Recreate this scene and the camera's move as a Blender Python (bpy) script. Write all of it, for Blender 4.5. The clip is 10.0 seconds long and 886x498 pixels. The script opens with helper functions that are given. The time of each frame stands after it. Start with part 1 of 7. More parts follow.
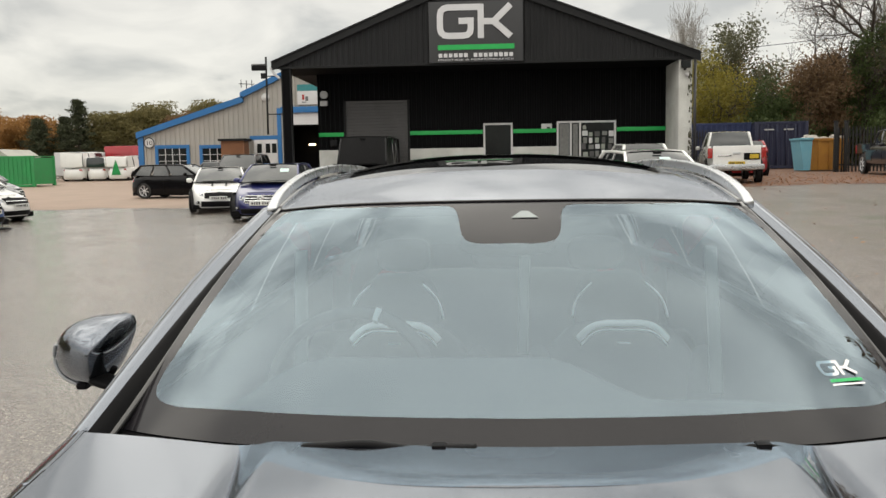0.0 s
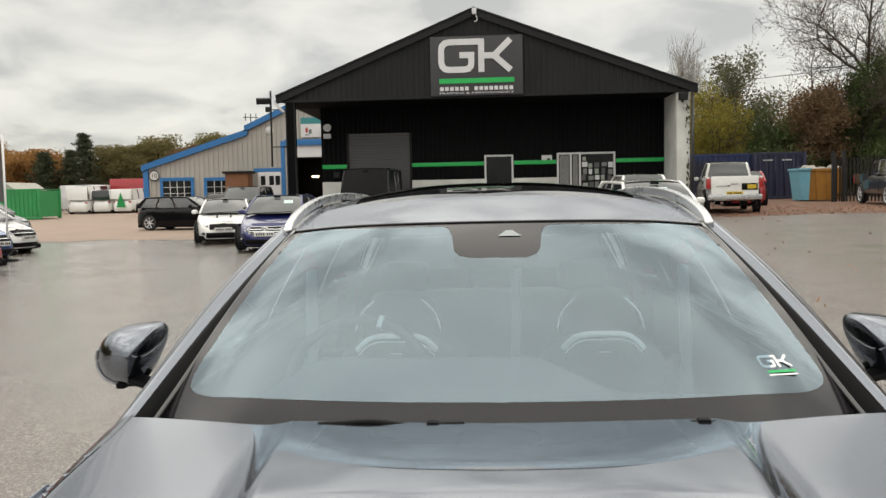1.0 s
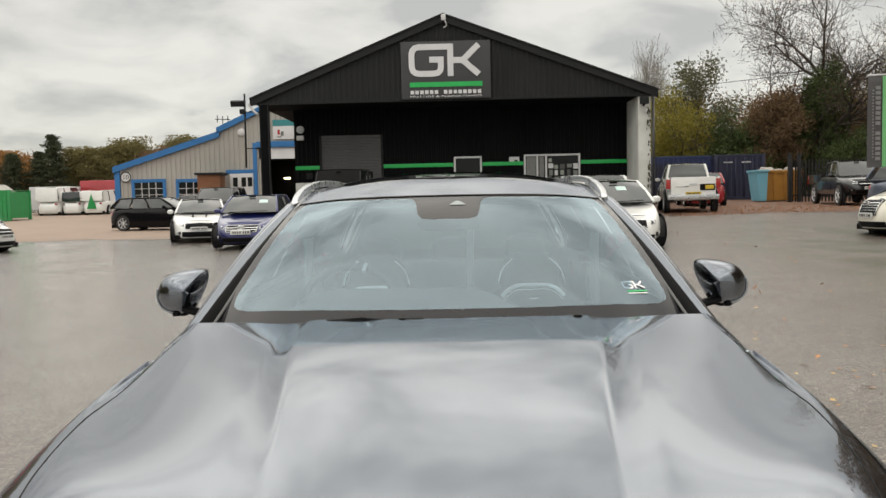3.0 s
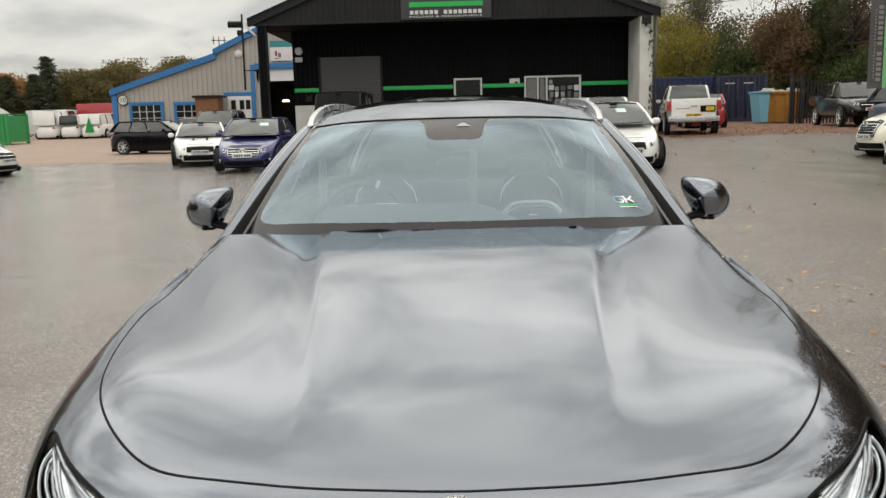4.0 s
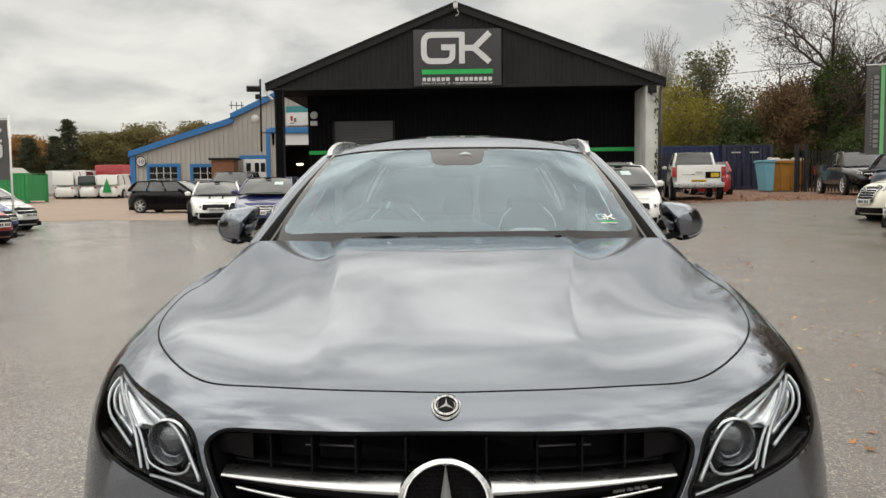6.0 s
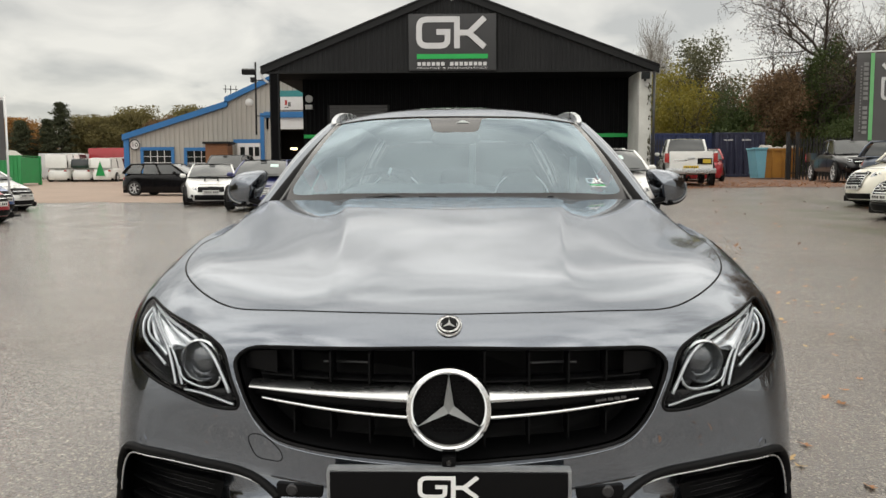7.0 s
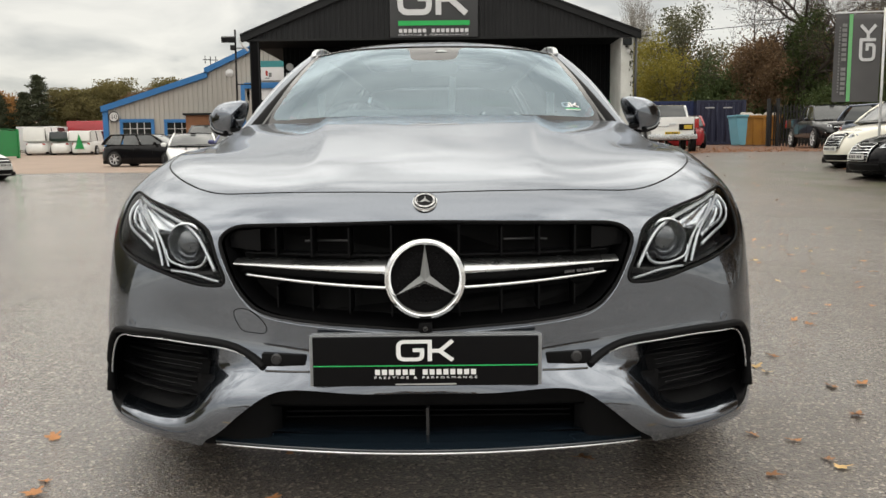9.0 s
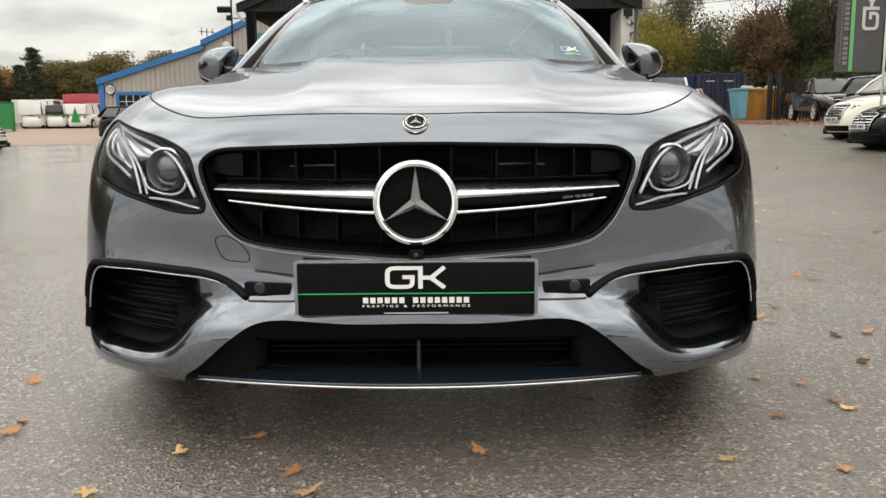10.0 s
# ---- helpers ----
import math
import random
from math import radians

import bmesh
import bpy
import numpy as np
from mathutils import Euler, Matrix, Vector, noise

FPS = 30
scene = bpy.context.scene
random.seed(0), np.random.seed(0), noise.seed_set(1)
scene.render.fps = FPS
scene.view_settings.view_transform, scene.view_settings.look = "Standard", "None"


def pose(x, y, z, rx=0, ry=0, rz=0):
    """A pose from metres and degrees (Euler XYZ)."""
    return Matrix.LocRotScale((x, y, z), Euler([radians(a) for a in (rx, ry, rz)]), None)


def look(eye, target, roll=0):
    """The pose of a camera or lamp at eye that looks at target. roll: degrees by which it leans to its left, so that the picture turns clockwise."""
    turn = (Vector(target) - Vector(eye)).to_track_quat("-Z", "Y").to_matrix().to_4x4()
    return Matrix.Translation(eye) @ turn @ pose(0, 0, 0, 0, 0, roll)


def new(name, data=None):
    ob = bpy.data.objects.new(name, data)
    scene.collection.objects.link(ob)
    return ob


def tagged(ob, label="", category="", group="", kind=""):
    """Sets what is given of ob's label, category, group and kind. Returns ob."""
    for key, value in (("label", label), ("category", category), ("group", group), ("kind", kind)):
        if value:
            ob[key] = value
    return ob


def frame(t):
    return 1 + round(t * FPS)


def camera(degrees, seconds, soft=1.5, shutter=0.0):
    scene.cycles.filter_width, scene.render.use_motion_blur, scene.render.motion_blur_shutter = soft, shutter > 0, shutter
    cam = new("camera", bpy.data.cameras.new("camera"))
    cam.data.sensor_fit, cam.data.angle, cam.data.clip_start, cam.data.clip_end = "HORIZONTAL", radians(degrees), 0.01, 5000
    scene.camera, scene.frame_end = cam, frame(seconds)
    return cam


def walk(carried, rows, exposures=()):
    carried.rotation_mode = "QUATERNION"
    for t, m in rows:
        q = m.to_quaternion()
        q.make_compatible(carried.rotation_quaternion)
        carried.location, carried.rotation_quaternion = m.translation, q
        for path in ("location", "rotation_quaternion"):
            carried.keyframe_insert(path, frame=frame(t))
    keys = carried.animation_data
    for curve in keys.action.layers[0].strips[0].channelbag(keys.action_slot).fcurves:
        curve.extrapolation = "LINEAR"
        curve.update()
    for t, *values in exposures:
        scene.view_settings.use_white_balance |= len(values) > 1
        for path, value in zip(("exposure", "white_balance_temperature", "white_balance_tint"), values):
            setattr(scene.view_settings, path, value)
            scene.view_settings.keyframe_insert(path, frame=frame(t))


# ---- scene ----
cam = camera(57.1, 10.0)
PATH = [
    (0, (-0.055, 0.293, 1.489), (-0.161, 2.28, 1.286), -1.0),
    (0.5, (-0.068, 0.254, 1.487), (-0.199, 2.243, 1.328), -1.1),
    (1, (-0.022, 0.019, 1.472), (-0.133, 2.012, 1.346), -1.2),
    (1.5, (0.009, -0.211, 1.459), (-0.08, 1.783, 1.338), -1.4),
    (2, (-0.008, -0.432, 1.439), (-0.066, 1.565, 1.346), -1.5),
    (2.2, (-0.005, -0.519, 1.437), (-0.051, 1.479, 1.357), -1.44),
    (3.3, (0.046, -0.924, 1.378), (0.004, 1.067, 1.195), -1.21),
    (3.5, (0.042, -0.964, 1.386), (-0.002, 1.021, 1.146), -1.2),
    (4, (0.014, -1.112, 1.386), (-0.029, 0.864, 1.078), -1.4),
    (4.5, (0.013, -1.214, 1.359), (-0.041, 0.767, 1.086), -1.3),
    (5, (0.045, -1.32, 1.31), (-0.015, 0.67, 1.112), -0.7),
    (5.2, (0.058, -1.369, 1.286), (-0.004, 0.623, 1.12), -0.64),
    (6.3, (0.041, -1.586, 1.183), (-0.024, 0.408, 1.038), -0.59),
    (6.5, (0.035, -1.639, 1.162), (-0.027, 0.355, 1.015), -0.2),
    (7, (0.03, -1.741, 1.113), (-0.017, 0.25, 0.936), -0.2),
    (7.5, (0.042, -1.804, 1.071), (0.004, 0.186, 0.872), -0.7),
    (8, (0.046, -1.833, 1.02), (0.003, 0.157, 0.818), -1.0),
    (8.5, (0.046, -1.851, 0.964), (0.014, 0.137, 0.753), -0.8),
    (9, (0.05, -1.849, 0.896), (0.042, 0.136, 0.655), -0.6),
    (9.5, (0.055, -1.826, 0.821), (0.056, 0.156, 0.549), -0.4),
    (10, (0.064, -1.77, 0.767), (0.059, 0.207, 0.468), -0.5),
]
walk(cam, [(t, look(eye, aim, lean)) for t, eye, aim, lean in PATH], ((0, 0.14), (2, 0.07), (3.5, 0.03), (5, 0.04), (7, 0.08), (9, .17), (10, .30)))

# ---- overcast sky and a broad, weak sun ----
world = bpy.data.worlds.new("sky")
scene.world = world
world.use_nodes = True
W = world.node_tree
W.nodes.clear()


def wnode(kind, **values):
    n = W.nodes.new(kind)
    for k, v in values.items():
        n.inputs[k].default_value = v
    return n


def wmath(op, a, b=None, c=None):
    n = W.nodes.new("ShaderNodeMath")
    n.operation = op
    for i, v in enumerate((a, b, c)):
        if v is None:
            continue
        if isinstance(v, (int, float)):
            n.inputs[i].default_value = v
        else:
            W.links.new(v, n.inputs[i])
    return n.outputs[0]


coord = W.nodes.new("ShaderNodeTexCoord")
split = W.nodes.new("ShaderNodeSeparateXYZ")
W.links.new(coord.outputs["Generated"], split.inputs[0])
height = wmath("MAXIMUM", split.outputs[2], 0.0)
reach = wmath("MULTIPLY_ADD", height, 0.62, 0.18)
flat = W.nodes.new("ShaderNodeCombineXYZ")
W.links.new(wmath("DIVIDE", split.outputs[0], reach), flat.inputs[0])
W.links.new(wmath("DIVIDE", split.outputs[1], reach), flat.inputs[1])
cloud = wnode("ShaderNodeTexNoise", Scale=1.9, Detail=7.0, Roughness=0.48, Distortion=0.35)
W.links.new(flat.outputs[0], cloud.inputs["Vector"])
ramp = W.nodes.new("ShaderNodeValToRGB")
ramp.color_ramp.elements[0].position, ramp.color_ramp.elements[0].color = 0.38, (0.51, 0.497, 0.458, 1)
ramp.color_ramp.elements[1].position, ramp.color_ramp.elements[1].color = 0.61, (0.79, 0.757, 0.68, 1)
mid = ramp.color_ramp.elements.new(0.49)
mid.color = (0.68, 0.654, 0.592, 1)
W.links.new(cloud.outputs[0], ramp.inputs[0])
# an overcast dome: over twice as bright overhead than at the horizon
dome_range = W.nodes.new("ShaderNodeMapRange")
dome_range.interpolation_type = "SMOOTHSTEP"
W.links.new(height, dome_range.inputs[0])
for i, v in ((1, 0.22), (2, 0.62), (3, 0.95), (4, 2.6)):
    dome_range.inputs[i].default_value = v
# thin and thick cloud differ most half way up
def wrange(src, a, b, lo, hi):
    n = W.nodes.new("ShaderNodeMapRange")
    n.interpolation_type = "SMOOTHSTEP"
    W.links.new(src, n.inputs[0])
    for i, v in enumerate((a, b, lo, hi)):
        n.inputs[i + 1].default_value = v
    return n.outputs[0]


thick = wmath("MULTIPLY", wrange(cloud.outputs[0], 0.38, 0.64, -0.09, 0.20), wmath("MULTIPLY", wrange(height, 0.30, 0.48, 0, 1), wrange(height, 0.70, 0.92, 1, 0)))
dome = wmath("MULTIPLY", dome_range.outputs[0], wmath("ADD", thick, 1.0))
# the cloud base smooths out overhead
veil = W.nodes.new("ShaderNodeMapRange")
veil.interpolation_type = "SMOOTHSTEP"
W.links.new(height, veil.inputs[0])
for i, v in ((1, 0.72), (2, 0.97), (3, 0.0), (4, 0.7)):
    veil.inputs[i].default_value = v
cover = W.nodes.new("ShaderNodeMix")
cover.data_type = "RGBA"
cover.inputs[7].default_value = (0.69, 0.662, 0.597, 1)
W.links.new(veil.outputs[0], cover.inputs[0])
W.links.new(ramp.outputs[0], cover.inputs[6])
bg = W.nodes.new("ShaderNodeBackground")
W.links.new(cover.outputs[2], bg.inputs[0])
W.links.new(dome, bg.inputs[1])
sky = W.nodes.new("ShaderNodeTexSky")
sky.sky_type, sky.sun_disc = "NISHITA", False
sky.sun_elevation, sky.sun_rotation = radians(38), radians(200)
haze = W.nodes.new("ShaderNodeBackground")
W.links.new(sky.outputs[0], haze.inputs[0])
haze.inputs[1].default_value = 0.015
both = W.nodes.new("ShaderNodeAddShader")
W.links.new(bg.outputs[0], both.inputs[0])
W.links.new(haze.outputs[0], both.inputs[1])
out = W.nodes.new("ShaderNodeOutputWorld")
W.links.new(both.outputs[0], out.inputs[0])

sun = new("sun", bpy.data.lights.new("sun", "SUN"))
sun.data.energy, sun.data.angle, sun.data.color = 0.3, radians(110), (1.0, 0.97, 0.93)
sun.matrix_world = look((-6, -16, 20), (0, 0, 0))
# ---- materials ----
def links(m):
    return m.node_tree.nodes, m.node_tree.links


def surface(name, a, b=None, rough=0.5, metal=0.0, scale=6.0, fine=60.0, bump=0.0, bump_scale=None, coat=0.0, spread=0.0, spec=0.5, contrast=0.25, random_tint=0.0, coat_ior=1.5):
    """A node material: two colours mixed by coarse and fine noise, with uneven gloss and fine relief."""
    m = bpy.data.materials.new(name)
    m.use_nodes = True
    nodes, link = links(m)
    p = nodes["Principled BSDF"]
    p.inputs["Metallic"].default_value, p.inputs["Specular IOR Level"].default_value = metal, spec
    p.inputs["Coat Weight"].default_value, p.inputs["Coat Roughness"].default_value, p.inputs["Coat IOR"].default_value = coat, 0.015, coat_ior
    b = b or tuple(c * 0.8 for c in a)
    co = nodes.new("ShaderNodeTexCoord")
    n1, n2 = nodes.new("ShaderNodeTexNoise"), nodes.new("ShaderNodeTexNoise")
    for n, s in ((n1, scale), (n2, fine)):
        n.inputs["Scale"].default_value, n.inputs["Detail"].default_value = s, 4
        link.new(co.outputs["Object"], n.inputs["Vector"])
    mix = nodes.new("ShaderNodeMath")
    mix.operation = "MULTIPLY_ADD"
    link.new(n2.outputs[0], mix.inputs[0])
    mix.inputs[1].default_value = 0.4
    link.new(n1.outputs[0], mix.inputs[2])
    r = nodes.new("ShaderNodeMapRange")
    link.new(mix.outputs[0], r.inputs[0])
    r.inputs[1].default_value, r.inputs[2].default_value = 0.7 - contrast, 0.7 + contrast
    c = nodes.new("ShaderNodeMix")
    c.data_type = "RGBA"
    c.inputs[6].default_value, c.inputs[7].default_value = (*a, 1), (*b, 1)
    link.new(r.outputs[0], c.inputs[0])
    colour = c.outputs[2]
    if random_tint:
        info, hsv = nodes.new("ShaderNodeObjectInfo"), nodes.new("ShaderNodeHueSaturation")
        v = nodes.new("ShaderNodeMapRange")
        link.new(info.outputs["Random"], v.inputs[0])
        v.inputs[3].default_value, v.inputs[4].default_value = 1 - random_tint, 1 + random_tint
        link.new(v.outputs[0], hsv.inputs["Value"])
        link.new(colour, hsv.inputs["Color"])
        colour = hsv.outputs[0]
    link.new(colour, p.inputs["Base Color"])
    g = nodes.new("ShaderNodeMapRange")
    link.new(n1.outputs[0], g.inputs[0])
    g.inputs[1].default_value, g.inputs[2].default_value = 0.3, 0.7
    g.inputs[3].default_value, g.inputs[4].default_value = max(0.0, rough - spread), min(1.0, rough + spread)
    link.new(g.outputs[0], p.inputs["Roughness"])
    if bump:
        n3, bp = nodes.new("ShaderNodeTexNoise"), nodes.new("ShaderNodeBump")
        n3.inputs["Scale"].default_value, n3.inputs["Detail"].default_value = bump_scale or fine, 3
        link.new(co.outputs["Object"], n3.inputs["Vector"])
        link.new(n3.outputs[0], bp.inputs["Height"])
        bp.inputs["Strength"].default_value, bp.inputs["Distance"].default_value = min(1.0, bump), 0.01
        link.new(bp.outputs[0], p.inputs["Normal"])
    return m


def car_paint(name, a, metal=0.55, rough=0.32, coat_ior=1.5, edge=1.0, coat=1.0):
    m = surface(name, a, tuple(c * 0.92 for c in a), rough, metal, 3.0, 900.0, coat=coat, coat_ior=coat_ior)
    m.node_tree.nodes["Principled BSDF"].inputs["Specular Tint"].default_value = (edge, edge, edge, 1)
    return m


def flake_paint(name, a, facing=0.190, flat=0.60, rough=0.25):
    """Metallic paint: a broad bluish flake layer under a clear, mirror-smooth lacquer that gains at flat angles."""
    m = surface(name, a, tuple(c * 0.93 for c in a), rough, 0.95, 3.0, 900.0)
    nodes, link = links(m)
    g, f, s, power, gain = (nodes.new("ShaderNode" + k) for k in ("BsdfGlossy", "LayerWeight", "MixShader", "Math", "Math"))
    g.inputs[0].default_value, g.inputs["Roughness"].default_value = (0.86, 0.91, 1.0, 1), 0.012
    f.inputs[0].default_value = 0.5
    power.operation, power.inputs[1].default_value = "POWER", 4.6
    gain.operation, gain.inputs[1].default_value, gain.inputs[2].default_value = "MULTIPLY_ADD", flat - facing, facing
    link.new(f.outputs["Facing"], power.inputs[0])
    link.new(power.outputs[0], gain.inputs[0])
    link.new(gain.outputs[0], s.inputs[0])
    link.new(nodes["Principled BSDF"].outputs[0], s.inputs[1])
    link.new(g.outputs[0], s.inputs[2])
    link.new(s.outputs[0], nodes["Material Output"].inputs[0])
    return m


def pane(name, tint, ior=1.52, rough=0.0, sheen=(1, 1, 1)):
    """Thin glass: tinted see-through with a mirror sheen that grows at flat angles."""
    m = bpy.data.materials.new(name)
    m.use_nodes = True
    nodes, link = links(m)
    nodes.remove(nodes["Principled BSDF"])
    t, g, f, s = (nodes.new("ShaderNode" + k) for k in ("BsdfTransparent", "BsdfGlossy", "Fresnel", "MixShader"))
    t.inputs[0].default_value = (*tint, 1)
    g.inputs["Roughness"].default_value = rough
    g.inputs[0].default_value = (*sheen, 1)
    f.inputs[0].default_value = ior
    link.new(f.outputs[0], s.inputs[0])
    link.new(t.outputs[0], s.inputs[1])
    link.new(g.outputs[0], s.inputs[2])
    link.new(s.outputs[0], nodes["Material Output"].inputs[0])
    return m


def glow(name, colour, strength):
    m = bpy.data.materials.new(name)
    m.use_nodes = True
    p = m.node_tree.nodes["Principled BSDF"]
    p.inputs["Emission Color"].default_value, p.inputs["Emission Strength"].default_value = (*colour, 1), strength
    return m


PAINT = flake_paint("graphite_metallic_paint", (0.047, 0.055, 0.069))
GLOSS_BLACK = surface("gloss_black", (0.004, 0.004, 0.0045), None, 0.08, 0, 4, 80, coat=1.0)
FRIT = surface("black_glass_border", (0.010, 0.009, 0.011), (0.014, 0.013, 0.015), 0.12, 0, 4, 90, coat=0.15, spec=0.3)
SATIN_BLACK = surface("satin_black_plastic", (0.004, 0.004, 0.0045), (0.006, 0.006, 0.0065), 0.45, 0, 9, 300, 0.06, 900, spec=0.08)
TRIM_GREY = surface("grey_trim_plastic", (0.018, 0.0175, 0.019), (0.025, 0.0245, 0.026), 0.35, 0, 9, 300, 0.05, 700)
TRIM_SATIN = surface("satin_grey_trim", (0.16, 0.16, 0.165), (0.13, 0.13, 0.135), 0.3, 0.7, 9, 200)
RUBBER = surface("tyre_rubber", (0.018, 0.018, 0.019), (0.03, 0.029, 0.028), 0.8, 0, 14, 200, 0.2, 300)
CHROME = surface("chrome", (0.78, 0.79, 0.80), (0.70, 0.71, 0.72), 0.09, 1.0, 7, 200, spread=0.03)
SATIN_METAL = surface("satin_silver", (0.62, 0.63, 0.64), (0.55, 0.56, 0.57), 0.28, 1.0, 7, 200, spread=0.05)
BOW_METAL = surface("bright_bow_trim", (0.93, 0.95, 0.95), (0.90, 0.92, 0.92), 0.25, 0.0, 7, 200, coat=1.0)
STAR_SILVER = surface("star_silver", (0.80, 0.81, 0.82), (0.74, 0.75, 0.76), 0.14, 0.6, 7, 200)
ALLOY = surface("wheel_alloy", (0.68, 0.69, 0.70), (0.58, 0.59, 0.60), 0.35, 0.1, 7, 90)
DARK_ALLOY = surface("dark_wheel_alloy", (0.06, 0.06, 0.065), (0.09, 0.09, 0.09), 0.4, 0.7, 7, 90)
SCREEN_GLASS = pane("windscreen_glass", (0.62, 0.77, 0.83), 2.5, sheen=(0.74, 0.89, 1.0))
SIDE_GLASS = pane("side_glass", (0.34, 0.40, 0.41), 1.6)
TINT_GLASS = pane("tinted_glass", (0.10, 0.115, 0.115), 1.6)
ROOF_GLASS = pane("roof_glass", (0.66, 0.69, 0.69), 2.2)
LAMP_GLASS = pane("lamp_glass", (0.95, 0.96, 0.97), 1.17)
LAMP_DARK = surface("lamp_housing", (0.003, 0.003, 0.0035), (0.006, 0.006, 0.007), 0.15, 0.0, 20, 200, spec=0.15)
LAMP_CHROME = surface("lamp_reflector", (0.66, 0.68, 0.70), (0.44, 0.46, 0.49), 0.16, 0.95, 30, 160)
SPLITTER = surface("splitter_gloss", (0.008, 0.014, 0.021), (0.011, 0.017, 0.024), 0.15, 0, 4, 80, coat=1.0)
LAMP_WHITE = surface("lamp_light_guide", (0.70, 0.73, 0.76), (0.42, 0.44, 0.47), 0.16, 0.55, 24, 160, coat=0.8)
LENS_BALL = surface("projector_lens", (0.03, 0.033, 0.038), (0.12, 0.13, 0.14), 0.05, 0.6, 26, 70, coat=1.0)
RED_LENS = surface("red_lamp_lens", (0.30, 0.01, 0.01), (0.40, 0.02, 0.015), 0.12, 0, 20, 200, coat=0.8)
LEATHER = surface("black_leather", (0.012, 0.012, 0.013), (0.018, 0.018, 0.019), 0.5, 0, 12, 40)
CABIN_GREY = surface("cabin_plastic", (0.018, 0.019, 0.020), (0.025, 0.026, 0.027), 0.6, 0, 10, 60)
DASH_SKIN = surface("dashboard_skin", (0.10, 0.11, 0.115), (0.085, 0.095, 0.10), 0.7, 0, 10, 60)
HEADLINER = surface("grey_headliner", (0.10, 0.10, 0.10), (0.085, 0.085, 0.085), 0.9, 0, 8, 60)
BELT_GREY = surface("grey_webbing", (0.26, 0.28, 0.28), (0.22, 0.24, 0.24), 0.7, 0, 20, 60)
PLATE_BLACK = surface("plate_black", (0.004, 0.004, 0.0045), (0.005, 0.005, 0.0055), 0.3, 0, 8, 120, spec=0.1)
SENSOR_PANE = surface("pale_sensor_pane", (0.26, 0.29, 0.29), (0.23, 0.26, 0.26), 0.3, 0, 12, 60)
NAME_INK = surface("grey_print", (0.42, 0.42, 0.42), (0.36, 0.36, 0.36), 0.5, 0, 12, 120)
WHITE_INK = surface("white_print", (0.80, 0.80, 0.80), (0.74, 0.74, 0.74), 0.4, 0, 12, 120)
GREEN_INK = surface("green_print", (0.02, 0.42, 0.11), (0.02, 0.36, 0.10), 0.4, 0, 12, 120)
ACRYLIC = surface("clear_acrylic_edge", (0.28, 0.29, 0.30), (0.19, 0.20, 0.21), 0.15, 0.1, 30, 200, coat=0.6)
# ---- mesh helpers ----
def mesh(name, verts, faces, smooth=True):
    me = bpy.data.meshes.new(name)
    me.from_pydata([tuple(map(float, v)) for v in verts], [], [tuple(map(int, f)) for f in faces])
    me.update()
    if smooth:
        me.polygons.foreach_set("use_smooth", [True] * len(me.polygons))
    return me


def part(name, data, material, parent=None, label="", at=None):
    """One mesh object under a thing or part. data: a mesh or a bmesh."""
    if isinstance(data, bmesh.types.BMesh):
        me = bpy.data.meshes.new(name)
        data.to_mesh(me)
        data.free()
        data = me
    if material is not None and not data.materials:
        data.materials.append(material)
    ob = new(name, data)
    if parent is not None:
        ob.parent = parent
    if at is not None:
        ob.matrix_basis = at
    if label:
        ob["label"] = label
    return ob


def thing(name, label, category, m=None, group="", kind=""):
    ob = new(name)
    ob.empty_display_size = 0.2
    if m is not None:
        ob.matrix_basis = m
    return tagged(ob, label, category, group, kind)


def sharp(me, angle=35):
    """Smooth shading that stays crisp at edges steeper than angle."""
    me.polygons.foreach_set("use_smooth", [True] * len(me.polygons))
    bm = bmesh.new()
    bm.from_mesh(me)
    for e in bm.edges:
        if len(e.link_faces) == 2 and e.calc_face_angle(0) > radians(angle):
            e.smooth = False
    bm.to_mesh(me)
    bm.free()
    return me


def box(x0, x1, y0, y1, z0, z1, r=0.0, seg=2):
    bm = bmesh.new()
    bmesh.ops.create_cube(bm, size=1, matrix=Matrix.Translation(((x0 + x1) / 2, (y0 + y1) / 2, (z0 + z1) / 2)) @ Matrix.Diagonal((abs(x1 - x0), abs(y1 - y0), abs(z1 - z0), 1)))
    if r:
        bmesh.ops.bevel(bm, geom=bm.edges[:], offset=r, segments=seg, profile=0.7, affect="EDGES")
    me = bpy.data.meshes.new("box")
    bm.to_mesh(me)
    bm.free()
    return sharp(me, 40) if r else me


def grid(p, closed_u=False, flip=False):
    """A mesh over an array of points, rows x columns."""
    nv, nu = p.shape[:2]
    faces = []
    for i in range(nv - 1):
        for j in range(nu if closed_u else nu - 1):
            k = (j + 1) % nu
            f = (i * nu + j, i * nu + k, (i + 1) * nu + k, (i + 1) * nu + j)
            faces.append(f[::-1] if flip else f)
    return mesh("grid", p.reshape(-1, 3), faces)


def curve(points, n, closed=False):
    """A smooth line of n points through the given ones."""
    p = np.asarray(points, float)
    if closed:
        k = len(p)
        p = np.concatenate([p[-3:], p, p[:4]])
        d = np.concatenate([[0], np.cumsum(np.linalg.norm(np.diff(p, axis=0), axis=1) ** 0.75)])
        return spline(d, p, np.linspace(d[3], d[3 + k], n, endpoint=False))
    if len(p) == 2:
        return p[0] + (p[1] - p[0]) * np.linspace(0, 1, n)[:, None]
    d = np.concatenate([[0], np.cumsum(np.linalg.norm(np.diff(p, axis=0), axis=1) ** 0.75)])
    return spline(d, p, np.linspace(0, d[-1], n))


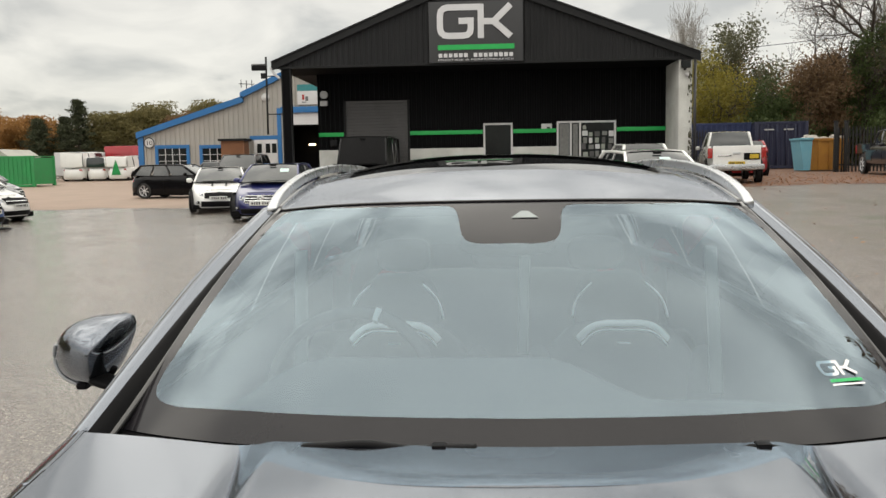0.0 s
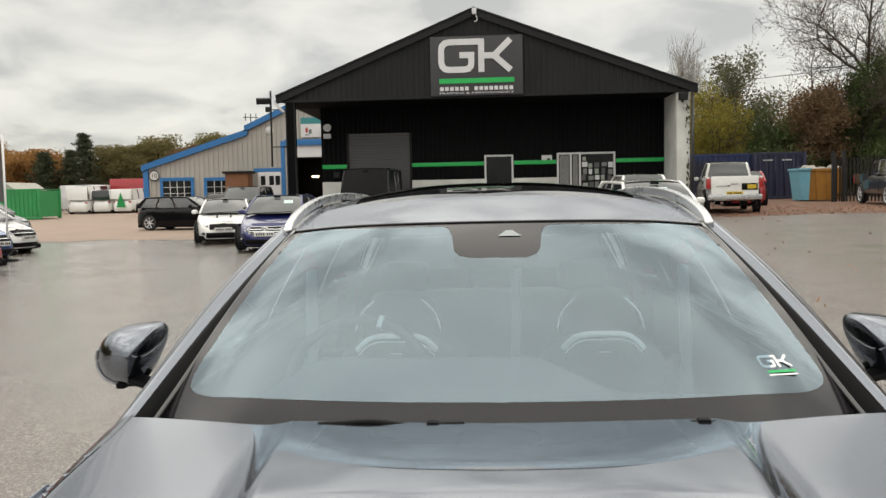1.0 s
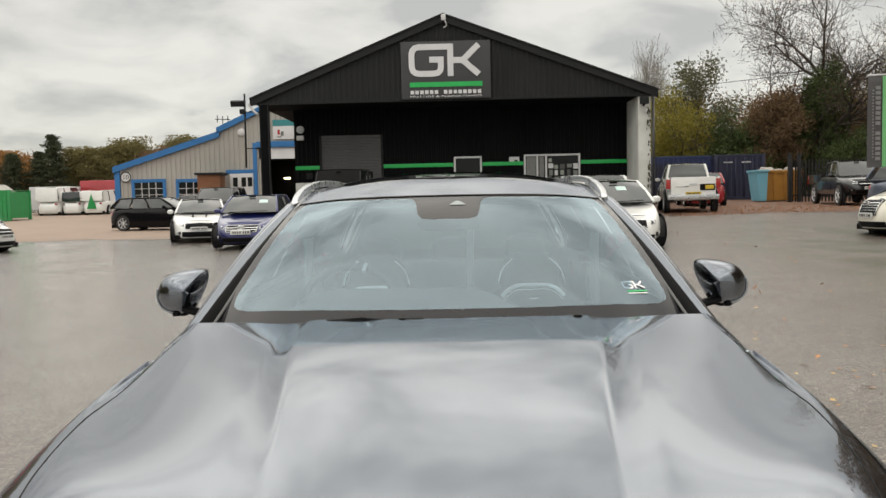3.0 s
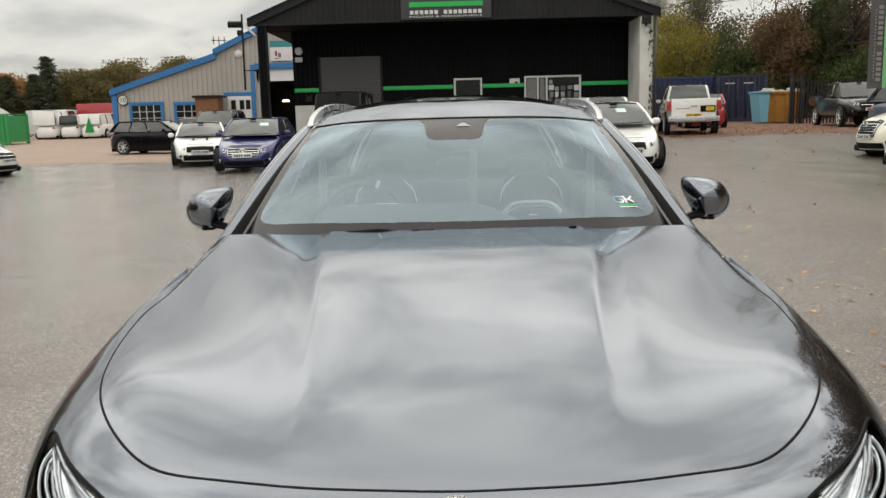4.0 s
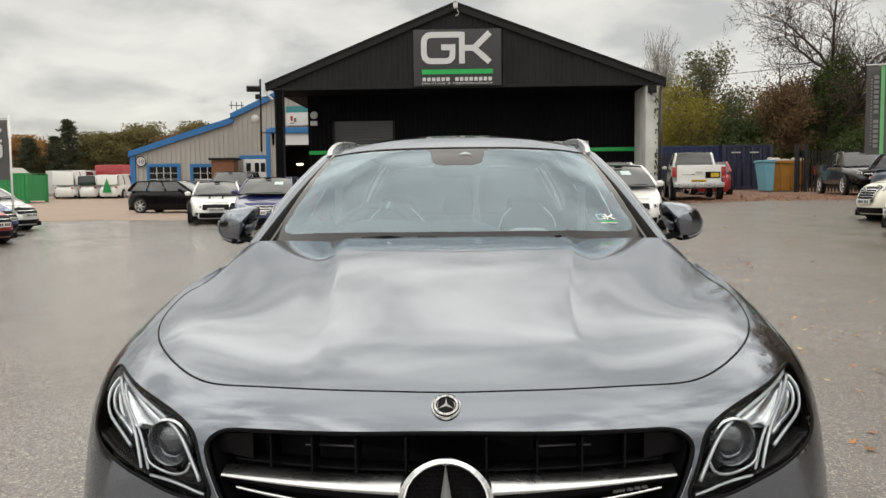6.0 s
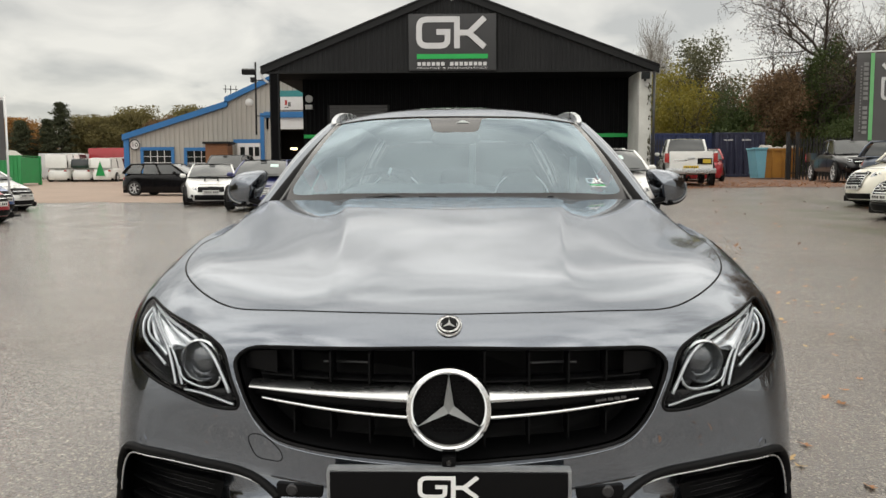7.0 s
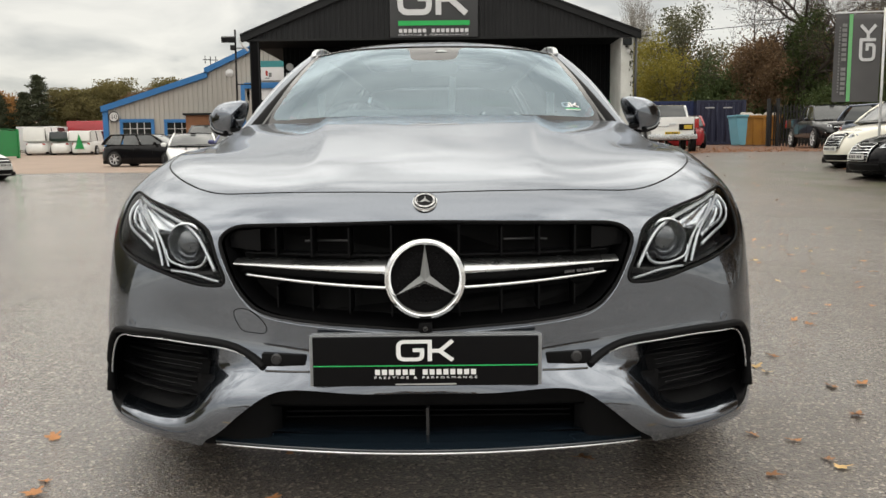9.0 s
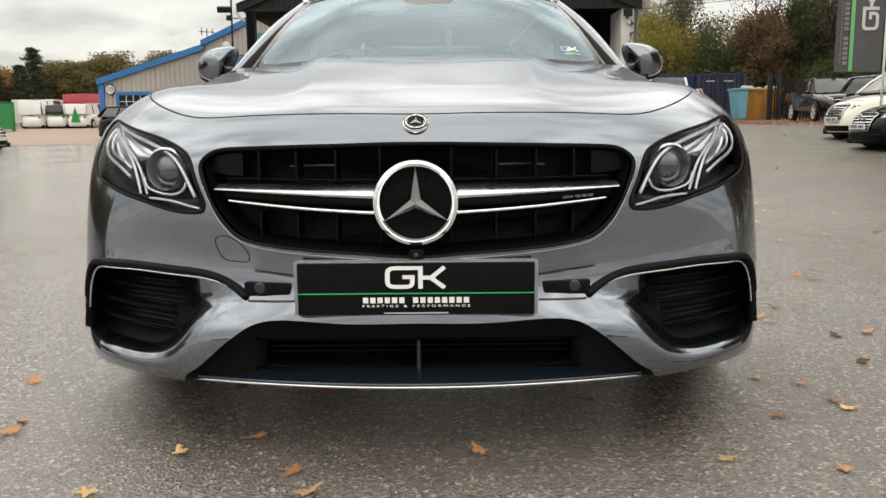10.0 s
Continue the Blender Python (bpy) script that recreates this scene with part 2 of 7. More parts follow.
def sweep(points, rx, rz=None, n=10, closed=False, up=(0, 0, 1), square=False, taper=None):
    """A rod along points: rx wide, rz high, round or square in section."""
    p = np.asarray(points, float)
    rz = rz or rx
    t = np.roll(p, -1, 0) - np.roll(p, 1, 0) if closed else np.gradient(p, axis=0)
    t /= np.linalg.norm(t, axis=1)[:, None] + 1e-12
    side = np.cross(t, up)
    bad = np.linalg.norm(side, axis=1) < 1e-3
    side[bad] = np.cross(t[bad], (0.3, 1, 0.1))
    side /= np.linalg.norm(side, axis=1)[:, None]
    over = np.cross(side, t)
    a = np.linspace(0, 2 * np.pi, n, endpoint=False) + (np.pi / n if square else 0)
    ca, sa = np.cos(a), np.sin(a)
    if square:
        ca, sa = np.sign(ca) * np.abs(ca) ** 0.35, np.sign(sa) * np.abs(sa) ** 0.35
    k = np.ones(len(p)) if taper is None else np.asarray(taper)
    ring = p[:, None] + k[:, None, None] * (side[:, None] * (rx * ca)[None, :, None] + over[:, None] * (rz * sa)[None, :, None])
    if closed:
        ring = np.concatenate([ring, ring[:1]])
    m, faces = len(ring), []
    for i in range(m - 1):
        for j in range(n):
            faces.append((i * n + j, i * n + (j + 1) % n, (i + 1) * n + (j + 1) % n, (i + 1) * n + j))
    if not closed:
        faces += [tuple(range(n))[::-1], tuple((m - 1) * n + j for j in range(n))]
    return mesh("rod", ring.reshape(-1, 3), faces)


def lathe(profile, n=32, axis="y"):
    """Turns (radius, height) pairs round an axis."""
    pr = np.asarray(profile, float)
    a = np.linspace(0, 2 * np.pi, n, endpoint=False)
    r, h = pr[:, 0][:, None], pr[:, 1][:, None] * np.ones(n)
    p = {"y": np.stack([r * np.cos(a), h, r * np.sin(a)], -1), "z": np.stack([r * np.cos(a), r * np.sin(a), h], -1), "x": np.stack([h, r * np.cos(a), r * np.sin(a)], -1)}[axis]
    return sharp(grid(p, closed_u=True), 40)


def slab(outline, y0, y1, axes="xz"):
    """A flat plate with the given outline (2D) and thickness from y0 to y1 along the third axis."""
    n, v = len(outline), []
    for y in (y0, y1):
        for a, b in outline:
            v.append({"xz": (a, y, b), "xy": (a, b, y), "yz": (y, a, b)}[axes])
    f = [tuple(range(n)), tuple(range(2 * n - 1, n - 1, -1))] + [(i, n + i, n + (i + 1) % n, (i + 1) % n) for i in range(n)]
    bm = bmesh.new()
    me = mesh("slab", v, f, False)
    bm.from_mesh(me)
    bmesh.ops.recalc_face_normals(bm, faces=bm.faces[:])
    bm.to_mesh(me)
    bm.free()
    return me


def join(meshes):
    """Several meshes as one."""
    v, f, n = [], [], 0
    smooth = []
    for me in meshes:
        v += [tuple(q.co) for q in me.vertices]
        f += [tuple(n + i for i in p.vertices) for p in me.polygons]
        smooth += [p.use_smooth for p in me.polygons]
        n = len(v)
    out = mesh("joined", v, f, False)
    out.polygons.foreach_set("use_smooth", smooth)
    return out


def facing(me, d):
    """Turns a mesh whose faces look away from d on the whole."""
    if sum(p.area * p.normal.dot(Vector(d)) for p in me.polygons) < 0:
        me.flip_normals()
    return me


def moved(me, m):
    me.transform(m)
    return me


def inside(poly, q):
    """Which of the points q lie in the closed 2D outline."""
    x, y = q[:, 0], q[:, 1]
    r = np.zeros(len(q), bool)
    for (x0, y0), (x1, y1) in zip(poly, np.roll(poly, -1, 0)):
        cross = (y0 > y) != (y1 > y)
        with np.errstate(divide="ignore", invalid="ignore"):
            r ^= cross & (x < (x1 - x0) * (y - y0) / (y1 - y0 + 1e-15) + x0)
    return r


class Sheet:
    """A surface grid from which pieces with clean outlines are cut."""

    def __init__(self, p):
        self.nv, self.nu = p.shape[:2]
        self.du, self.dv = (np.gradient(p, axis=a).reshape(-1, 3) for a in (1, 0))
        self.v = p.reshape(-1, 3).copy()
        i, j = np.meshgrid(np.arange(self.nv - 1), np.arange(self.nu - 1), indexing="ij")
        a = (i * self.nu + j).ravel()
        self.f = np.stack([a, a + 1, a + self.nu + 1, a + self.nu], 1)
        self.col = j.ravel()
        self.tag = np.zeros(len(self.f), int)

    def cut(self, number, outline, axes, keep):
        """Marks the faces inside the outline (in two of the axes 0, 1, 2) with number, and draws the border onto it."""
        mid = self.v[self.f].mean(1)
        ok = keep(mid) & (self.tag == 0)
        idx = np.where(ok)[0]
        idx = idx[inside(outline, mid[idx][:, axes])]
        self.tag[idx] = number
        a = np.zeros(len(self.v), bool)
        b = np.zeros(len(self.v), bool)
        a[self.f[idx].ravel()] = True
        rest = np.ones(len(self.f), bool)
        rest[idx] = False
        b[self.f[rest].ravel()] = True
        edge = np.where(a & b)[0]
        dense = np.concatenate([outline + (np.roll(outline, -1, 0) - outline) * k for k in np.linspace(0, 1, 8, endpoint=False)])
        for k in edge:
            q = self.v[k, axes]
            d = dense[np.argmin(((dense - q) ** 2).sum(1))] - q
            j = np.stack([self.du[k, axes], self.dv[k, axes]], 1)
            if abs(np.linalg.det(j)) < 1e-9:
                continue
            s = np.linalg.solve(j, d)
            s *= min(1, 1.2 / (np.abs(s).max() + 1e-9))
            self.v[k] += s[0] * self.du[k] + s[1] * self.dv[k]
        return edge

    def piece(self, name, mask, shrink=0.0, skirt=0.0, back=None):
        """The faces of mask as a mesh of its own; its border drawn in by shrink and turned under by skirt."""
        f = self.f[mask]
        used, f = np.unique(f, return_inverse=True)
        me = mesh(name, self.v[used], f.reshape(-1, 4))
        if not skirt:
            return me
        bm = bmesh.new()
        bm.from_mesh(me)
        bm.normal_update()
        first = bm.faces[:][0].normal.copy()
        rim = [e for e in bm.edges if len(e.link_faces) == 1]
        for e in rim:
            e.smooth = False
        if shrink:
            pull = {}
            for e in rim:
                c = e.link_faces[0].calc_center_median()
                for q in e.verts:
                    t = (e.verts[1].co - e.verts[0].co).normalized()
                    d = c - q.co
                    pull.setdefault(q, Vector())
                    pull[q] += (d - t * d.dot(t)).normalized()
            for q, d in pull.items():
                q.co += d.normalized() * shrink
        normals = {q: q.normal.copy() for e in rim for q in e.verts}
        res = bmesh.ops.extrude_edge_only(bm, edges=rim)
        made = [q for q in res["geom"] if isinstance(q, bmesh.types.BMVert)]
        # each new vertex stands on its source
        near = {tuple(round(c, 6) for c in q.co): n for q, n in normals.items()}
        for q in made:
            n = near.get(tuple(round(c, 6) for c in q.co), Vector((0, -1, 0)))
            q.co += (Vector(back) if back else -n) * skirt
        bmesh.ops.recalc_face_normals(bm, faces=bm.faces[:])
        bm.faces.ensure_lookup_table()
        if bm.faces[0].normal.dot(first) < 0:
            bmesh.ops.reverse_faces(bm, faces=bm.faces[:])
        bm.to_mesh(me)
        bm.free()
        me.polygons.foreach_set("use_smooth", [True] * len(me.polygons))
        return me
# ---- the grey estate car: curves of the front shell, centre to flank, bottom to windscreen ----
def spline(knots, values, at):
    """Natural cubic through values (n x k) at knots, read off at the places in at."""
    knots, values, at = np.asarray(knots, float), np.asarray(values, float), np.asarray(at, float)
    n, h = len(knots), np.diff(knots)
    flat = values.reshape(n, -1)
    a = np.zeros((n, n))
    r = np.zeros_like(flat)
    a[0, 0] = a[-1, -1] = 1
    for i in range(1, n - 1):
        a[i, i - 1], a[i, i], a[i, i + 1] = h[i - 1], 2 * (h[i - 1] + h[i]), h[i]
        r[i] = 6 * ((flat[i + 1] - flat[i]) / h[i] - (flat[i] - flat[i - 1]) / h[i - 1])
    m = np.linalg.solve(a, r)
    i = np.clip(np.searchsorted(knots, at, side="right") - 1, 0, n - 2)
    d, e, w = (at - knots[i])[:, None], (knots[i + 1] - at)[:, None], h[i][:, None]
    out = (m[i] * e**3 + m[i + 1] * d**3) / (6 * w) + (flat[i] / w - m[i] * w / 6) * e + (flat[i + 1] / w - m[i + 1] * w / 6) * d
    return out.reshape((len(at),) + values.shape[1:])


# each rib runs from the middle of the car to its flank
RIB_SILL = [(0, .05, .17), (.27, .055, .17), (.50, .085, .17), (.68, .17, .17), (.82, .28, .17), (.925, .46, .17), (.962, .80, .17), (.955, 1.50, .17)]
RIB_LIP = [(0, -0.004, 0.29), (0.27, 0.002, 0.288), (0.5, 0.038, 0.272), (0.68, 0.122, 0.240), (0.82, 0.238, 0.238), (0.92, 0.44, 0.26), (0.967, 0.8, 0.3), (0.957, 1.5, 0.3)]
RIB_PLATE = [(0, 0.012, 0.41), (0.27, 0.034, 0.41), (0.5, 0.1, 0.41), (0.68, 0.17, 0.42), (0.815, 0.252, 0.425), (0.912, 0.43, 0.43), (0.965, 0.8, 0.44), (0.957, 1.5, 0.44)]
RIB_GRILLE = [(0, .010, .56), (.27, .04, .56), (.50, .11, .56), (.68, .185, .57), (.81, .275, .58), (.90, .44, .59), (.955, .80, .60), (.952, 1.50, .60)]
RIB_EDGE = [(0, .068, .735), (.27, .088, .733), (.50, .15, .722), (.68, .25, .73), (.80, .375, .755), (.885, .54, .765), (.94, .85, .765), (.945, 1.50, .75)]
RIB_SHUT = [(0, .136, .798), (.27, .152, .798), (.50, .225, .793), (.66, .35, .815), (.755, .48, .838), (.835, .66, .848), (.895, .92, .855), (.918, 1.52, .87)]
RIB_NOSE = [(0, 0.5, 0.893), (0.27, 0.52, 0.893), (0.45, 0.58, 0.894), (0.58, 0.68, 0.898), (0.68, 0.79, 0.8985), (0.775, 0.95, 0.8985), (0.85, 1.12, 0.8994), (0.895, 1.56, 0.915)]
RIB_MID = [(0, 1.05, 0.978), (0.25, 1.06, 0.979), (0.45, 1.1, 0.973), (0.585, 1.17, 0.9655), (0.69, 1.25, 0.9585), (0.765, 1.34, 0.9525), (0.825, 1.44, 0.9512), (0.868, 1.64, 0.955)]
RIB_COWL = [(0, 1.585, 1.018), (.25, 1.60, 1.018), (.46, 1.63, 1.016), (.60, 1.665, 1.016), (.70, 1.69, 1.016), (.785, 1.715, 1.013), (.83, 1.75, 1.004), (.862, 1.80, .985)]
RIBS = np.array([RIB_SILL, RIB_LIP, RIB_PLATE, RIB_GRILLE, RIB_EDGE, RIB_SHUT, RIB_NOSE, RIB_MID, RIB_COWL])


def shell_grid(nu, nv):
    """nv x nu points of the shell over both halves of the car, and each rib's place along it."""
    both = np.concatenate([RIBS[:, :0:-1] * (-1, 1, 1), RIBS], axis=1)
    across = np.concatenate([[0], np.cumsum(np.linalg.norm(np.diff(RIBS, axis=1), axis=2).mean(0))])
    across = np.concatenate([-across[:0:-1], across])
    along = np.concatenate([[0], np.cumsum(np.linalg.norm(np.diff(RIBS, axis=0), axis=2).mean(1))])
    rows = spline(along, both, np.linspace(0, along[-1], nv))
    half = np.linspace(0, 1, nu // 2 + 1)
    u = np.concatenate([-half[:0:-1], half]) * across[-1]
    return spline(across, rows.transpose(1, 0, 2), u).transpose(1, 0, 2)


def step(a, b, x):
    t = np.clip((x - a) / (b - a), 0, 1)
    return t * t * (3 - 2 * t)


def sculpt(p):
    """The raised middle of the bonnet, with a crease down each side."""
    x, y = np.abs(p[..., 0]), p[..., 1]
    edge = .30 + .12 * step(.3, 1.6, y)
    bend = .5 * (y - 1.23 + np.sqrt((y - 1.23) ** 2 + .0016))
    rise = .030 * np.clip((y - .2) / 1.03, 0, 1) ** .95 - .045 * bend
    on_top = step(.15, .35, y)
    # crisp along the plateau's edge, running out softly towards the wing
    out = .5 * (x - edge + np.sqrt((x - edge) ** 2 + .00002))
    p[..., 2] += rise * on_top * np.clip(1 - out / .092, 0, 1) ** 2
    return p
# ---- the grey estate car ----
def flipped(me):
    """The mirror image of a mesh across the car's middle."""
    m = me.copy()
    m.transform(Matrix.Diagonal((-1, 1, 1, 1)))
    m.flip_normals()
    return m


def half_loop(half, n=160):
    """A closed smooth outline from its right half, top middle to bottom middle."""
    h = np.array(half, float)
    return curve(np.concatenate([h, h[-2:0:-1] * (-1, 1)]), n, True)


car = thing("estate_car", "dark graphite grey metallic estate car parked on wet asphalt", "car")

GRILLE_HALF = [(0, .728), (.20, .725), (.42, .719), (.480, .708), (.505, .682), (.500, .655), (.480, .603), (.446, .550), (.406, .517), (.355, .503), (.22, .490), (.11, .484), (0, .478)]
LAMP_LOOP = [(.806, .788), (.798, .787), (.734, .769), (.637, .746), (.559, .717), (.535, .697), (.521, .664), (.503, .620), (.492, .590), (.496, .577), (.512, .572), (.576, .575), (.655, .594), (.738, .616), (.792, .637), (.827, .660), (.838, .699), (.835, .745), (.824, .780), (.812, .787)]
INTAKE_LOOP = [(.780, .441), (.712, .443), (.584, .438), (.468, .426), (.412, .402), (.386, .384), (.428, .357), (.488, .302), (.540, .247), (.592, .214), (.665, .203), (.772, .208), (.845, .222), (.868, .270), (.860, .340), (.836, .420)]
DUCT_LOOP = [(.770, .418), (.700, .424), (.620, .420), (.560, .408), (.535, .390), (.528, .370), (.532, .345), (.548, .310), (.572, .280), (.600, .262), (.660, .254), (.740, .256), (.800, .262), (.820, .290), (.822, .345), (.808, .400)]
CHIN_HALF = [(0, .333), (.18, .333), (.36, .331), (.410, .304), (.455, .268), (.522, .210), (.560, .178), (.565, .12), (.3, .10), (0, .10)]
BONNET_HALF = [(0, .130), (.11, .133), (.26, .148), (.43, .195), (.535, .240), (.630, .325), (.700, .420), (.742, .505), (.776, .615), (.802, .745), (.824, .905), (.845, 1.09), (.838, 1.33), (.818, 1.55), (.802, 1.70), (.80, 1.85), (.4, 1.88), (0, 1.88)]

shell = Sheet(sculpt(shell_grid(440, 320)))
front_only = lambda m: (m[:, 1] < 0.75) & (m[:, 2] < 0.80)
top_only = lambda m: m[:, 2] > 0.77
grille_loop = half_loop(GRILLE_HALF)
lamp_loop, intake_loop, duct_loop = (curve(k, 120, True) for k in (LAMP_LOOP, INTAKE_LOOP, DUCT_LOOP))
XZ, XY, YZ = [0, 2], [0, 1], [1, 2]
shell.cut(1, half_loop(BONNET_HALF, 240), XY, top_only)
shell.cut(2, grille_loop, XZ, front_only)
shell.cut(3, lamp_loop, XZ, front_only)
shell.cut(4, lamp_loop * (-1, 1), XZ, front_only)
shell.cut(5, intake_loop, XZ, front_only)
shell.cut(6, intake_loop * (-1, 1), XZ, front_only)
shell.cut(7, half_loop(CHIN_HALF), XZ, front_only)
AXLE_F, AXLE_R, HUB, ARCH = 0.90, 3.90, 0.345, 0.39
turn = np.linspace(0, 2 * np.pi, 60, endpoint=False)
arch_loop = np.stack([AXLE_F + ARCH * np.cos(turn), HUB + ARCH * np.sin(turn)], 1)
shell.cut(8, arch_loop, YZ, lambda m: (np.abs(m[:, 0]) > 0.8) & (m[:, 1] > 0.5) & (m[:, 2] < 0.78))

cols = shell.nu - 1
wing_col = int(cols * 0.5 * (1 - 0.62))
body_faces = shell.tag == 0
wing_l, wing_r = shell.col < wing_col, shell.col >= cols - wing_col
part("bonnet", shell.piece("bonnet", shell.tag == 1, 0.0025, 0.02), PAINT, car, "long bonnet with a raised middle")
bumper = part("front_bumper", shell.piece("front_bumper", body_faces & ~wing_l & ~wing_r, 0.0, 0.02, (0, 1, 0)), PAINT, car, "front bumper in body colour")
for m in (wing_l, wing_r):
    part("front_wing", shell.piece("front_wing", body_faces & m, 0.0, 0.015), PAINT, car)
# dark shell under the gaps
under = sculpt(shell_grid(120, 90))
under[..., 2] -= 0.03
part("engine_bay_liner", grid(under[38:]), SATIN_BLACK, car)


def front_y(x, z):
    """Depth of the shell's face at a place seen from the front, smoothed over its neighbours."""
    d = (FACE[:, 0] - abs(x)) ** 2 + (FACE[:, 2] - z) ** 2
    near = np.argpartition(d, 8)[:8]
    w = 1 / (d[near] + 2e-6)
    return float((FACE[near, 1] * w).sum() / w.sum())


FACE = sculpt(shell_grid(440, 320)).reshape(-1, 3)
FACE = FACE[(FACE[:, 1] < 0.75) & (FACE[:, 0] >= -0.01)]


def loop3(loop, deep, s=1):
    """A front-view outline laid on the shell, deep metres behind it."""
    return np.array([(s * a, front_y(a, b) + deep, b) for a, b in loop])


def front_rod(points, deep, r, rz=None, n=40, s=1, **kw):
    c = curve(points, n)
    return sweep(np.array([(s * a, front_y(a, b) + deep, b) for a, b in c]), r, rz, **kw)


TOP = sculpt(shell_grid(440, 320)).reshape(-1, 3)
TOP = TOP[TOP[:, 2] > 0.74]


def top_z(x, y):
    """Height of the shell's upper side at a place seen from above."""
    d = (TOP[:, 0] - x) ** 2 + (TOP[:, 1] - y) ** 2
    near = np.argpartition(d, 6)[:6]
    w = 1 / (d[near] + 2e-6)
    return float((TOP[near, 2] * w).sum() / w.sum())


seam = half_loop(BONNET_HALF, 240)
seam = seam[seam[:, 1] < 1.60]
seam = seam[np.argsort(np.arctan2(seam[:, 0], 1.2 - seam[:, 1]))]
part("bonnet_gap", sweep(np.array([(a, b, top_z(a, b) - .0012) for a, b in seam]), .0024, .0024, 6), SATIN_BLACK, car)

# grille
grille = part("radiator_grille", sweep(np.array([(a, front_y(a, b) + 0.005, b) for a, b in grille_loop]), 0.0055, 0.0055, 8, True, (0, 1, 0)), SATIN_BLACK, car, "wide black grille with two chrome blades")
inner = np.array([(a * 0.985, front_y(a, b) + 0.02, 0.604 + (b - 0.604) * 0.97) for a, b in grille_loop])
back = np.array([(a * 0.93, front_y(a, b) * 0.4 + 0.15, 0.604 + (b - 0.604) * 0.92) for a, b in grille_loop])
part("cavity", join([grid(np.stack([inner, inner * .5 + back * .5, back]), True, True), mesh("b", back, [tuple(range(len(back)))], False)]), SATIN_BLACK, grille)
chrome_line = [(.500, .640), (.478, .592), (.445, .540), (.405, .508), (.355, .494), (.22, .481), (.11, .475), (0, .469)]
for s in (1, -1):
    part("chrome_edge", front_rod(chrome_line, -0.0002, 0.0020, s=s, n=60), PAINT, grille)
    for k, (x, dz) in enumerate(((.361, 0), (.272, 0), (.181, 0), (.080, .006))):
        top, low = 0.714 + dz, 0.492 + 0.06 * max(0, x - 0.1)
        y0 = front_y(x, .6)
        part("grille_rib", box(s * x - .002, s * x + .002, y0 + .035, y0 + .12, .645, top, .001), SATIN_BLACK, grille)
        part("grille_rib", box(s * x - .002, s * x + .002, y0 + .035, y0 + .12, low + .012, .572, .001), SATIN_BLACK, grille)
    # the twin blade: a deep satin upper one that thins outwards, and a fine lower one
    ys = np.linspace(.085, .468, 24)
    k = np.linspace(0, 1, 24)
    rows = []
    for off, dz in ((0.038, 1.0), (0.024, 0.88), (0.009, 0.50), (-0.002, 0.10), (-0.010, -0.35), (-0.012, -0.75), (0.002, -1.0)):
        zc, hh = .622 + .008 * k, (.0185 * (1 - k) + .006 * k)
        rows.append(np.stack([s * ys, [front_y(x, .62) + .018 + .018 * (1 - q) + off for x, q in zip(ys, k)], zc + dz * hh], 1))
    part("upper_blade", grid(np.array(rows), flip=s > 0), SATIN_METAL, grille, "satin chrome blade")
    part("lower_blade", front_rod([(.085, .575), (.25, .584), (.442, .600)], .028, .006, .0045, s=s), CHROME, grille)
    part("blade_web", front_rod([(.088, .600), (.25, .605), (.455, .615)], .045, .012, .016, s=s), SATIN_BLACK, grille)
    part("upper_shelf", front_rod([(.02, .648), (.25, .648), (.44, .650)], .075, .03, .004, s=s), SATIN_BLACK, grille)
    corner = [(.405, .655), (.485, .662), (.488, .690), (.470, .703), (.405, .709)]
    part("corner_blank", mesh("blank", [(s * a, front_y(a, .68) + .034, b) for a, b in corner], [tuple(range(5))[::s]], False), PLATE_BLACK, grille)
    part("vent_bar", front_rod([(.19, .678), (.25, .678), (.30, .676)], .09, .003, s=s), TRIM_SATIN, grille)
# plain slanted bars where the maker's letters stand on the right blade
for i in range(4):
    x = .336 + i * .0065
    part("badge_bar", moved(box(-.0022, .0022, -.003, .003, -.0032, .0032, .0008), Matrix.Translation((x, front_y(x, .6) + .022, .6035 + .05 * (x - .33))) @ pose(0, 0, 0, 0, 25, 0)), TRIM_SATIN, grille)
for i in range(3):
    x = .369 + i * .0155
    part("badge_bar", box(x - .006, x + .006, front_y(x, .6) + .019, front_y(x, .6) + .025, .6025 + .0008 * i, .6085 + .0008 * i, .001), TRIM_SATIN, grille)

# three-pointed ornament in a ring
ORN = (0, .022, .600)
ornament = part("ring_ornament", moved(lathe([(.090, .018), (.0965, .004), (.0935, -.008), (.0865, -.012), (.0795, -.007), (.0765, .004), (.0775, .022)], 72), Matrix.Translation(ORN)), CHROME, car, "large chrome ring with a three-pointed star")
part("disc", moved(lathe([(.0, .020), (.045, .018), (.083, .022)], 48), Matrix.Translation(ORN)), SATIN_BLACK, ornament)
verts, faces = [(0, -.030, 0)], []
for i in range(3):
    a = radians(90 + 120 * i)
    tip = (math.cos(a) * .080, .004, math.sin(a) * .080)
    notch = [(math.cos(a + d) * .0130, .008, math.sin(a + d) * .0130) for d in (radians(60), -radians(60))]
    base = len(verts)
    verts += [tip, notch[0], notch[1]]
    faces += [(0, base + 1, base), (0, base, base + 2)]
part("star", moved(mesh("star", verts, faces, False), Matrix.Translation(ORN) @ Matrix.Translation((0, -.002, 0))), STAR_SILVER, ornament, "polished faceted star")
dots = []
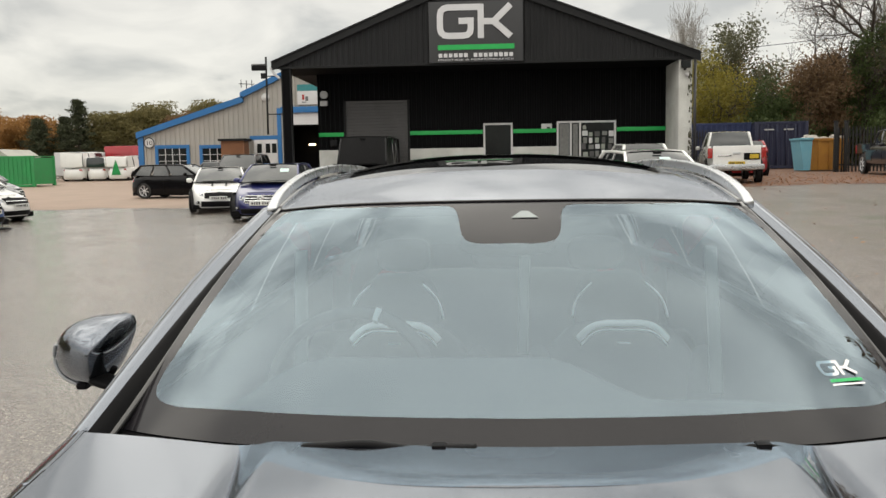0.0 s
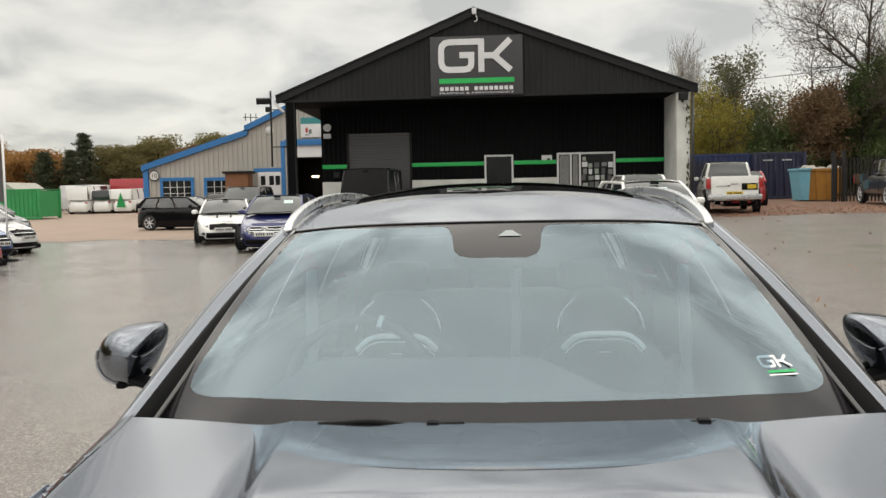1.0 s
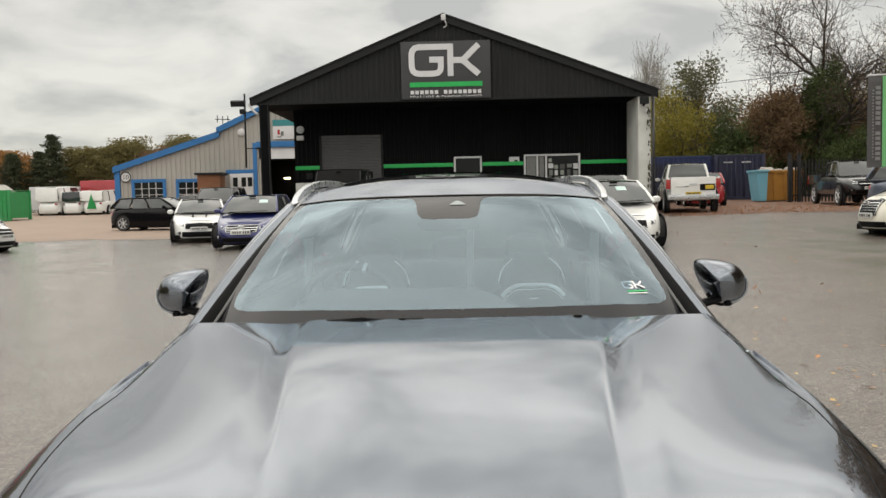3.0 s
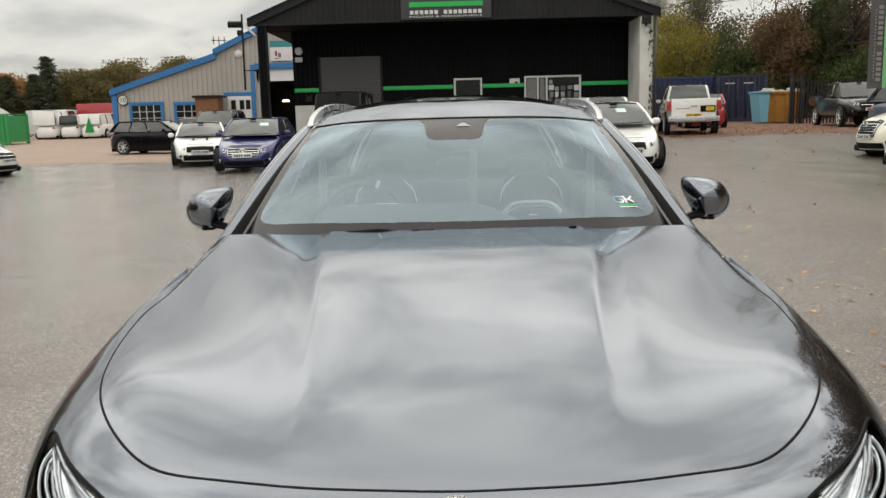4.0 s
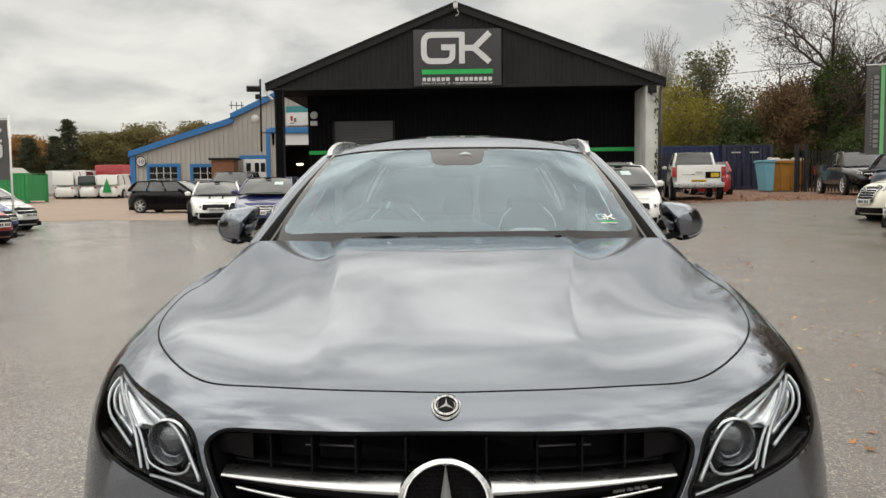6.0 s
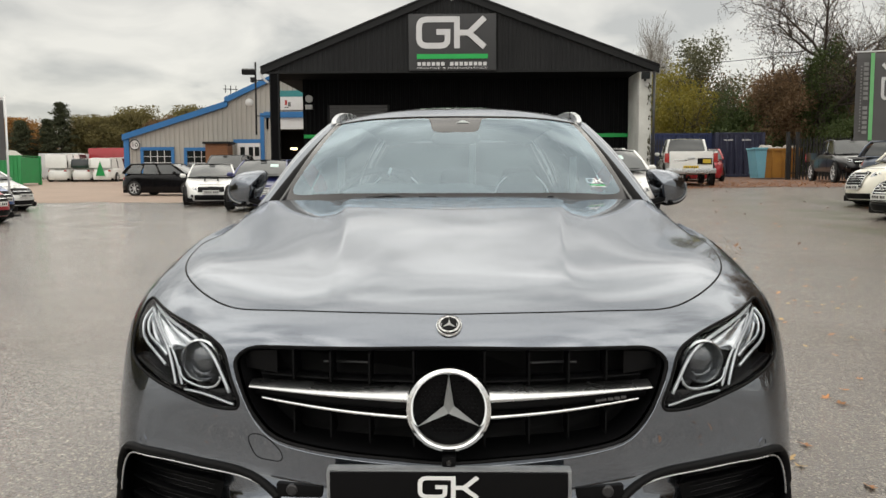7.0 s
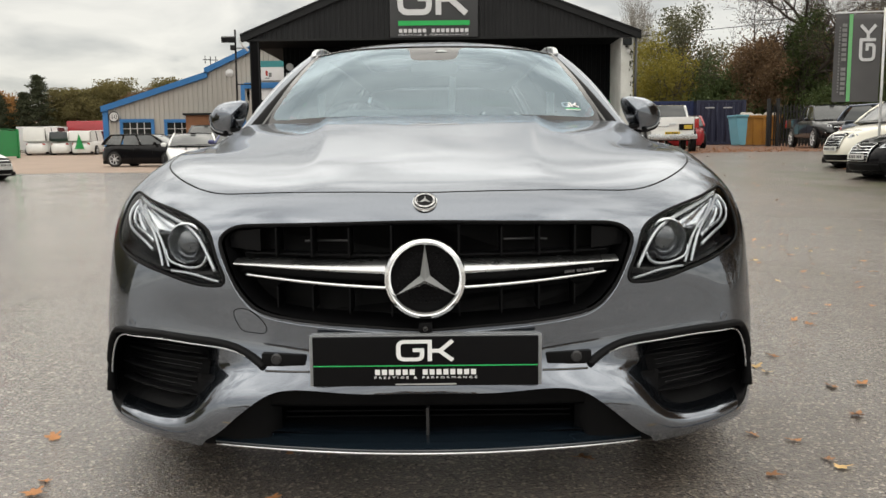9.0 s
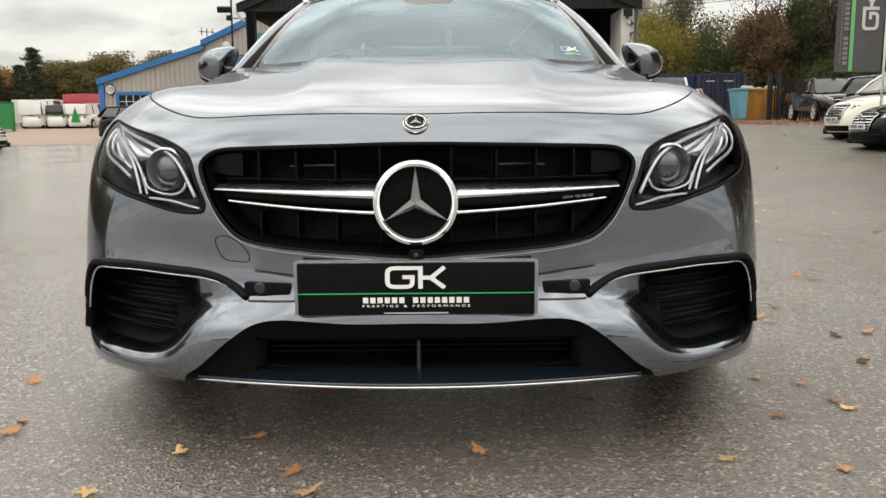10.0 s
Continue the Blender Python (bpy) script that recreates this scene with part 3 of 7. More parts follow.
for i in range(-6, 7):
    for j in range(-6, 7):
        x, z = i * .0105 + (j % 2) * .00525, j * .0095
        if math.hypot(x, z) < .066:
            dots.append(moved(lathe([(.0035, .0), (.002, -.003), (.0, -.0035)], 6), Matrix.Translation((x, ORN[1] + .019, ORN[2] + z))))
part("studs", join(dots), SATIN_BLACK, ornament)
part("front_camera", box(-.016, .016, .0, .05, .476, .498, .006), SATIN_BLACK, car)
part("camera_lens", moved(lathe([(.007, 0), (.006, -.003), (0, -.004)], 16), Matrix.Translation((0, -.001, .486))), GLOSS_BLACK, car)

# small round emblem on the nose
slope = Matrix.Translation((0, .098, top_z(0, .098) + .0015)) @ pose(0, 0, 0, -52, 0, 0)
emblem = part("nose_emblem", moved(lathe([(.0, -.004), (.0285, -.004), (.0305, -.002), (.031, .003)], 40), slope), CHROME, car, "small round silver nose emblem")
part("emblem_ring", moved(lathe([(.0275, -.0045), (.0270, -.006), (.0185, -.006), (.018, -.0045)], 40), slope), PLATE_BLACK, emblem)
part("emblem_field", moved(lathe([(.0, -.0055), (.017, -.0055), (.0175, -.004)], 40), slope), PLATE_BLACK, emblem)
star = mesh("star", [(x * .21, y * .18, z * .21) for x, y, z in verts], faces, False)
part("emblem_star", moved(star, slope @ Matrix.Translation((0, -.0066, 0))), WHITE_INK, emblem)
for i in range(30):
    wide = .0014 if i % 15 in (6, 7, 8, 9) else .0010 + .0005 * (i % 3)
    part("emblem_bar", moved(box(-wide, wide, -.0066, -.0058, .0206, .0252), slope @ pose(0, 0, 0, 0, 12 * i + 6, 0)), WHITE_INK, emblem)

# headlamps: the cover is the piece cut from the shell, the housing lies behind it
for s, n in ((1, 3), (-1, 4)):
    lamp = part("headlamp", shell.piece("headlamp", shell.tag == n), LAMP_GLASS, car, "clear headlamp with chrome strips and a round projector")
    housing = shell.piece("housing", shell.tag == n, 0, 0.0)
    nr = np.array([v.normal for v in housing.vertices])
    for v, q in zip(housing.vertices, nr):
        depth = 0.045 + 0.03 * float(np.exp(-(((abs(v.co.x) - .59) / .06) ** 2 + ((v.co.z - .655) / .05) ** 2)))
        v.co = v.co - Vector(q) * depth
    part("housing", housing, LAMP_DARK, lamp)
    rim = loop3(lamp_loop, .012, s)
    wall = np.stack([loop3(lamp_loop, 0.002, s), rim, loop3(lamp_loop, .06, s)])
    part("seal", grid(wall, True, s > 0), SATIN_BLACK, lamp)
    part("lamp_gap", sweep(loop3(lamp_loop, .0005, s), .0042, .0034, 6, True, (0, 1, 0)), SATIN_BLACK, lamp)
    part("brow_strip", front_rod([(.790, .776), (.730, .754), (.638, .724), (.577, .692), (.547, .655), (.520, .606)], .012, .0042, .0050, s=s), LAMP_WHITE, lamp)
    # polished reflector bowls: one under the brow, one inside the outer hook, one round the lens
    for label, outer, inner, depth in (
        ("top_reflector", [(.796, .774), (.730, .748), (.660, .724), (.600, .696)], [(.792, .768), (.742, .722), (.704, .690), (.672, .690)], (.052, .030, .014)),
        ("side_reflector", [(.800, .760), (.812, .736), (.800, .708), (.745, .674)], [(.792, .758), (.760, .730), (.728, .702), (.700, .668)], (.050, .030, .018)),
        ("lens_shroud", [(.590, .692), (.560, .664), (.545, .630), (.556, .616)], [(.606, .716), (.655, .712), (.672, .664), (.655, .628)], (.030, .058, .046))):
        a, b = curve([(x, 0, z) for x, z in outer], 16), curve([(x, 0, z) for x, z in inner], 16)
        rows = []
        for k in (0, .2, .45, .5, .75, 1):
            d = depth[0] * max(0, 1 - 2 * k) + depth[1] * (1 - abs(2 * k - 1)) + depth[2] * max(0, 2 * k - 1) + (.006 if k == .5 else 0)
            line = a * (1 - k) + b * k
            rows.append([(s * q[0], front_y(q[0], q[2]) + d, q[2]) for q in line])
        part(label, facing(grid(np.array(rows)), (0, -1, .2)), LAMP_CHROME if label != "lens_shroud" else LAMP_DARK, lamp)
    part("guide_strip", front_rod([(.795, .768), (.750, .728), (.707, .688), (.682, .642), (.670, .606)], .014, .0036, .0046, s=s), LAMP_WHITE, lamp)
    part("guide_strip", front_rod([(.772, .758), (.732, .716), (.692, .682), (.667, .640), (.655, .606)], .020, .0030, .0060, s=s), LAMP_WHITE, lamp)
    part("hook_strip", front_rod([(.797, .766), (.815, .737), (.805, .707), (.756, .678), (.707, .650)], .014, .0036, .0046, s=s), LAMP_WHITE, lamp)
    part("hook_strip", front_rod([(.792, .752), (.800, .732), (.788, .708), (.742, .686), (.712, .668)], .026, .0040, .0060, s=s), LAMP_CHROME, lamp)
    part("ring_guide", front_rod([(.664, .652), (.656, .630), (.630, .617), (.576, .612), (.552, .624), (.545, .640)], .016, .0030, .0040, s=s), LAMP_CHROME, lamp)
    part("accent_strip", front_rod([(.644, .602), (.610, .600), (.567, .594), (.530, .585), (.508, .581)], .010, .0036, .0036, s=s), LAMP_WHITE, lamp)
    part("lower_bezel", front_rod([(.800, .655), (.740, .632), (.680, .612), (.640, .600)], .030, .020, .010, s=s), LAMP_DARK, lamp)
    spot = Matrix.Translation((s * .604, front_y(.604, .668) + .040, .668)) @ pose(0, 0, 0, 0, 0, s * 14)
    projector = part("projector", moved(lathe([(.056, .02), (.054, -.012), (.050, -.016), (.046, -.010), (.045, .02)], 40), spot), LAMP_CHROME, lamp)
    part("lens", moved(lathe([(.0, -.020), (.014, -.018), (.030, -.011), (.041, .0), (.045, .012)], 36), spot), LENS_BALL, projector)

# side intakes: painted scoop below, black frame above, louvres behind
for s in (1, -1):
    inner_loop = np.array([(.706 + (a - .675) * 1.04, .334 + (b - .340) * 1.06) for a, b in duct_loop])
    ring = []
    for k in (0, .12, .30, .50, .68, .84, 1):
        line = intake_loop * (1 - k) + inner_loop * k
        ring.append([(s * a, front_y(a, b) + .003 + .075 * k**2.4, b) for a, b in line])
    p = np.array(ring)
    seg = np.arange(120)
    upper = ((intake_loop[:, 1] > .392) & (intake_loop[:, 0] > .55)) | (intake_loop[:, 0] > .81)
    def ring_faces(masks):
        f = []
        for i, mask in enumerate(masks):
            for j in seg[mask]:
                k = (j + 1) % 120
                q = (i * 120 + j, i * 120 + k, (i + 1) * 120 + k, (i + 1) * 120 + j)
                f.append(q if s > 0 else q[::-1])
        used, ff = np.unique(np.array(f), return_inverse=True)
        return facing(mesh("scoop", p.reshape(-1, 3)[used], ff.reshape(-1, 4)), (0, -1, .3))
    intake = part("side_intake", ring_faces([upper] * 6), SATIN_BLACK, car, "black side air intake with louvres")
    part("scoop", ring_faces([~upper] * 6), PAINT, intake, "scoop in body colour")
    mid_loop = inner_loop.mean(0)
    part("intake_back", grid(np.array([[(s * a, front_y(a, b) + .077 + .05 * min(1, 3 * (1 - k)), b) for a, b in mid_loop + (inner_loop - mid_loop) * k] for k in (1.0, .97, .7, .4, .02)]), True, s > 0), SATIN_BLACK, intake)
    frame_line = [(.858, .262), (.855, .330), (.842, .400), (.815, .436), (.775, .441), (.712, .442), (.584, .436), (.468, .424), (.412, .400), (.388, .384)]
    part("frame_strip", front_rod(frame_line, .002, .014, .010, 90, s=s), SATIN_BLACK, intake, "gloss black frame strip")
    part("frame_edge", front_rod([(a - .013, b - .011) for a, b in frame_line[1:-1]], -.006, .0030, .0022, 90, s=s), SATIN_METAL, intake, "satin grey trim strip")
    for z in (.378, .334, .292):
        part("louvre", front_rod([(.552, z - .004), (.67, z - .002), (.825, z)], .088, .016, .003, s=s), SATIN_BLACK, intake)
    for i in range(11):
        z = .388 - i * .0115
        part("mesh_wire", front_rod([(.56, z - .003), (.68, z), (.82, z)], .112, .0014, s=s), FRIT, intake)
    # sensor pod beside the number plate
    pod = part("sensor_pod", moved(box(-.056, .056, -.012, .03, -.016, .016, .006), Matrix.Translation((s * .338, front_y(.338, .402) + .006, .403)) @ pose(0, 0, 0, 0, 0, s * 10)), SATIN_BLACK, bumper)
    eye = Matrix.Translation((s * .357, front_y(.357, .406) - .010, .406))
    part("sensor", moved(lathe([(.0135, .006), (.013, -.002), (.010, -.004), (.009, -.002), (.0, -.003)], 24), eye), TRIM_GREY, pod)
    part("slot", front_rod([(.275, .380), (.33, .378), (.385, .377)], -.001, .0035, .0025, s=s), GLOSS_BLACK, bumper)
    part("round_sensor", moved(lathe([(.0125, .002), (.0120, -.001), (.0108, -.001), (.0104, .0005), (.0, .0)], 24), Matrix.Translation((s * .765, front_y(.765, .462) - .0005, .462)) @ pose(0, 0, 0, 0, 0, s * 30)), PAINT, bumper)
tow = curve([(-.468, .512), (-.462, .486), (-.446, .466), (-.415, .462), (-.388, .464), (-.384, .474), (-.400, .498), (-.425, .515), (-.452, .520)], 60, True)
part("tow_cover", sweep(np.array([(a, front_y(a, b) - .0002, b) for a, b in tow]), .0011, None, 6, True), SATIN_BLACK, bumper)

# chin: black insert, slot, splitter with a bright edge
def chin_y(x):
    return front_y(x, .25) + .024


chin = part("lower_intake", grid(np.array([[(x, chin_y(x) + d + .02, z) for x in np.linspace(-.57, .57, 40)] for d, z in ((.03, .345), (.05, .30), (.055, .268))]), flip=False), SATIN_BLACK, car, "black lower intake with a centre bar")
part("slot_lining", grid(np.array([[(x, chin_y(x) + d, z) for x in np.linspace(-.40, .40, 30)] for d, z in ((.07, .268), (.20, .262), (.20, .196), (.07, .199))])), SATIN_BLACK, chin)
for s in (1, -1):
    part("cheek", grid(np.array([[(s * x, chin_y(x) + .055 + .05 * k, z) for x, k in ((.37, 1.0), (.40, .1), (.47, 0), (.58, 0))] for z in (.345, .30, .25, .205, .165)]), flip=s < 0), SATIN_BLACK, chin)
part("centre_bar", box(-.004, .004, chin_y(0) + .055, .2, .196, .268, .002), TRIM_GREY, chin)
for z in (.226, .240, .254):
    part("slot_louvre", box(-.36, .36, chin_y(0) + .12, chin_y(0) + .15, z, z + .003, .001), SATIN_BLACK, chin)
part("floor_blade", grid(np.array([[(x, .035 + .30 * x * x + d, z) for x in np.linspace(-.535, .535, 40)] for d, z in ((.12, .198), (.068, .201), (.056, .200), (.020, .187), (.006, .180), (.0, .176), (.02, .168), (.25, .165))])), SPLITTER, chin, "gloss black splitter")
xs = np.linspace(-.53, .53, 60)
part("splitter_edge", sweep(np.stack([xs, .034 + .30 * xs**2, .172 + 0 * xs], 1), .0035, .0035), CHROME, chin, "bright splitter edge")

# show plate in an acrylic holder
plate = part("show_plate", box(-.259, .259, -.028, -.016, .358, .473, .003), PLATE_BLACK, car, "black show plate with white and green print")
holder_y = -.013
part("plate_holder", box(-.268, .268, holder_y - .006, .02, .3555, .4755, .0045), ACRYLIC, plate, "clear acrylic holder")


def gk_strokes(w, t):
    """The dealer's mark as plain strokes: a squared open ring with a spur, and a bar with two slanting arms. w wide, 0.5 w high."""
    u = w / 12
    ring = [(5.2, 5.2), (1.7, 5.2), (1.05, 5.05), (.6, 4.62), (.45, 4.0), (.45, 2.0), (.6, 1.38), (1.05, .95), (1.7, .8), (4.2, .8), (4.8, .93), (5.2, 1.32), (5.3, 1.9), (5.3, 3.1), (3.4, 3.1)]
    lines = [[(6.9, 5.2)] + ring, [(6.9, 5.64), (6.9, .36)], [(6.9, 2.95), (9.0, 2.95), (11.6, 5.45)], [(8.9, 2.95), (11.6, .55)]]
    return [[(x * u - w / 2, y * u) for x, y in k] for k in lines], t * u


def flat_stroke(line, half, depth):
    """A flat band along a 2D line in the xz plane, mitred, facing -y."""
    p = np.array(line, float)
    d = np.diff(p, axis=0)
    d /= np.linalg.norm(d, axis=1)[:, None]
    n = np.stack([-d[:, 1], d[:, 0]], 1)
    off = np.concatenate([n[:1], n[:-1] + n[1:], n[-1:]])
    off /= np.maximum((off * np.concatenate([n[:1], n[1:], n[-1:]])).sum(1), .35)[:, None]
    a, b = p + off * half, p - off * half
    k, v, f = len(p), [], []
    for y in (-depth, 0):
        v += [(x, y, z) for x, z in a] + [(x, y, z) for x, z in b]
    for i in range(k - 1):
        f += [(i, k + i, k + i + 1, i + 1), (i, i + 1, 2 * k + i + 1, 2 * k + i), (k + i, 3 * k + i, 3 * k + i + 1, k + i + 1)]
    f += [(0, 2 * k, 3 * k, k), (k - 1, 2 * k - 1, 4 * k - 1, 3 * k - 1)]
    return mesh("stroke", v, f, False)


def dealer_mark(parent, m, w, depth=.001, white=None, green=None, sub=True):
    """The mark, the green bar, and bars for the name. m places the mark's lower middle."""
    white, green = white or WHITE_INK, green or GREEN_INK
    lines, half = gk_strokes(w, .45)
    for i, k in enumerate(lines):
        part("logo_stroke", moved(flat_stroke(k, half, depth * (1 + .3 * i)), m), white, parent)
    if sub:
        part("logo_bar", moved(box(-w * .5, w * .5, -depth, 0, -w * .15, -w * .075), m), green, parent)


dealer_mark(plate, Matrix.Translation((0, -.0285, .4135)) @ Matrix.Diagonal((1, 1, .84, 1)), .134, .0012, sub=False)
part("green_line", box(-.257, .257, -.0297, -.028, .4050, .4074), GREEN_INK, plate)


def name_bars(parent, m, width, high, words, material=None, depth=.001):
    """A line of print as plain bars: words is a list of letter counts."""
    total = sum(words) + .9 * (len(words) - 1)
    u, x = width / total, -width / 2
    for w in words:
        for i in range(w):
            part("print_bar", moved(box(x + u * .12, x + u * .84, -depth, 0, 0, high), m), material or NAME_INK, parent)
            x += u
        x += .9 * u


def lettering(parent, text, m, width, high, material=None, name="lettering"):
    """Raised print, stretched to width and cap height."""
    c = bpy.data.curves.new(name, "FONT")
    c.body, c.align_x, c.size, c.extrude = text, "CENTER", 1, .004
    ob = bpy.data.objects.new("tmp", c)
    scene.collection.objects.link(ob)
    bpy.context.view_layer.update()
    me = bpy.data.meshes.new_from_object(ob.evaluated_get(bpy.context.evaluated_depsgraph_get()))
    bpy.data.objects.remove(ob)
    bpy.data.curves.remove(c)
    xs = [v.co.x for v in me.vertices]
    ys = [v.co.y for v in me.vertices]
    sx, sy = width / (max(xs) - min(xs)), high / (max(ys) - min(ys))
    me.transform(pose(0, 0, 0, 90, 0, 0) @ Matrix.Diagonal((sx, sy, .25, 1)))
    me.transform(m)
    return part(name, me, material or WHITE_INK, parent)


name_bars(plate, Matrix.Translation((0, -.0285, .3850)), .236, .0125, (6, 8), WHITE_INK)
lettering(plate, "P R E S T I G E   &   P E R F O R M A N C E", Matrix.Translation((0, -.029, .3760)), .236, .0050)
part("print_bar", box(-.07, .07, -.0285, -.027, .3610, .3640), NAME_INK, plate)

# windscreen, with its black border and sensor window
base_line = curve([(0, 1.64, .998), (.30, 1.660, .999), (.55, 1.710, .996), (.70, 1.770, .991), (.765, 1.805, .988)], 71)
top_line = curve([(0, 2.255, 1.402), (.25, 2.275, 1.400), (.45, 2.335, 1.392), (.60, 2.43, 1.377)], 71)
def mirror_line(c):
    return np.concatenate([c[:0:-1] * (-1, 1, 1), c])
base_full, top_full = mirror_line(base_line), mirror_line(top_line)
ks = np.linspace(0, 1, 121)
glass = np.array([base_full * (1 - k) + top_full * k + np.array([0, -.012, .035]) * (4 * k * (1 - k)) for k in ks])
screen = Sheet(glass)
# outline of the clear field, in width and height along the slope
clear_half = [(0, 1.045), (.35, 1.044), (.60, 1.038), (.690, 1.036), (.720, 1.048), (.708, 1.10), (.655, 1.22), (.600, 1.34), (.580, 1.368), (.552, 1.379), (.40, 1.389), (.17, 1.393), (.128, 1.386), (.118, 1.366), (.108, 1.332), (.09, 1.321), (0, 1.318)]
screen.cut(1, half_loop(clear_half, 260), XZ, lambda m: m[:, 1] > 0)
windscreen = part("windscreen", screen.piece("windscreen", screen.tag == 1), SCREEN_GLASS, car, "large sloping windscreen")
windscreen.visible_shadow = False
part("border", screen.piece("border", screen.tag == 0, 0, .004), FRIT, windscreen, "black glass border")
def on_glass(x, k, lift=0.002):
    """A place on the windscreen: x across, k up the slope."""
    b, t = ([np.interp(abs(x) / w, np.abs(c[70:, 0]) / c[-1, 0], c[70:, i]) for i in (1, 2)] for w, c in ((.765, base_full), (.60, top_full)))
    y, z = (b[i] * (1 - k) + t[i] * k for i in (0, 1))
    return x, y - .012 * 4 * k * (1 - k) - lift * .45, z + .035 * 4 * k * (1 - k) + lift
trap = [on_glass(.004, .872), on_glass(.066, .872), on_glass(.044, .918), on_glass(.026, .918)]
part("sensor_window", mesh("w", trap, [(0, 1, 2, 3)], False), SENSOR_PANE, windscreen, "pale sensor window")
sx, sy, sz = on_glass(.615, .165, .0035)
across = (Vector(on_glass(.645, .165)) - Vector(on_glass(.585, .165))).normalized()
upward = (Vector(on_glass(.615, .195)) - Vector(on_glass(.615, .135)))
upward = (upward - across * upward.dot(across)).normalized()
sticker = Matrix.Translation((sx, sy, sz)) @ Matrix((across, upward.cross(across), upward)).transposed().to_4x4()
for i, k in enumerate(gk_strokes(.080, .5)[0]):
    part("sticker_stroke", moved(flat_stroke(k, .0034, .0006 + .0003 * i), sticker), WHITE_INK, windscreen)
part("sticker_bar", moved(box(-.034, .040, -.0006, 0, -.013, -.006), sticker), GREEN_INK, windscreen)
part("sticker_print", moved(box(-.034, .040, -.0006, 0, -.021, -.017), sticker), WHITE_INK, windscreen)

# cowl and wipers
cowl = np.array([[(x, y, z) for x, y, z in base_full * (1.0, 1, 1) + np.array(o)] for o in ((0, -.13, -.05), (0, -.08, -.02), (0, -.03, -.008), (0, .004, -.003))])
part("cowl", grid(cowl), SATIN_BLACK, car)
WIPERS = (
    ([(-.365, 1.026), (-.309, 1.030), (-.253, 1.033), (-.188, 1.026), (-.124, 1.028), (-.075, 1.029)], .006),
    ([(-.072, 1.024), (.068, 1.022), (.208, 1.021)], .005),
    ([(.253, 1.018), (.328, 1.021), (.383, 1.026), (.424, 1.022)], .005),
)
for pts, arm in WIPERS:
    run = curve([(x, 1.585 + .10 * x * x, z) for x, z in pts], 24)
    wiper = part("wiper", sweep(run, .010, arm, 8), SATIN_BLACK, car, "black wiper parked at the base")
    part("blade", sweep(run + (0, .016, -.002), .003, .004), RUBBER, wiper)
    part("wiper_joint", moved(box(-.012, .012, -.010, .010, -.006, .008, .003), Matrix.Translation(run[18])), SATIN_BLACK, wiper)

# pillars: rubber seal, tapering trim, painted pillar, bright side-window line
EDGE_G = curve([(.785, 1.75, .968), (.762, 1.835, 1.020), (.687, 2.11, 1.205), (.602, 2.43, 1.377)], 30)
EDGE_T = curve([(.828, 1.67, .960), (.805, 1.765, 1.012), (.712, 2.12, 1.212), (.612, 2.445, 1.381)], 30)
EDGE_P = curve([(.866, 1.67, .945), (.842, 1.775, 1.000), (.752, 2.15, 1.215), (.655, 2.49, 1.382)], 30)
EDGE_W = curve([(.884, 1.71, .93), (.862, 1.82, .985), (.775, 2.19, 1.205), (.672, 2.53, 1.372)], 30)
for s in (1, -1):
    m = (s, 1, 1)
    def band(a, b, bulge):
        mid = (a + b) / 2 + np.array([.25, -.5, .8]) * bulge
        return grid(np.array([a, a * .5 + mid * .5 + np.array([.25, -.5, .8]) * bulge * .25, mid, b * .5 + mid * .5 + np.array([.25, -.5, .8]) * bulge * .25, b]) * m, flip=s > 0)
    part("screen_seal", sweep(EDGE_G * m, .008, .008, 8), GLOSS_BLACK, car)
    part("pillar_trim", band(EDGE_G, EDGE_T, .006), SATIN_BLACK, car, "dark grey pillar trim")
    part("a_pillar", band(EDGE_T, EDGE_P, .012), PAINT, car)
    part("pillar_gap", sweep(EDGE_P * m, .0035, .0035, 6), GLOSS_BLACK, car)
    part("door_frame", band(EDGE_P, EDGE_W, .008), PAINT, car)

# roof
def roof_edge(n=50):
    return curve([(.612, 2.445, 1.380), (.628, 2.80, 1.425), (.640, 3.30, 1.452), (.632, 3.90, 1.455), (.60, 4.50, 1.425), (.575, 4.90, 1.395)], n)
RE = roof_edge()
zc = spline([2.255, 2.6, 3.0, 3.45, 4.0, 4.5, 5.0], np.array([1.402, 1.466, 1.510, 1.530, 1.525, 1.495, 1.45])[:, None], np.linspace(2.255, 5.0, 50))[:, 0]
yc = np.linspace(2.258, 4.98, 50)
rows = []
for i in range(50):
    x = np.linspace(-1, 1, 41)
    a = np.abs(x) ** 2.4
    y = yc[i] * (1 - a) + RE[i, 1] * a
    if i == 0:
        y = np.interp(np.abs(x) * RE[0, 0], np.append(top_line[:, 0], RE[0, 0]), np.append(top_line[:, 1], RE[0, 1])) + .006
    z = zc[i] * (1 - a) + RE[i, 2] * a
    if i == 0:
        z = np.interp(np.abs(x) * RE[0, 0], np.append(top_line[:, 0], RE[0, 0]), np.append(top_line[:, 2], RE[0, 2])) + .001
    rows.append(np.stack([x * RE[i, 0], y, z], 1))
roof_sheet = Sheet(np.array(rows))
pano = half_loop([(0, 2.66), (.30, 2.67), (.44, 2.71), (.47, 2.78), (.48, 3.30), (.47, 4.05), (.44, 4.12), (.30, 4.15), (0, 4.15)], 200)
roof_sheet.cut(1, pano, XY, lambda m: m[:, 2] > 1)
part("roof", roof_sheet.piece("roof", roof_sheet.tag == 0, 0, .012), PAINT, car, "long roof in body colour")
part("glass_roof", roof_sheet.piece("glass_roof", roof_sheet.tag == 1), ROOF_GLASS, car, "dark panoramic glass roof").visible_shadow = False
part("roof_front_seal", sweep(np.array(rows[0]) + (0, -.006, .001), .004, .003, 6), GLOSS_BLACK, car)
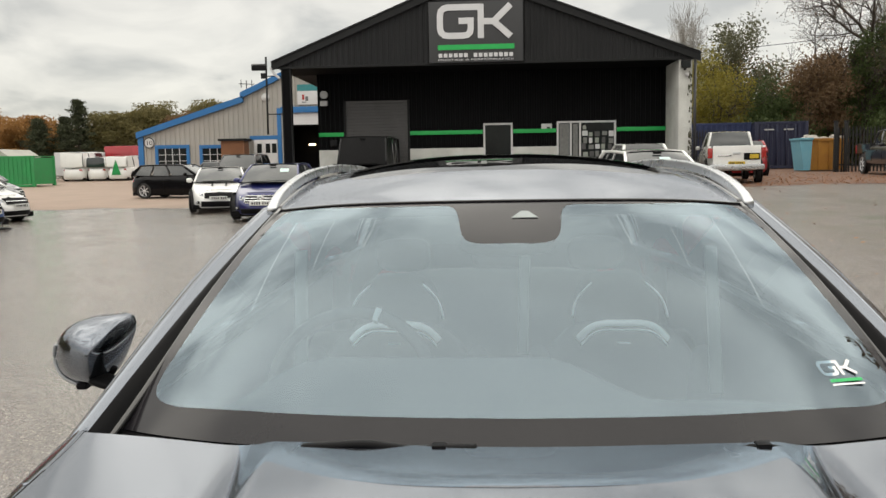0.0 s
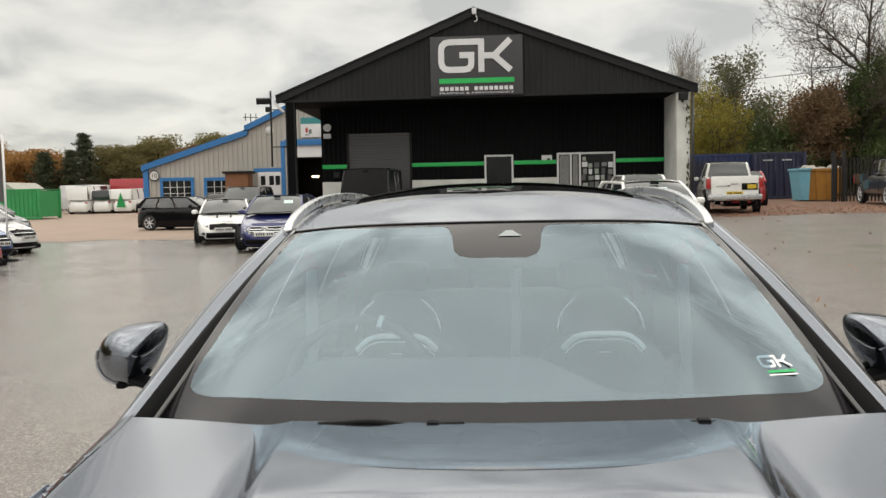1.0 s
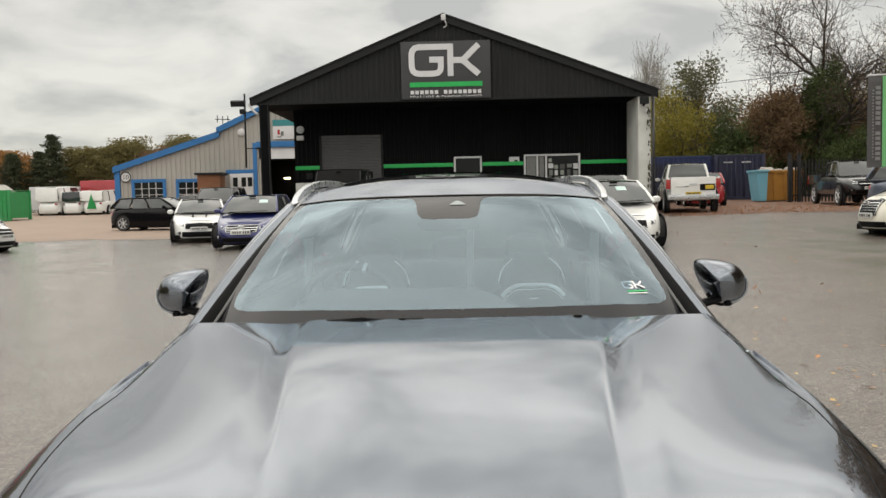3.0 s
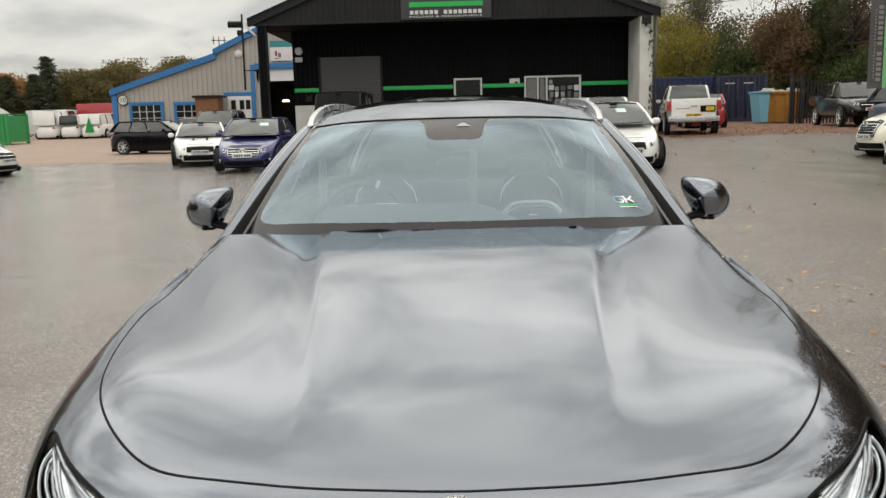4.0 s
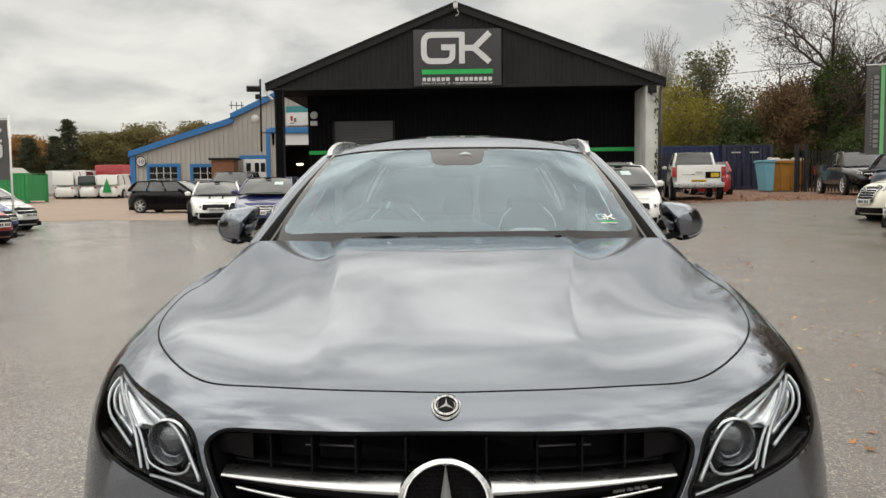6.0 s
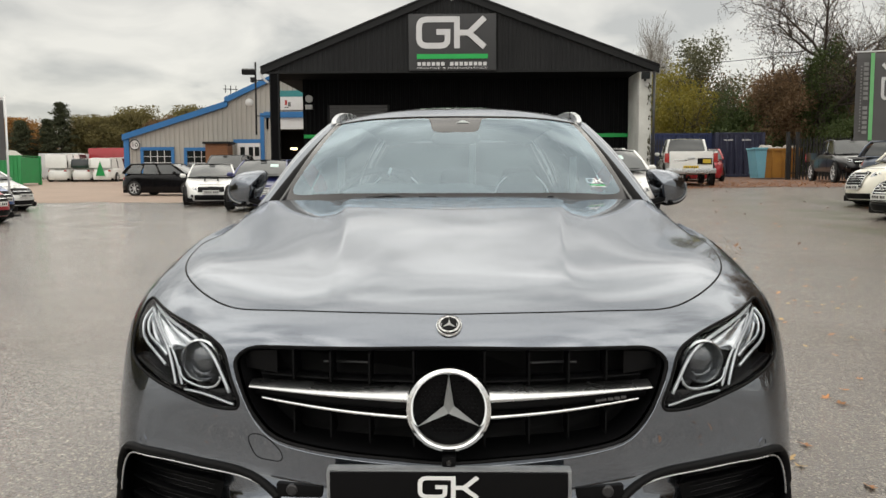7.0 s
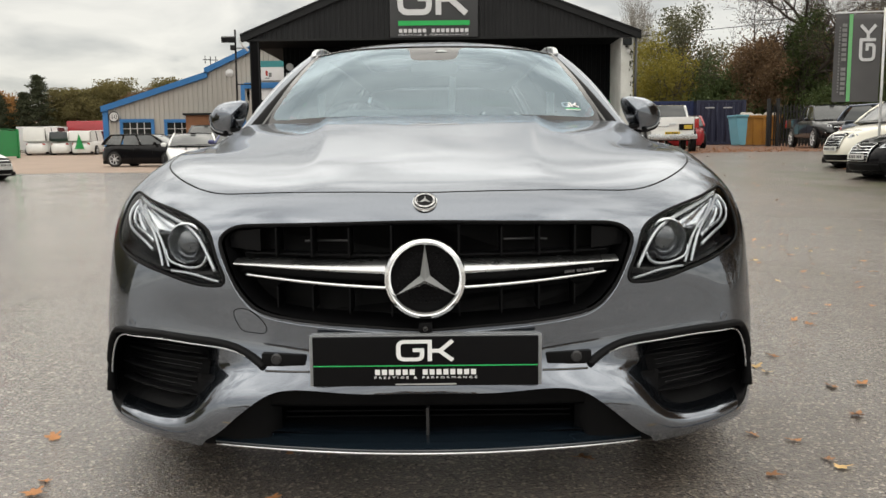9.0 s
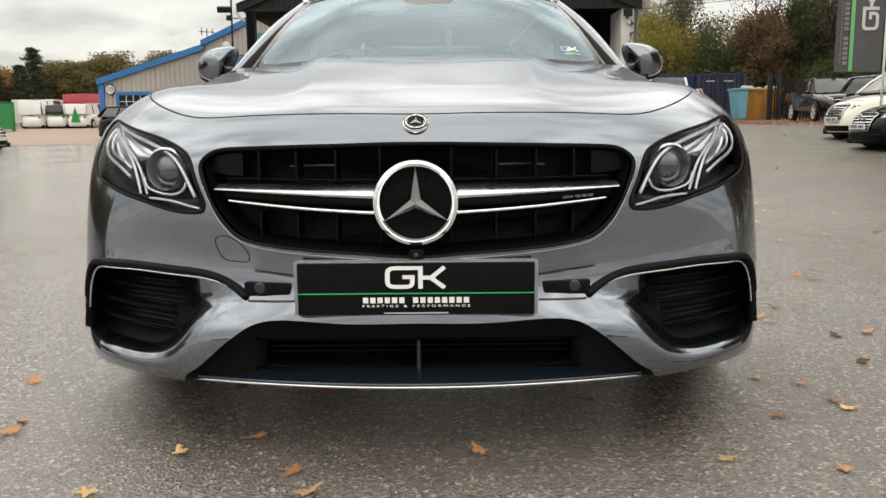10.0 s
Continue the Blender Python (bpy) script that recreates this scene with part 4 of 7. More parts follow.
for s in (1, -1):
    line = curve([(.622, 2.43, 1.374), (.630, 2.50, 1.394), (.638, 2.70, 1.434), (.652, 3.30, 1.480), (.645, 3.90, 1.484), (.612, 4.50, 1.452), (.585, 4.84, 1.410)], 60) * (s, 1, 1)
    part("roof_rail", sweep(line, .013, .015, 12, square=True), SATIN_METAL, car, "satin silver roof rail")
    part("drip_strip", sweep(RE * (s, 1, 1), .008, .006, 8), GLOSS_BLACK, car)
part("rear_spoiler", box(-.56, .56, 4.93, 5.10, 1.395, 1.43, .012), PAINT, car)

# flanks: doors and rear quarters run back from the shell's last column
flank0 = shell_grid(440, 320)[::8, -1]
def flank(k):
    """The flank's upright section k of the way from the front door to the tail."""
    y = 3.55 * k
    p = flank0.copy()
    p[:, 1] = p[:, 1] + (y + (1.5 - p[:, 1]) * step(.0, .25, k)) 
    narrow = 1 - .10 * step(.72, 1.0, k) - .012 * step(.1, .0, k)
    p[:, 0] *= narrow
    p[:, 2] += .05 * k * (p[:, 2] - .17)
    return p
def flank_sheet(k0, k1, n=24):
    return Sheet(np.array([flank(k) for k in np.linspace(k0, k1, n)]).transpose(1, 0, 2))
arch_r = np.stack([AXLE_R + ARCH * np.cos(turn), HUB + ARCH * np.sin(turn)], 1)
side = lambda m: np.abs(m[:, 0]) > .6
for s in (1, -1):
    for name, k0, k1 in (("front_door", .0, .325), ("rear_door", .328, .60), ("rear_quarter", .603, 1.0)):
        sh = flank_sheet(k0, k1)
        if name == "rear_quarter":
            sh.cut(1, arch_r, YZ, side)
        me = sh.piece(name, sh.tag == 0, 0, .02)
        door = part(name, me if s > 0 else flipped(me), PAINT, car)
        if name != "rear_quarter":
            y = 1.5 + 3.55 * k1 - .16
            part("door_handle", moved(box(-.012, .012, -.11, .11, -.014, .014, .008), Matrix.Translation((s * .945, y, .80))), PAINT, door)
    # sides of the cabin: glass between belt and roof edge, dark pillars
    belt = np.array([(.862 - .10 * step(.72, 1.0, k) * .86, 1.82 + (5.0 - 1.82) * k, .985 + .045 * k) for k in np.linspace(0, 1, 60)])
    up = np.array([(np.interp(y, RE[:, 1], RE[:, 0]) + .012, y, np.interp(y, RE[:, 1], RE[:, 2]) - .006) for y in np.interp(np.linspace(0, 1, 60), [0, 1], [2.48, 4.86])])
    def wall(k0, k1, out=0.0, n=10):
        idx = np.linspace(k0 * 59, k1 * 59, n)
        b = np.stack([np.interp(idx, np.arange(60), belt[:, i]) for i in range(3)], 1)
        t = np.stack([np.interp(idx, np.arange(60), up[:, i]) for i in range(3)], 1)
        return grid(np.array([b * (1 - h) + t * h + (.02 * 4 * h * (1 - h) + out, 0, 0) for h in np.linspace(0, 1, 8)]) * (s, 1, 1), flip=s < 0)
    for k0, k1 in ((.0, .345), (.375, .66), (.69, .93)):
        w = part("side_window", wall(k0, k1), TINT_GLASS if k0 > .3 else SIDE_GLASS, car)
        w.visible_shadow = False
    for k0, k1 in ((.345, .375), (.66, .69)):
        part("pillar", wall(k0, k1, .003, 4), GLOSS_BLACK, car)
    part("d_pillar", wall(.93, 1.0, .003, 6), PAINT, car)
    part("belt_strip", sweep(belt * (s, 1, 1), .007, .008, 8), CHROME, car)
    part("sill", box(s * .80, s * .955, 1.32, 3.48, .16, .25, .03), PAINT, car)

# tail
tail_x = np.linspace(-1, 1, 33)
def tail_row(z, y, w):
    return np.stack([tail_x * w, y + .16 * (1 - np.sqrt(1 - np.minimum(.985, np.abs(tail_x) ** 3))) * -1, np.full(33, z)], 1)
tail = np.array([tail_row(.22, 5.02, .84), tail_row(.40, 5.10, .86), tail_row(.62, 5.12, .86), tail_row(.80, 5.10, .845), tail_row(.98, 5.06, .80), tail_row(1.03, 5.05, .775)])
part("tailgate", grid(tail, flip=True), PAINT, car)
rear_pane = np.array([tail_row(1.03, 5.05, .77), tail_row(1.20, 5.02, .70), tail_row(1.39, 4.94, .60)])
part("rear_window", grid(rear_pane, flip=True), TINT_GLASS, car).visible_shadow = False
for s in (1, -1):
    part("tail_lamp", box(s * .50, s * .84, 5.03, 5.125, .80, .92, .02), RED_LENS, car)
part("underbody", box(-.80, .80, .35, 4.95, .17, .26, .02), SATIN_BLACK, car)
part("rear_plate", box(-.26, .26, 5.11, 5.13, .60, .71, .004), WHITE_INK, car)


# wheels
def road_wheel(parent, x, y, s, radius=.345, width=.25, spokes=10, alloy=None, name="wheel"):
    w = part(name, lathe([(radius * .70, -width / 2), (radius * .93, -width / 2), (radius * .985, -width * .40), (radius, -width * .2), (radius, width * .2), (radius * .985, width * .40), (radius * .93, width / 2), (radius * .70, width / 2)], 40, "x"), RUBBER, parent, at=pose(x, y, radius))
    part("rim", lathe([(radius * .70, width * .5), (radius * .72, width * .46), (radius * .66, width * .40), (radius * .64, -width * .4), (radius * .70, -width * .5)], 40, "x") if s > 0 else flipped(lathe([(radius * .70, width * .5), (radius * .72, width * .46), (radius * .66, width * .40), (radius * .64, -width * .4), (radius * .70, -width * .5)], 40, "x")), alloy or ALLOY, w)
    sp = [moved(box(width * .28, width * .42, -.018, .018, radius * .10, radius * .68, .006), pose(0, 0, 0, 360 / spokes * i, 0, 0)) for i in range(spokes)] + [lathe([(0, width * .44), (radius * .14, width * .42), (radius * .17, width * .25)], 20, "x")]
    me = join(sp)
    part("spokes", me if s > 0 else flipped(me), alloy or ALLOY, w)
    disc = lathe([(0, width * .1), (radius * .52, width * .1), (radius * .52, 0.0), (0, 0)], 24, "x")
    part("brake_disc", disc if s > 0 else flipped(disc), SATIN_METAL, w)
    return w


for y in (AXLE_F, AXLE_R):
    for s in (1, -1):
        road_wheel(car, s * .815, y, s, HUB, .27, 10, DARK_ALLOY)
        hood = np.array([[(s * x, y + (ARCH + .01) * math.cos(a), HUB + (ARCH + .01) * math.sin(a)) for a in np.linspace(-.35, math.pi + .35, 24)] for x in (.60, .94)])
        part("wheel_liner", grid(hood, flip=s > 0), SATIN_BLACK, car)

# door mirrors
def superball(a, b, c, n=3.0, nu=40, nv=24):
    u, v = np.linspace(-np.pi, np.pi, nu, endpoint=False), np.linspace(-np.pi / 2, np.pi / 2, nv)
    cu, su, cv, sv = np.cos(u), np.sin(u), np.cos(v)[:, None], np.sin(v)[:, None]
    e = 2 / n
    f = lambda t: np.sign(t) * np.abs(t) ** e
    return np.stack([a * f(cv) * f(cu), b * f(cv) * f(su), c * f(sv) * np.ones_like(cu)], -1)


for s in (1, -1):
    outline = curve([(.888, 1.143), (.94, 1.148), (1.0, 1.138), (1.053, 1.109), (1.075, 1.072), (1.077, 1.036), (1.058, 1.004), (1.02, .987), (.962, .984), (.930, 1.010), (.907, 1.052), (.886, 1.105)], 64, True)
    outline = np.array((.918, 1.065)) + (outline - (.888, 1.067)) * (1.0, .98)
    heart = np.array((.965, 1.073))
    rings = []
    for k, depth in ((.03, -.088), (.30, -.084), (.55, -.072), (.76, -.054), (.90, -.032), (.98, -.006), (1.0, .022), (1.0, .062), (.95, .074)):
        ring = heart + (outline - heart) * k
        rings.append(np.stack([s * ring[:, 0], 2.150 + depth + .06 * ((ring[:, 0] - .92) / .19) ** 2, ring[:, 1]], 1))
    q = np.array(rings)
    cap = part("door_mirror", facing(grid(q, True), (0, -1, 0)), PAINT, car, "door mirror in body colour")
    low = [i for i in range(64) if outline[i, 1] < 1.025]
    low = sorted(low, key=lambda i: -outline[i, 0])
    part("mirror_base", sweep(q[6][low] + (0, -.004, -.003), .010, .007, 8), SATIN_BLACK, cap)
    side_run = [i for i in range(64) if outline[i, 0] > 1.015 and outline[i, 1] < 1.085]
    side_run = sorted(side_run, key=lambda i: -outline[i, 1])
    part("repeater", sweep(q[4][side_run] + (s * .002, -.003, -.002), .004, .004, 8), ACRYLIC, cap, "slim indicator strip")
    back = q[-1] * (1, 1, 1) + (0, -.012, 0)
    part("mirror_glass", mesh("glass", back, [tuple(range(64)) if s < 0 else tuple(range(63, -1, -1))], False), CHROME, cap)
    part("mirror_arm", sweep(curve([(s * .855, 2.12, .985), (s * .905, 2.12, .988), (s * .975, 2.13, 1.005)], 12), .035, .014, 10), SATIN_BLACK, cap)
    part("camera_pod", moved(box(-.012, .012, -.014, .014, -.008, .008, .005), Matrix.Translation((s * 1.015, 2.14, .985))), SATIN_BLACK, cap)

# cabin
dash_line = curve([(0, 1.98, .985), (.25, 1.98, .985), (.50, 1.98, .985), (.68, 1.98, .965)], 28)
d = mirror_line(dash_line)
hood = .098 * step(-.66, -.40, d[:, 0]) * step(.33, .06, d[:, 0])
d[:, 2] += hood
rear = lambda back, down, keep: np.stack([d[:, 0], d[:, 1] - back + .12 * (d[:, 0] / .7) ** 2 * (back > .2), d[:, 2] - down - hood * (1 - keep)], 1)
dash = np.array([rear(.32, .0, .05), rear(.24, .0, .35), rear(.12, .004, .8), d, d + (0, .06, -.012), d + (0, .10, -.06), d + (0, .08, -.30)])
part("dashboard", grid(dash), DASH_SKIN, car, "dark dashboard under the windscreen")
part("cabin_floor", box(-.78, .78, 1.7, 4.9, .25, .30, .0), CABIN_GREY, car)
part("headliner", moved(roof_sheet.piece("headliner", roof_sheet.tag == 0), Matrix.Translation((0, 0, -.035)) @ Matrix.Diagonal((.97, 1, 1, 1))), HEADLINER, car)
rim_c = Matrix.Translation((-.37, 2.13, .985)) @ pose(0, 0, 0, -25, 0, 0)
ang = np.linspace(0, 2 * np.pi, 48, endpoint=False)
steering = part("steering_wheel", moved(sweep(np.stack([.185 * np.cos(ang), 0 * ang, .175 * np.sin(ang)], 1), .016, None, 8, True, (0, 1, 0)), rim_c), LEATHER, car, "black leather steering wheel")
part("hub", moved(grid(superball(.07, .03, .055, 2.5, 24, 12), True), rim_c), CABIN_GREY, steering)
for a in (0, 180, 270):
    part("spoke", moved(box(.05, .18, -.012, .012, -.018, .018, .006), rim_c @ pose(0, 0, 0, 0, -a, 0)), SATIN_BLACK, steering)
part("marker", moved(box(-.007, .007, -.018, .018, .158, .192, .003), rim_c @ pose(0, 0, 0, 0, 18, 0)), WHITE_INK, steering)
part("inner_mirror", moved(grid(superball(.12, .018, .035, 3, 24, 12), True), Matrix.Translation((.0, 2.30, 1.30))), SATIN_BLACK, car)


def seat(x, y):
    st = part("front_seat", None or grid(superball(.25, .10, .34, 3.2), True), LEATHER, car, "black bucket seat with open headrest", at=pose(x, y, .655, -12, 0, 0))
    part("cushion", moved(grid(superball(.26, .28, .10, 3.5), True), Matrix.Translation((0, -.22, -.26))), LEATHER, st)
    head = moved(grid(superball(.135, .06, .13, 2.8), True), Matrix.Translation((0, .02, .37)))
    part("headrest", head, LEATHER, st)
    for s in (1, -1):
        part("bolster", moved(grid(superball(.055, .085, .26, 2.6, 24, 14), True), Matrix.Translation((s * .235, -.05, .0)) @ pose(0, 0, 0, 0, s * 6, 0)), LEATHER, st)
        part("wing_line", sweep(curve([(s * .085, -.045, .455), (s * .135, -.05, .40), (s * .150, -.05, .345)], 14), .0038, None, 6), BOW_METAL, st)
    part("headrest_bow", sweep(curve([(-.140, -.100, .275), (-.088, -.112, .318), (-.02, -.114, .326), (.02, -.114, .326), (.088, -.112, .318), (.140, -.100, .275)], 40), .014, .005, 8, up=(0, -.75, .66)), BOW_METAL, st, "bright bow across the headrest")
    part("bow_edge", sweep(curve([(-.132, -.108, .258), (-.083, -.122, .298), (-.02, -.124, .304), (.02, -.124, .304), (.083, -.122, .298), (.132, -.108, .258)], 40), .0035, None, 6), BOW_METAL, st)
    part("tag", box(-.02, .02, -.118, -.112, .262, .267), WHITE_INK, st)
    return st


seat(-.345, 2.84)
seat(.365, 2.84)
part("rear_bench", moved(grid(superball(.62, .12, .30, 4), True), Matrix.Translation((0, 3.75, .75)) @ pose(0, 0, 0, -14, 0, 0)), LEATHER, car)
part("bench_cushion", moved(grid(superball(.62, .26, .10, 4), True), Matrix.Translation((0, 3.45, .48))), LEATHER, car)
for x in (-.42, 0, .42):
    part("rear_headrest", moved(grid(superball(.12, .045, .075, 3, 24, 12), True), Matrix.Translation((x, 3.86, 1.10))), LEATHER, car)
part("centre_console", box(-.12, .12, 1.95, 3.0, .30, .62, .03), CABIN_GREY, car)
for p0, p1 in (((.66, 2.92, 1.22), (.625, 2.70, .80)), ((-.66, 2.92, 1.22), (-.625, 2.70, .80)), ((.10, 3.45, 1.36), (.085, 3.45, .75))):
    part("seat_belt", sweep(curve([p0, p1], 8), .020, .002, 8, up=(0, 1, 0)), BELT_GREY, car, "grey webbing seat belt")
for s in (1, -1):
    part("door_trim", grid(np.array([[(s * (.845 - .02 * h), y, .40 + .58 * h) for y in np.linspace(1.85, 4.3, 10)] for h in np.linspace(0, 1, 4)]), flip=s > 0), CABIN_GREY, car)
    part("trim_line", sweep(curve([(s * .800, 2.05, .985), (s * .79, 2.4, 1.0), (s * .78, 2.75, 1.005)], 16), .004, None, 6), CHROME, car)
# ---- ground: one sheet that climbs gently away from the car ----
def lift(x, y):
    """Height of the yard."""
    y = np.asarray(y, float)
    return (np.clip(y, 0, 75) / 65) ** 2 * step(4, 20, y) + .56 * step(-12, 11, np.asarray(x, float)) * step(6, 28, y)


def asphalt_material():
    m = bpy.data.materials.new("wet_asphalt")
    m.use_nodes = True
    nodes, link = links(m)
    p = nodes["Principled BSDF"]
    co = nodes.new("ShaderNodeTexCoord")

    def tex(kind, scale, **kw):
        n = nodes.new("ShaderNodeTex" + kind)
        n.inputs["Scale"].default_value = scale
        for k, v in kw.items():
            n.inputs[k].default_value = v
        link.new(co.outputs["Object"], n.inputs["Vector"])
        return n

    def ramp(src, a, b, ca, cb):
        r = nodes.new("ShaderNodeMapRange")
        link.new(src, r.inputs[0])
        r.inputs[1].default_value, r.inputs[2].default_value, r.inputs[3].default_value, r.inputs[4].default_value = a, b, ca, cb
        return r.outputs[0]

    def mix(f, a, b):
        c = nodes.new("ShaderNodeMix")
        c.data_type = "RGBA"
        link.new(f, c.inputs[0])
        for i, v in ((6, a), (7, b)):
            if isinstance(v, tuple):
                c.inputs[i].default_value = (*v, 1)
            else:
                link.new(v, c.inputs[i])
        return c.outputs[2]

    big, patch = tex("Noise", .22, Detail=5.0), tex("Noise", 1.3, Detail=4.0)
    stone, chips, grit = tex("Voronoi", 115.0), tex("Voronoi", 46.0), tex("Noise", 210.0, Detail=2.0)
    base = mix(ramp(big.outputs[0], .38, .62, 0, 1), (.080, .062, .050), (.150, .122, .101))
    base = mix(ramp(grit.outputs[0], .40, .66, 0, .65), base, (.22, .18, .146))
    cell = nodes.new("ShaderNodeSeparateColor")
    link.new(stone.outputs["Color"], cell.inputs[0])
    base = mix(ramp(cell.outputs[0], .0, .6, .85, 0), base, (.016, .012, .009))
    base = mix(ramp(cell.outputs[1], .80, 1.0, 0, .7), base, (.58, .50, .41))
    white = ramp(chips.outputs["Distance"], .08, .16, 1, 0)
    pick = nodes.new("ShaderNodeSeparateColor")
    link.new(chips.outputs["Color"], pick.inputs[0])
    some = nodes.new("ShaderNodeMath")
    some.operation = "MULTIPLY"
    link.new(white, some.inputs[0])
    link.new(ramp(pick.outputs[0], .87, .89, 0, 1), some.inputs[1])
    base = mix(some.outputs[0], base, (.80, .79, .77))
    # moss creeping in along the parked row
    at = nodes.new("ShaderNodeSeparateXYZ")
    link.new(co.outputs["Object"], at.inputs[0])

    def times(a, b):
        n = nodes.new("ShaderNodeMath")
        n.operation = "MULTIPLY"
        link.new(a, n.inputs[0])
        link.new(b, n.inputs[1])
        return n.outputs[0]

    row = times(ramp(at.outputs[0], 5.2, 7.6, 0, 1), times(ramp(at.outputs[1], 6, 10, 0, 1), ramp(at.outputs[1], 17, 24, 1, 0)))
    moss = times(row, ramp(patch.outputs[0], .40, .58, 0, .75))
    base = mix(moss, base, (.050, .062, .016))
    link.new(base, p.inputs["Base Color"])
    wet = nodes.new("ShaderNodeMath")
    wet.operation = "MULTIPLY_ADD"
    link.new(patch.outputs[0], wet.inputs[0])
    wet.inputs[1].default_value = .45
    link.new(big.outputs[0], wet.inputs[2])
    link.new(ramp(wet.outputs[0], .5, .95, .30, .56), p.inputs["Roughness"])
    p.inputs["Specular IOR Level"].default_value = .5
    p.inputs["Coat IOR"].default_value = 2.5
    pool = tex("Noise", .42, Detail=4.0, Roughness=.6, Distortion=.6)
    dull = times(ramp(pool.outputs[0], .36, .50, .74, 1), times(ramp(moss, 0, .75, 1, .45), ramp(at.outputs[0], 1.5, 6.5, 1, .5)))
    link.new(dull, p.inputs["Coat Weight"])
    link.new(ramp(wet.outputs[0], .5, .95, .06, .16), p.inputs["Coat Roughness"])
    h = nodes.new("ShaderNodeMath")
    h.operation = "MULTIPLY_ADD"
    link.new(grit.outputs[0], h.inputs[0])
    h.inputs[1].default_value = .6
    link.new(stone.outputs["Distance"], h.inputs[2])
    b = nodes.new("ShaderNodeBump")
    b.inputs["Strength"].default_value, b.inputs["Distance"].default_value = 1.0, .009
    link.new(h.outputs[0], b.inputs["Height"])
    link.new(b.outputs[0], p.inputs["Normal"])
    film = nodes.new("ShaderNodeBump")
    film.inputs["Strength"].default_value, film.inputs["Distance"].default_value = 1.0, .0034
    ripple = tex("Noise", 260.0, Detail=3.0, Roughness=.65)
    glint = nodes.new("ShaderNodeMath")
    glint.operation = "MULTIPLY_ADD"
    link.new(stone.outputs["Distance"], glint.inputs[0])
    glint.inputs[1].default_value = .8
    link.new(ripple.outputs[0], glint.inputs[2])
    link.new(glint.outputs[0], film.inputs["Height"])
    link.new(film.outputs[0], p.inputs["Coat Normal"])
    return m


def sheet_over(xs, ys, above=0.0, edge=None):
    x, y = np.meshgrid(xs, ys)
    p = np.stack([x, y, lift(x, y) + above], -1)
    if edge is not None:
        p = edge(p)
    return grid(p)


def far_steps(a, b, n, far):
    mid = np.linspace(a, b, n)
    return np.concatenate([[-far, -far * .4], mid, [far * .4, far]])


tagged(part("ground", sheet_over(far_steps(-60, 60, 121, 900), far_steps(-30, 90, 121, 900)), asphalt_material()), "damp dark grey asphalt yard rising gently away", "ground", kind="structure")
TAN = surface("tan_hardstanding", (.30, .215, .165), (.24, .18, .14), .75, 0, .6, 14.0, .3, 40)
LITTER = surface("leaf_litter_ground", (.16, .085, .055), (.105, .062, .042), .85, 0, 1.6, 18.0, .6, 24)
def wavy(p):
    for i in (0, -1):
        p[i, :, 1] += .35 * np.sin(p[i, :, 0] * 1.3) + .2 * np.sin(p[i, :, 0] * 3.1)
    p[..., 2] = lift(p[..., 0], p[..., 1]) + .006
    return p
tagged(part("hardstanding", sheet_over(np.linspace(-34, -7.4, 50), np.linspace(28.3, 66, 60), edge=wavy), TAN), "tan concrete hardstanding in front of the vans", "pavement", kind="structure")
tagged(part("leaf_litter", sheet_over(np.linspace(7.6, 30, 50), np.linspace(26.2, 70, 60), edge=wavy), LITTER), "brown carpet of fallen leaves by the fence", "ground", kind="structure")

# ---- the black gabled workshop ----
# recessed walls: the gable's black sheet with the overhang's shade put into its colour
SHADED_SHEET = surface("shaded_black_profiled_sheet", (.0035, .0037, .0042), (.006, .0062, .0068), .6, 0, .8, 20.0, .05, 40, spec=.06)
GABLE_SHEET = surface("gable_black_profiled_sheet", (.020, .0205, .0215), (.027, .0275, .0285), .6, 0, .8, 20.0, .05, 40, spec=.1)
FASCIA = surface("black_fascia", (.010, .0105, .0115), (.015, .0152, .016), .55, 0, 1.5, 30, spec=.2)
WHITE_WALL = surface("weathered_white_render", (.62, .62, .59), (.46, .46, .43), .8, 0, 1.6, 16.0, .3, 40)
SHUTTER = surface("grey_roller_shutter", (.088, .085, .085), (.070, .068, .068), .5, .3, 2.0, 40)
FRAME_WHITE = surface("white_frame", (.60, .60, .60), (.52, .52, .52), .4, 0, 3, 60)
WINDOW = surface("dark_window_glass", (.010, .012, .012), (.018, .021, .021), .12, 0, .8, 6, spec=.15)
SIGN_GREY = surface("sign_panel_grey", (.028, .0285, .031), (.034, .0345, .037), .5, 0, 1, 30)
GREEN_TRIM = surface("green_trim", (.008, .40, .075), (.008, .34, .07), .4, 0, 2, 30)
SIGN_WHITE = surface("sign_white", (.62, .62, .63), (.56, .56, .57), .5, 0, 2, 30)
# near-black, with the shade of soffit and recesses put into the colour
SHADE_BLACK = surface("shade_black", (.003, .003, .0035), (.005, .005, .0055), .8, 0, 2, 30, spec=.08)


def ribbed(x0, x1, pitch, rib, low, high, y):
    """A sheet of upright ribs in front of y, from low(x) to high(x)."""
    xs, d = [], []
    x = x0
    while x < x1:
        for f, v in ((0, 0), (.45, 0), (.55, -rib), (.90, -rib), (1.0, 0)):
            xs.append(min(x + f * pitch, x1))
            d.append(v)
        x += pitch
    p = np.array([[(a, y + b, low(a)) for a, b in zip(xs, d)], [(a, y + b, high(a)) for a, b in zip(xs, d)]])
    me = grid(p)
    me.polygons.foreach_set("use_smooth", [False] * len(me.polygons))
    return me


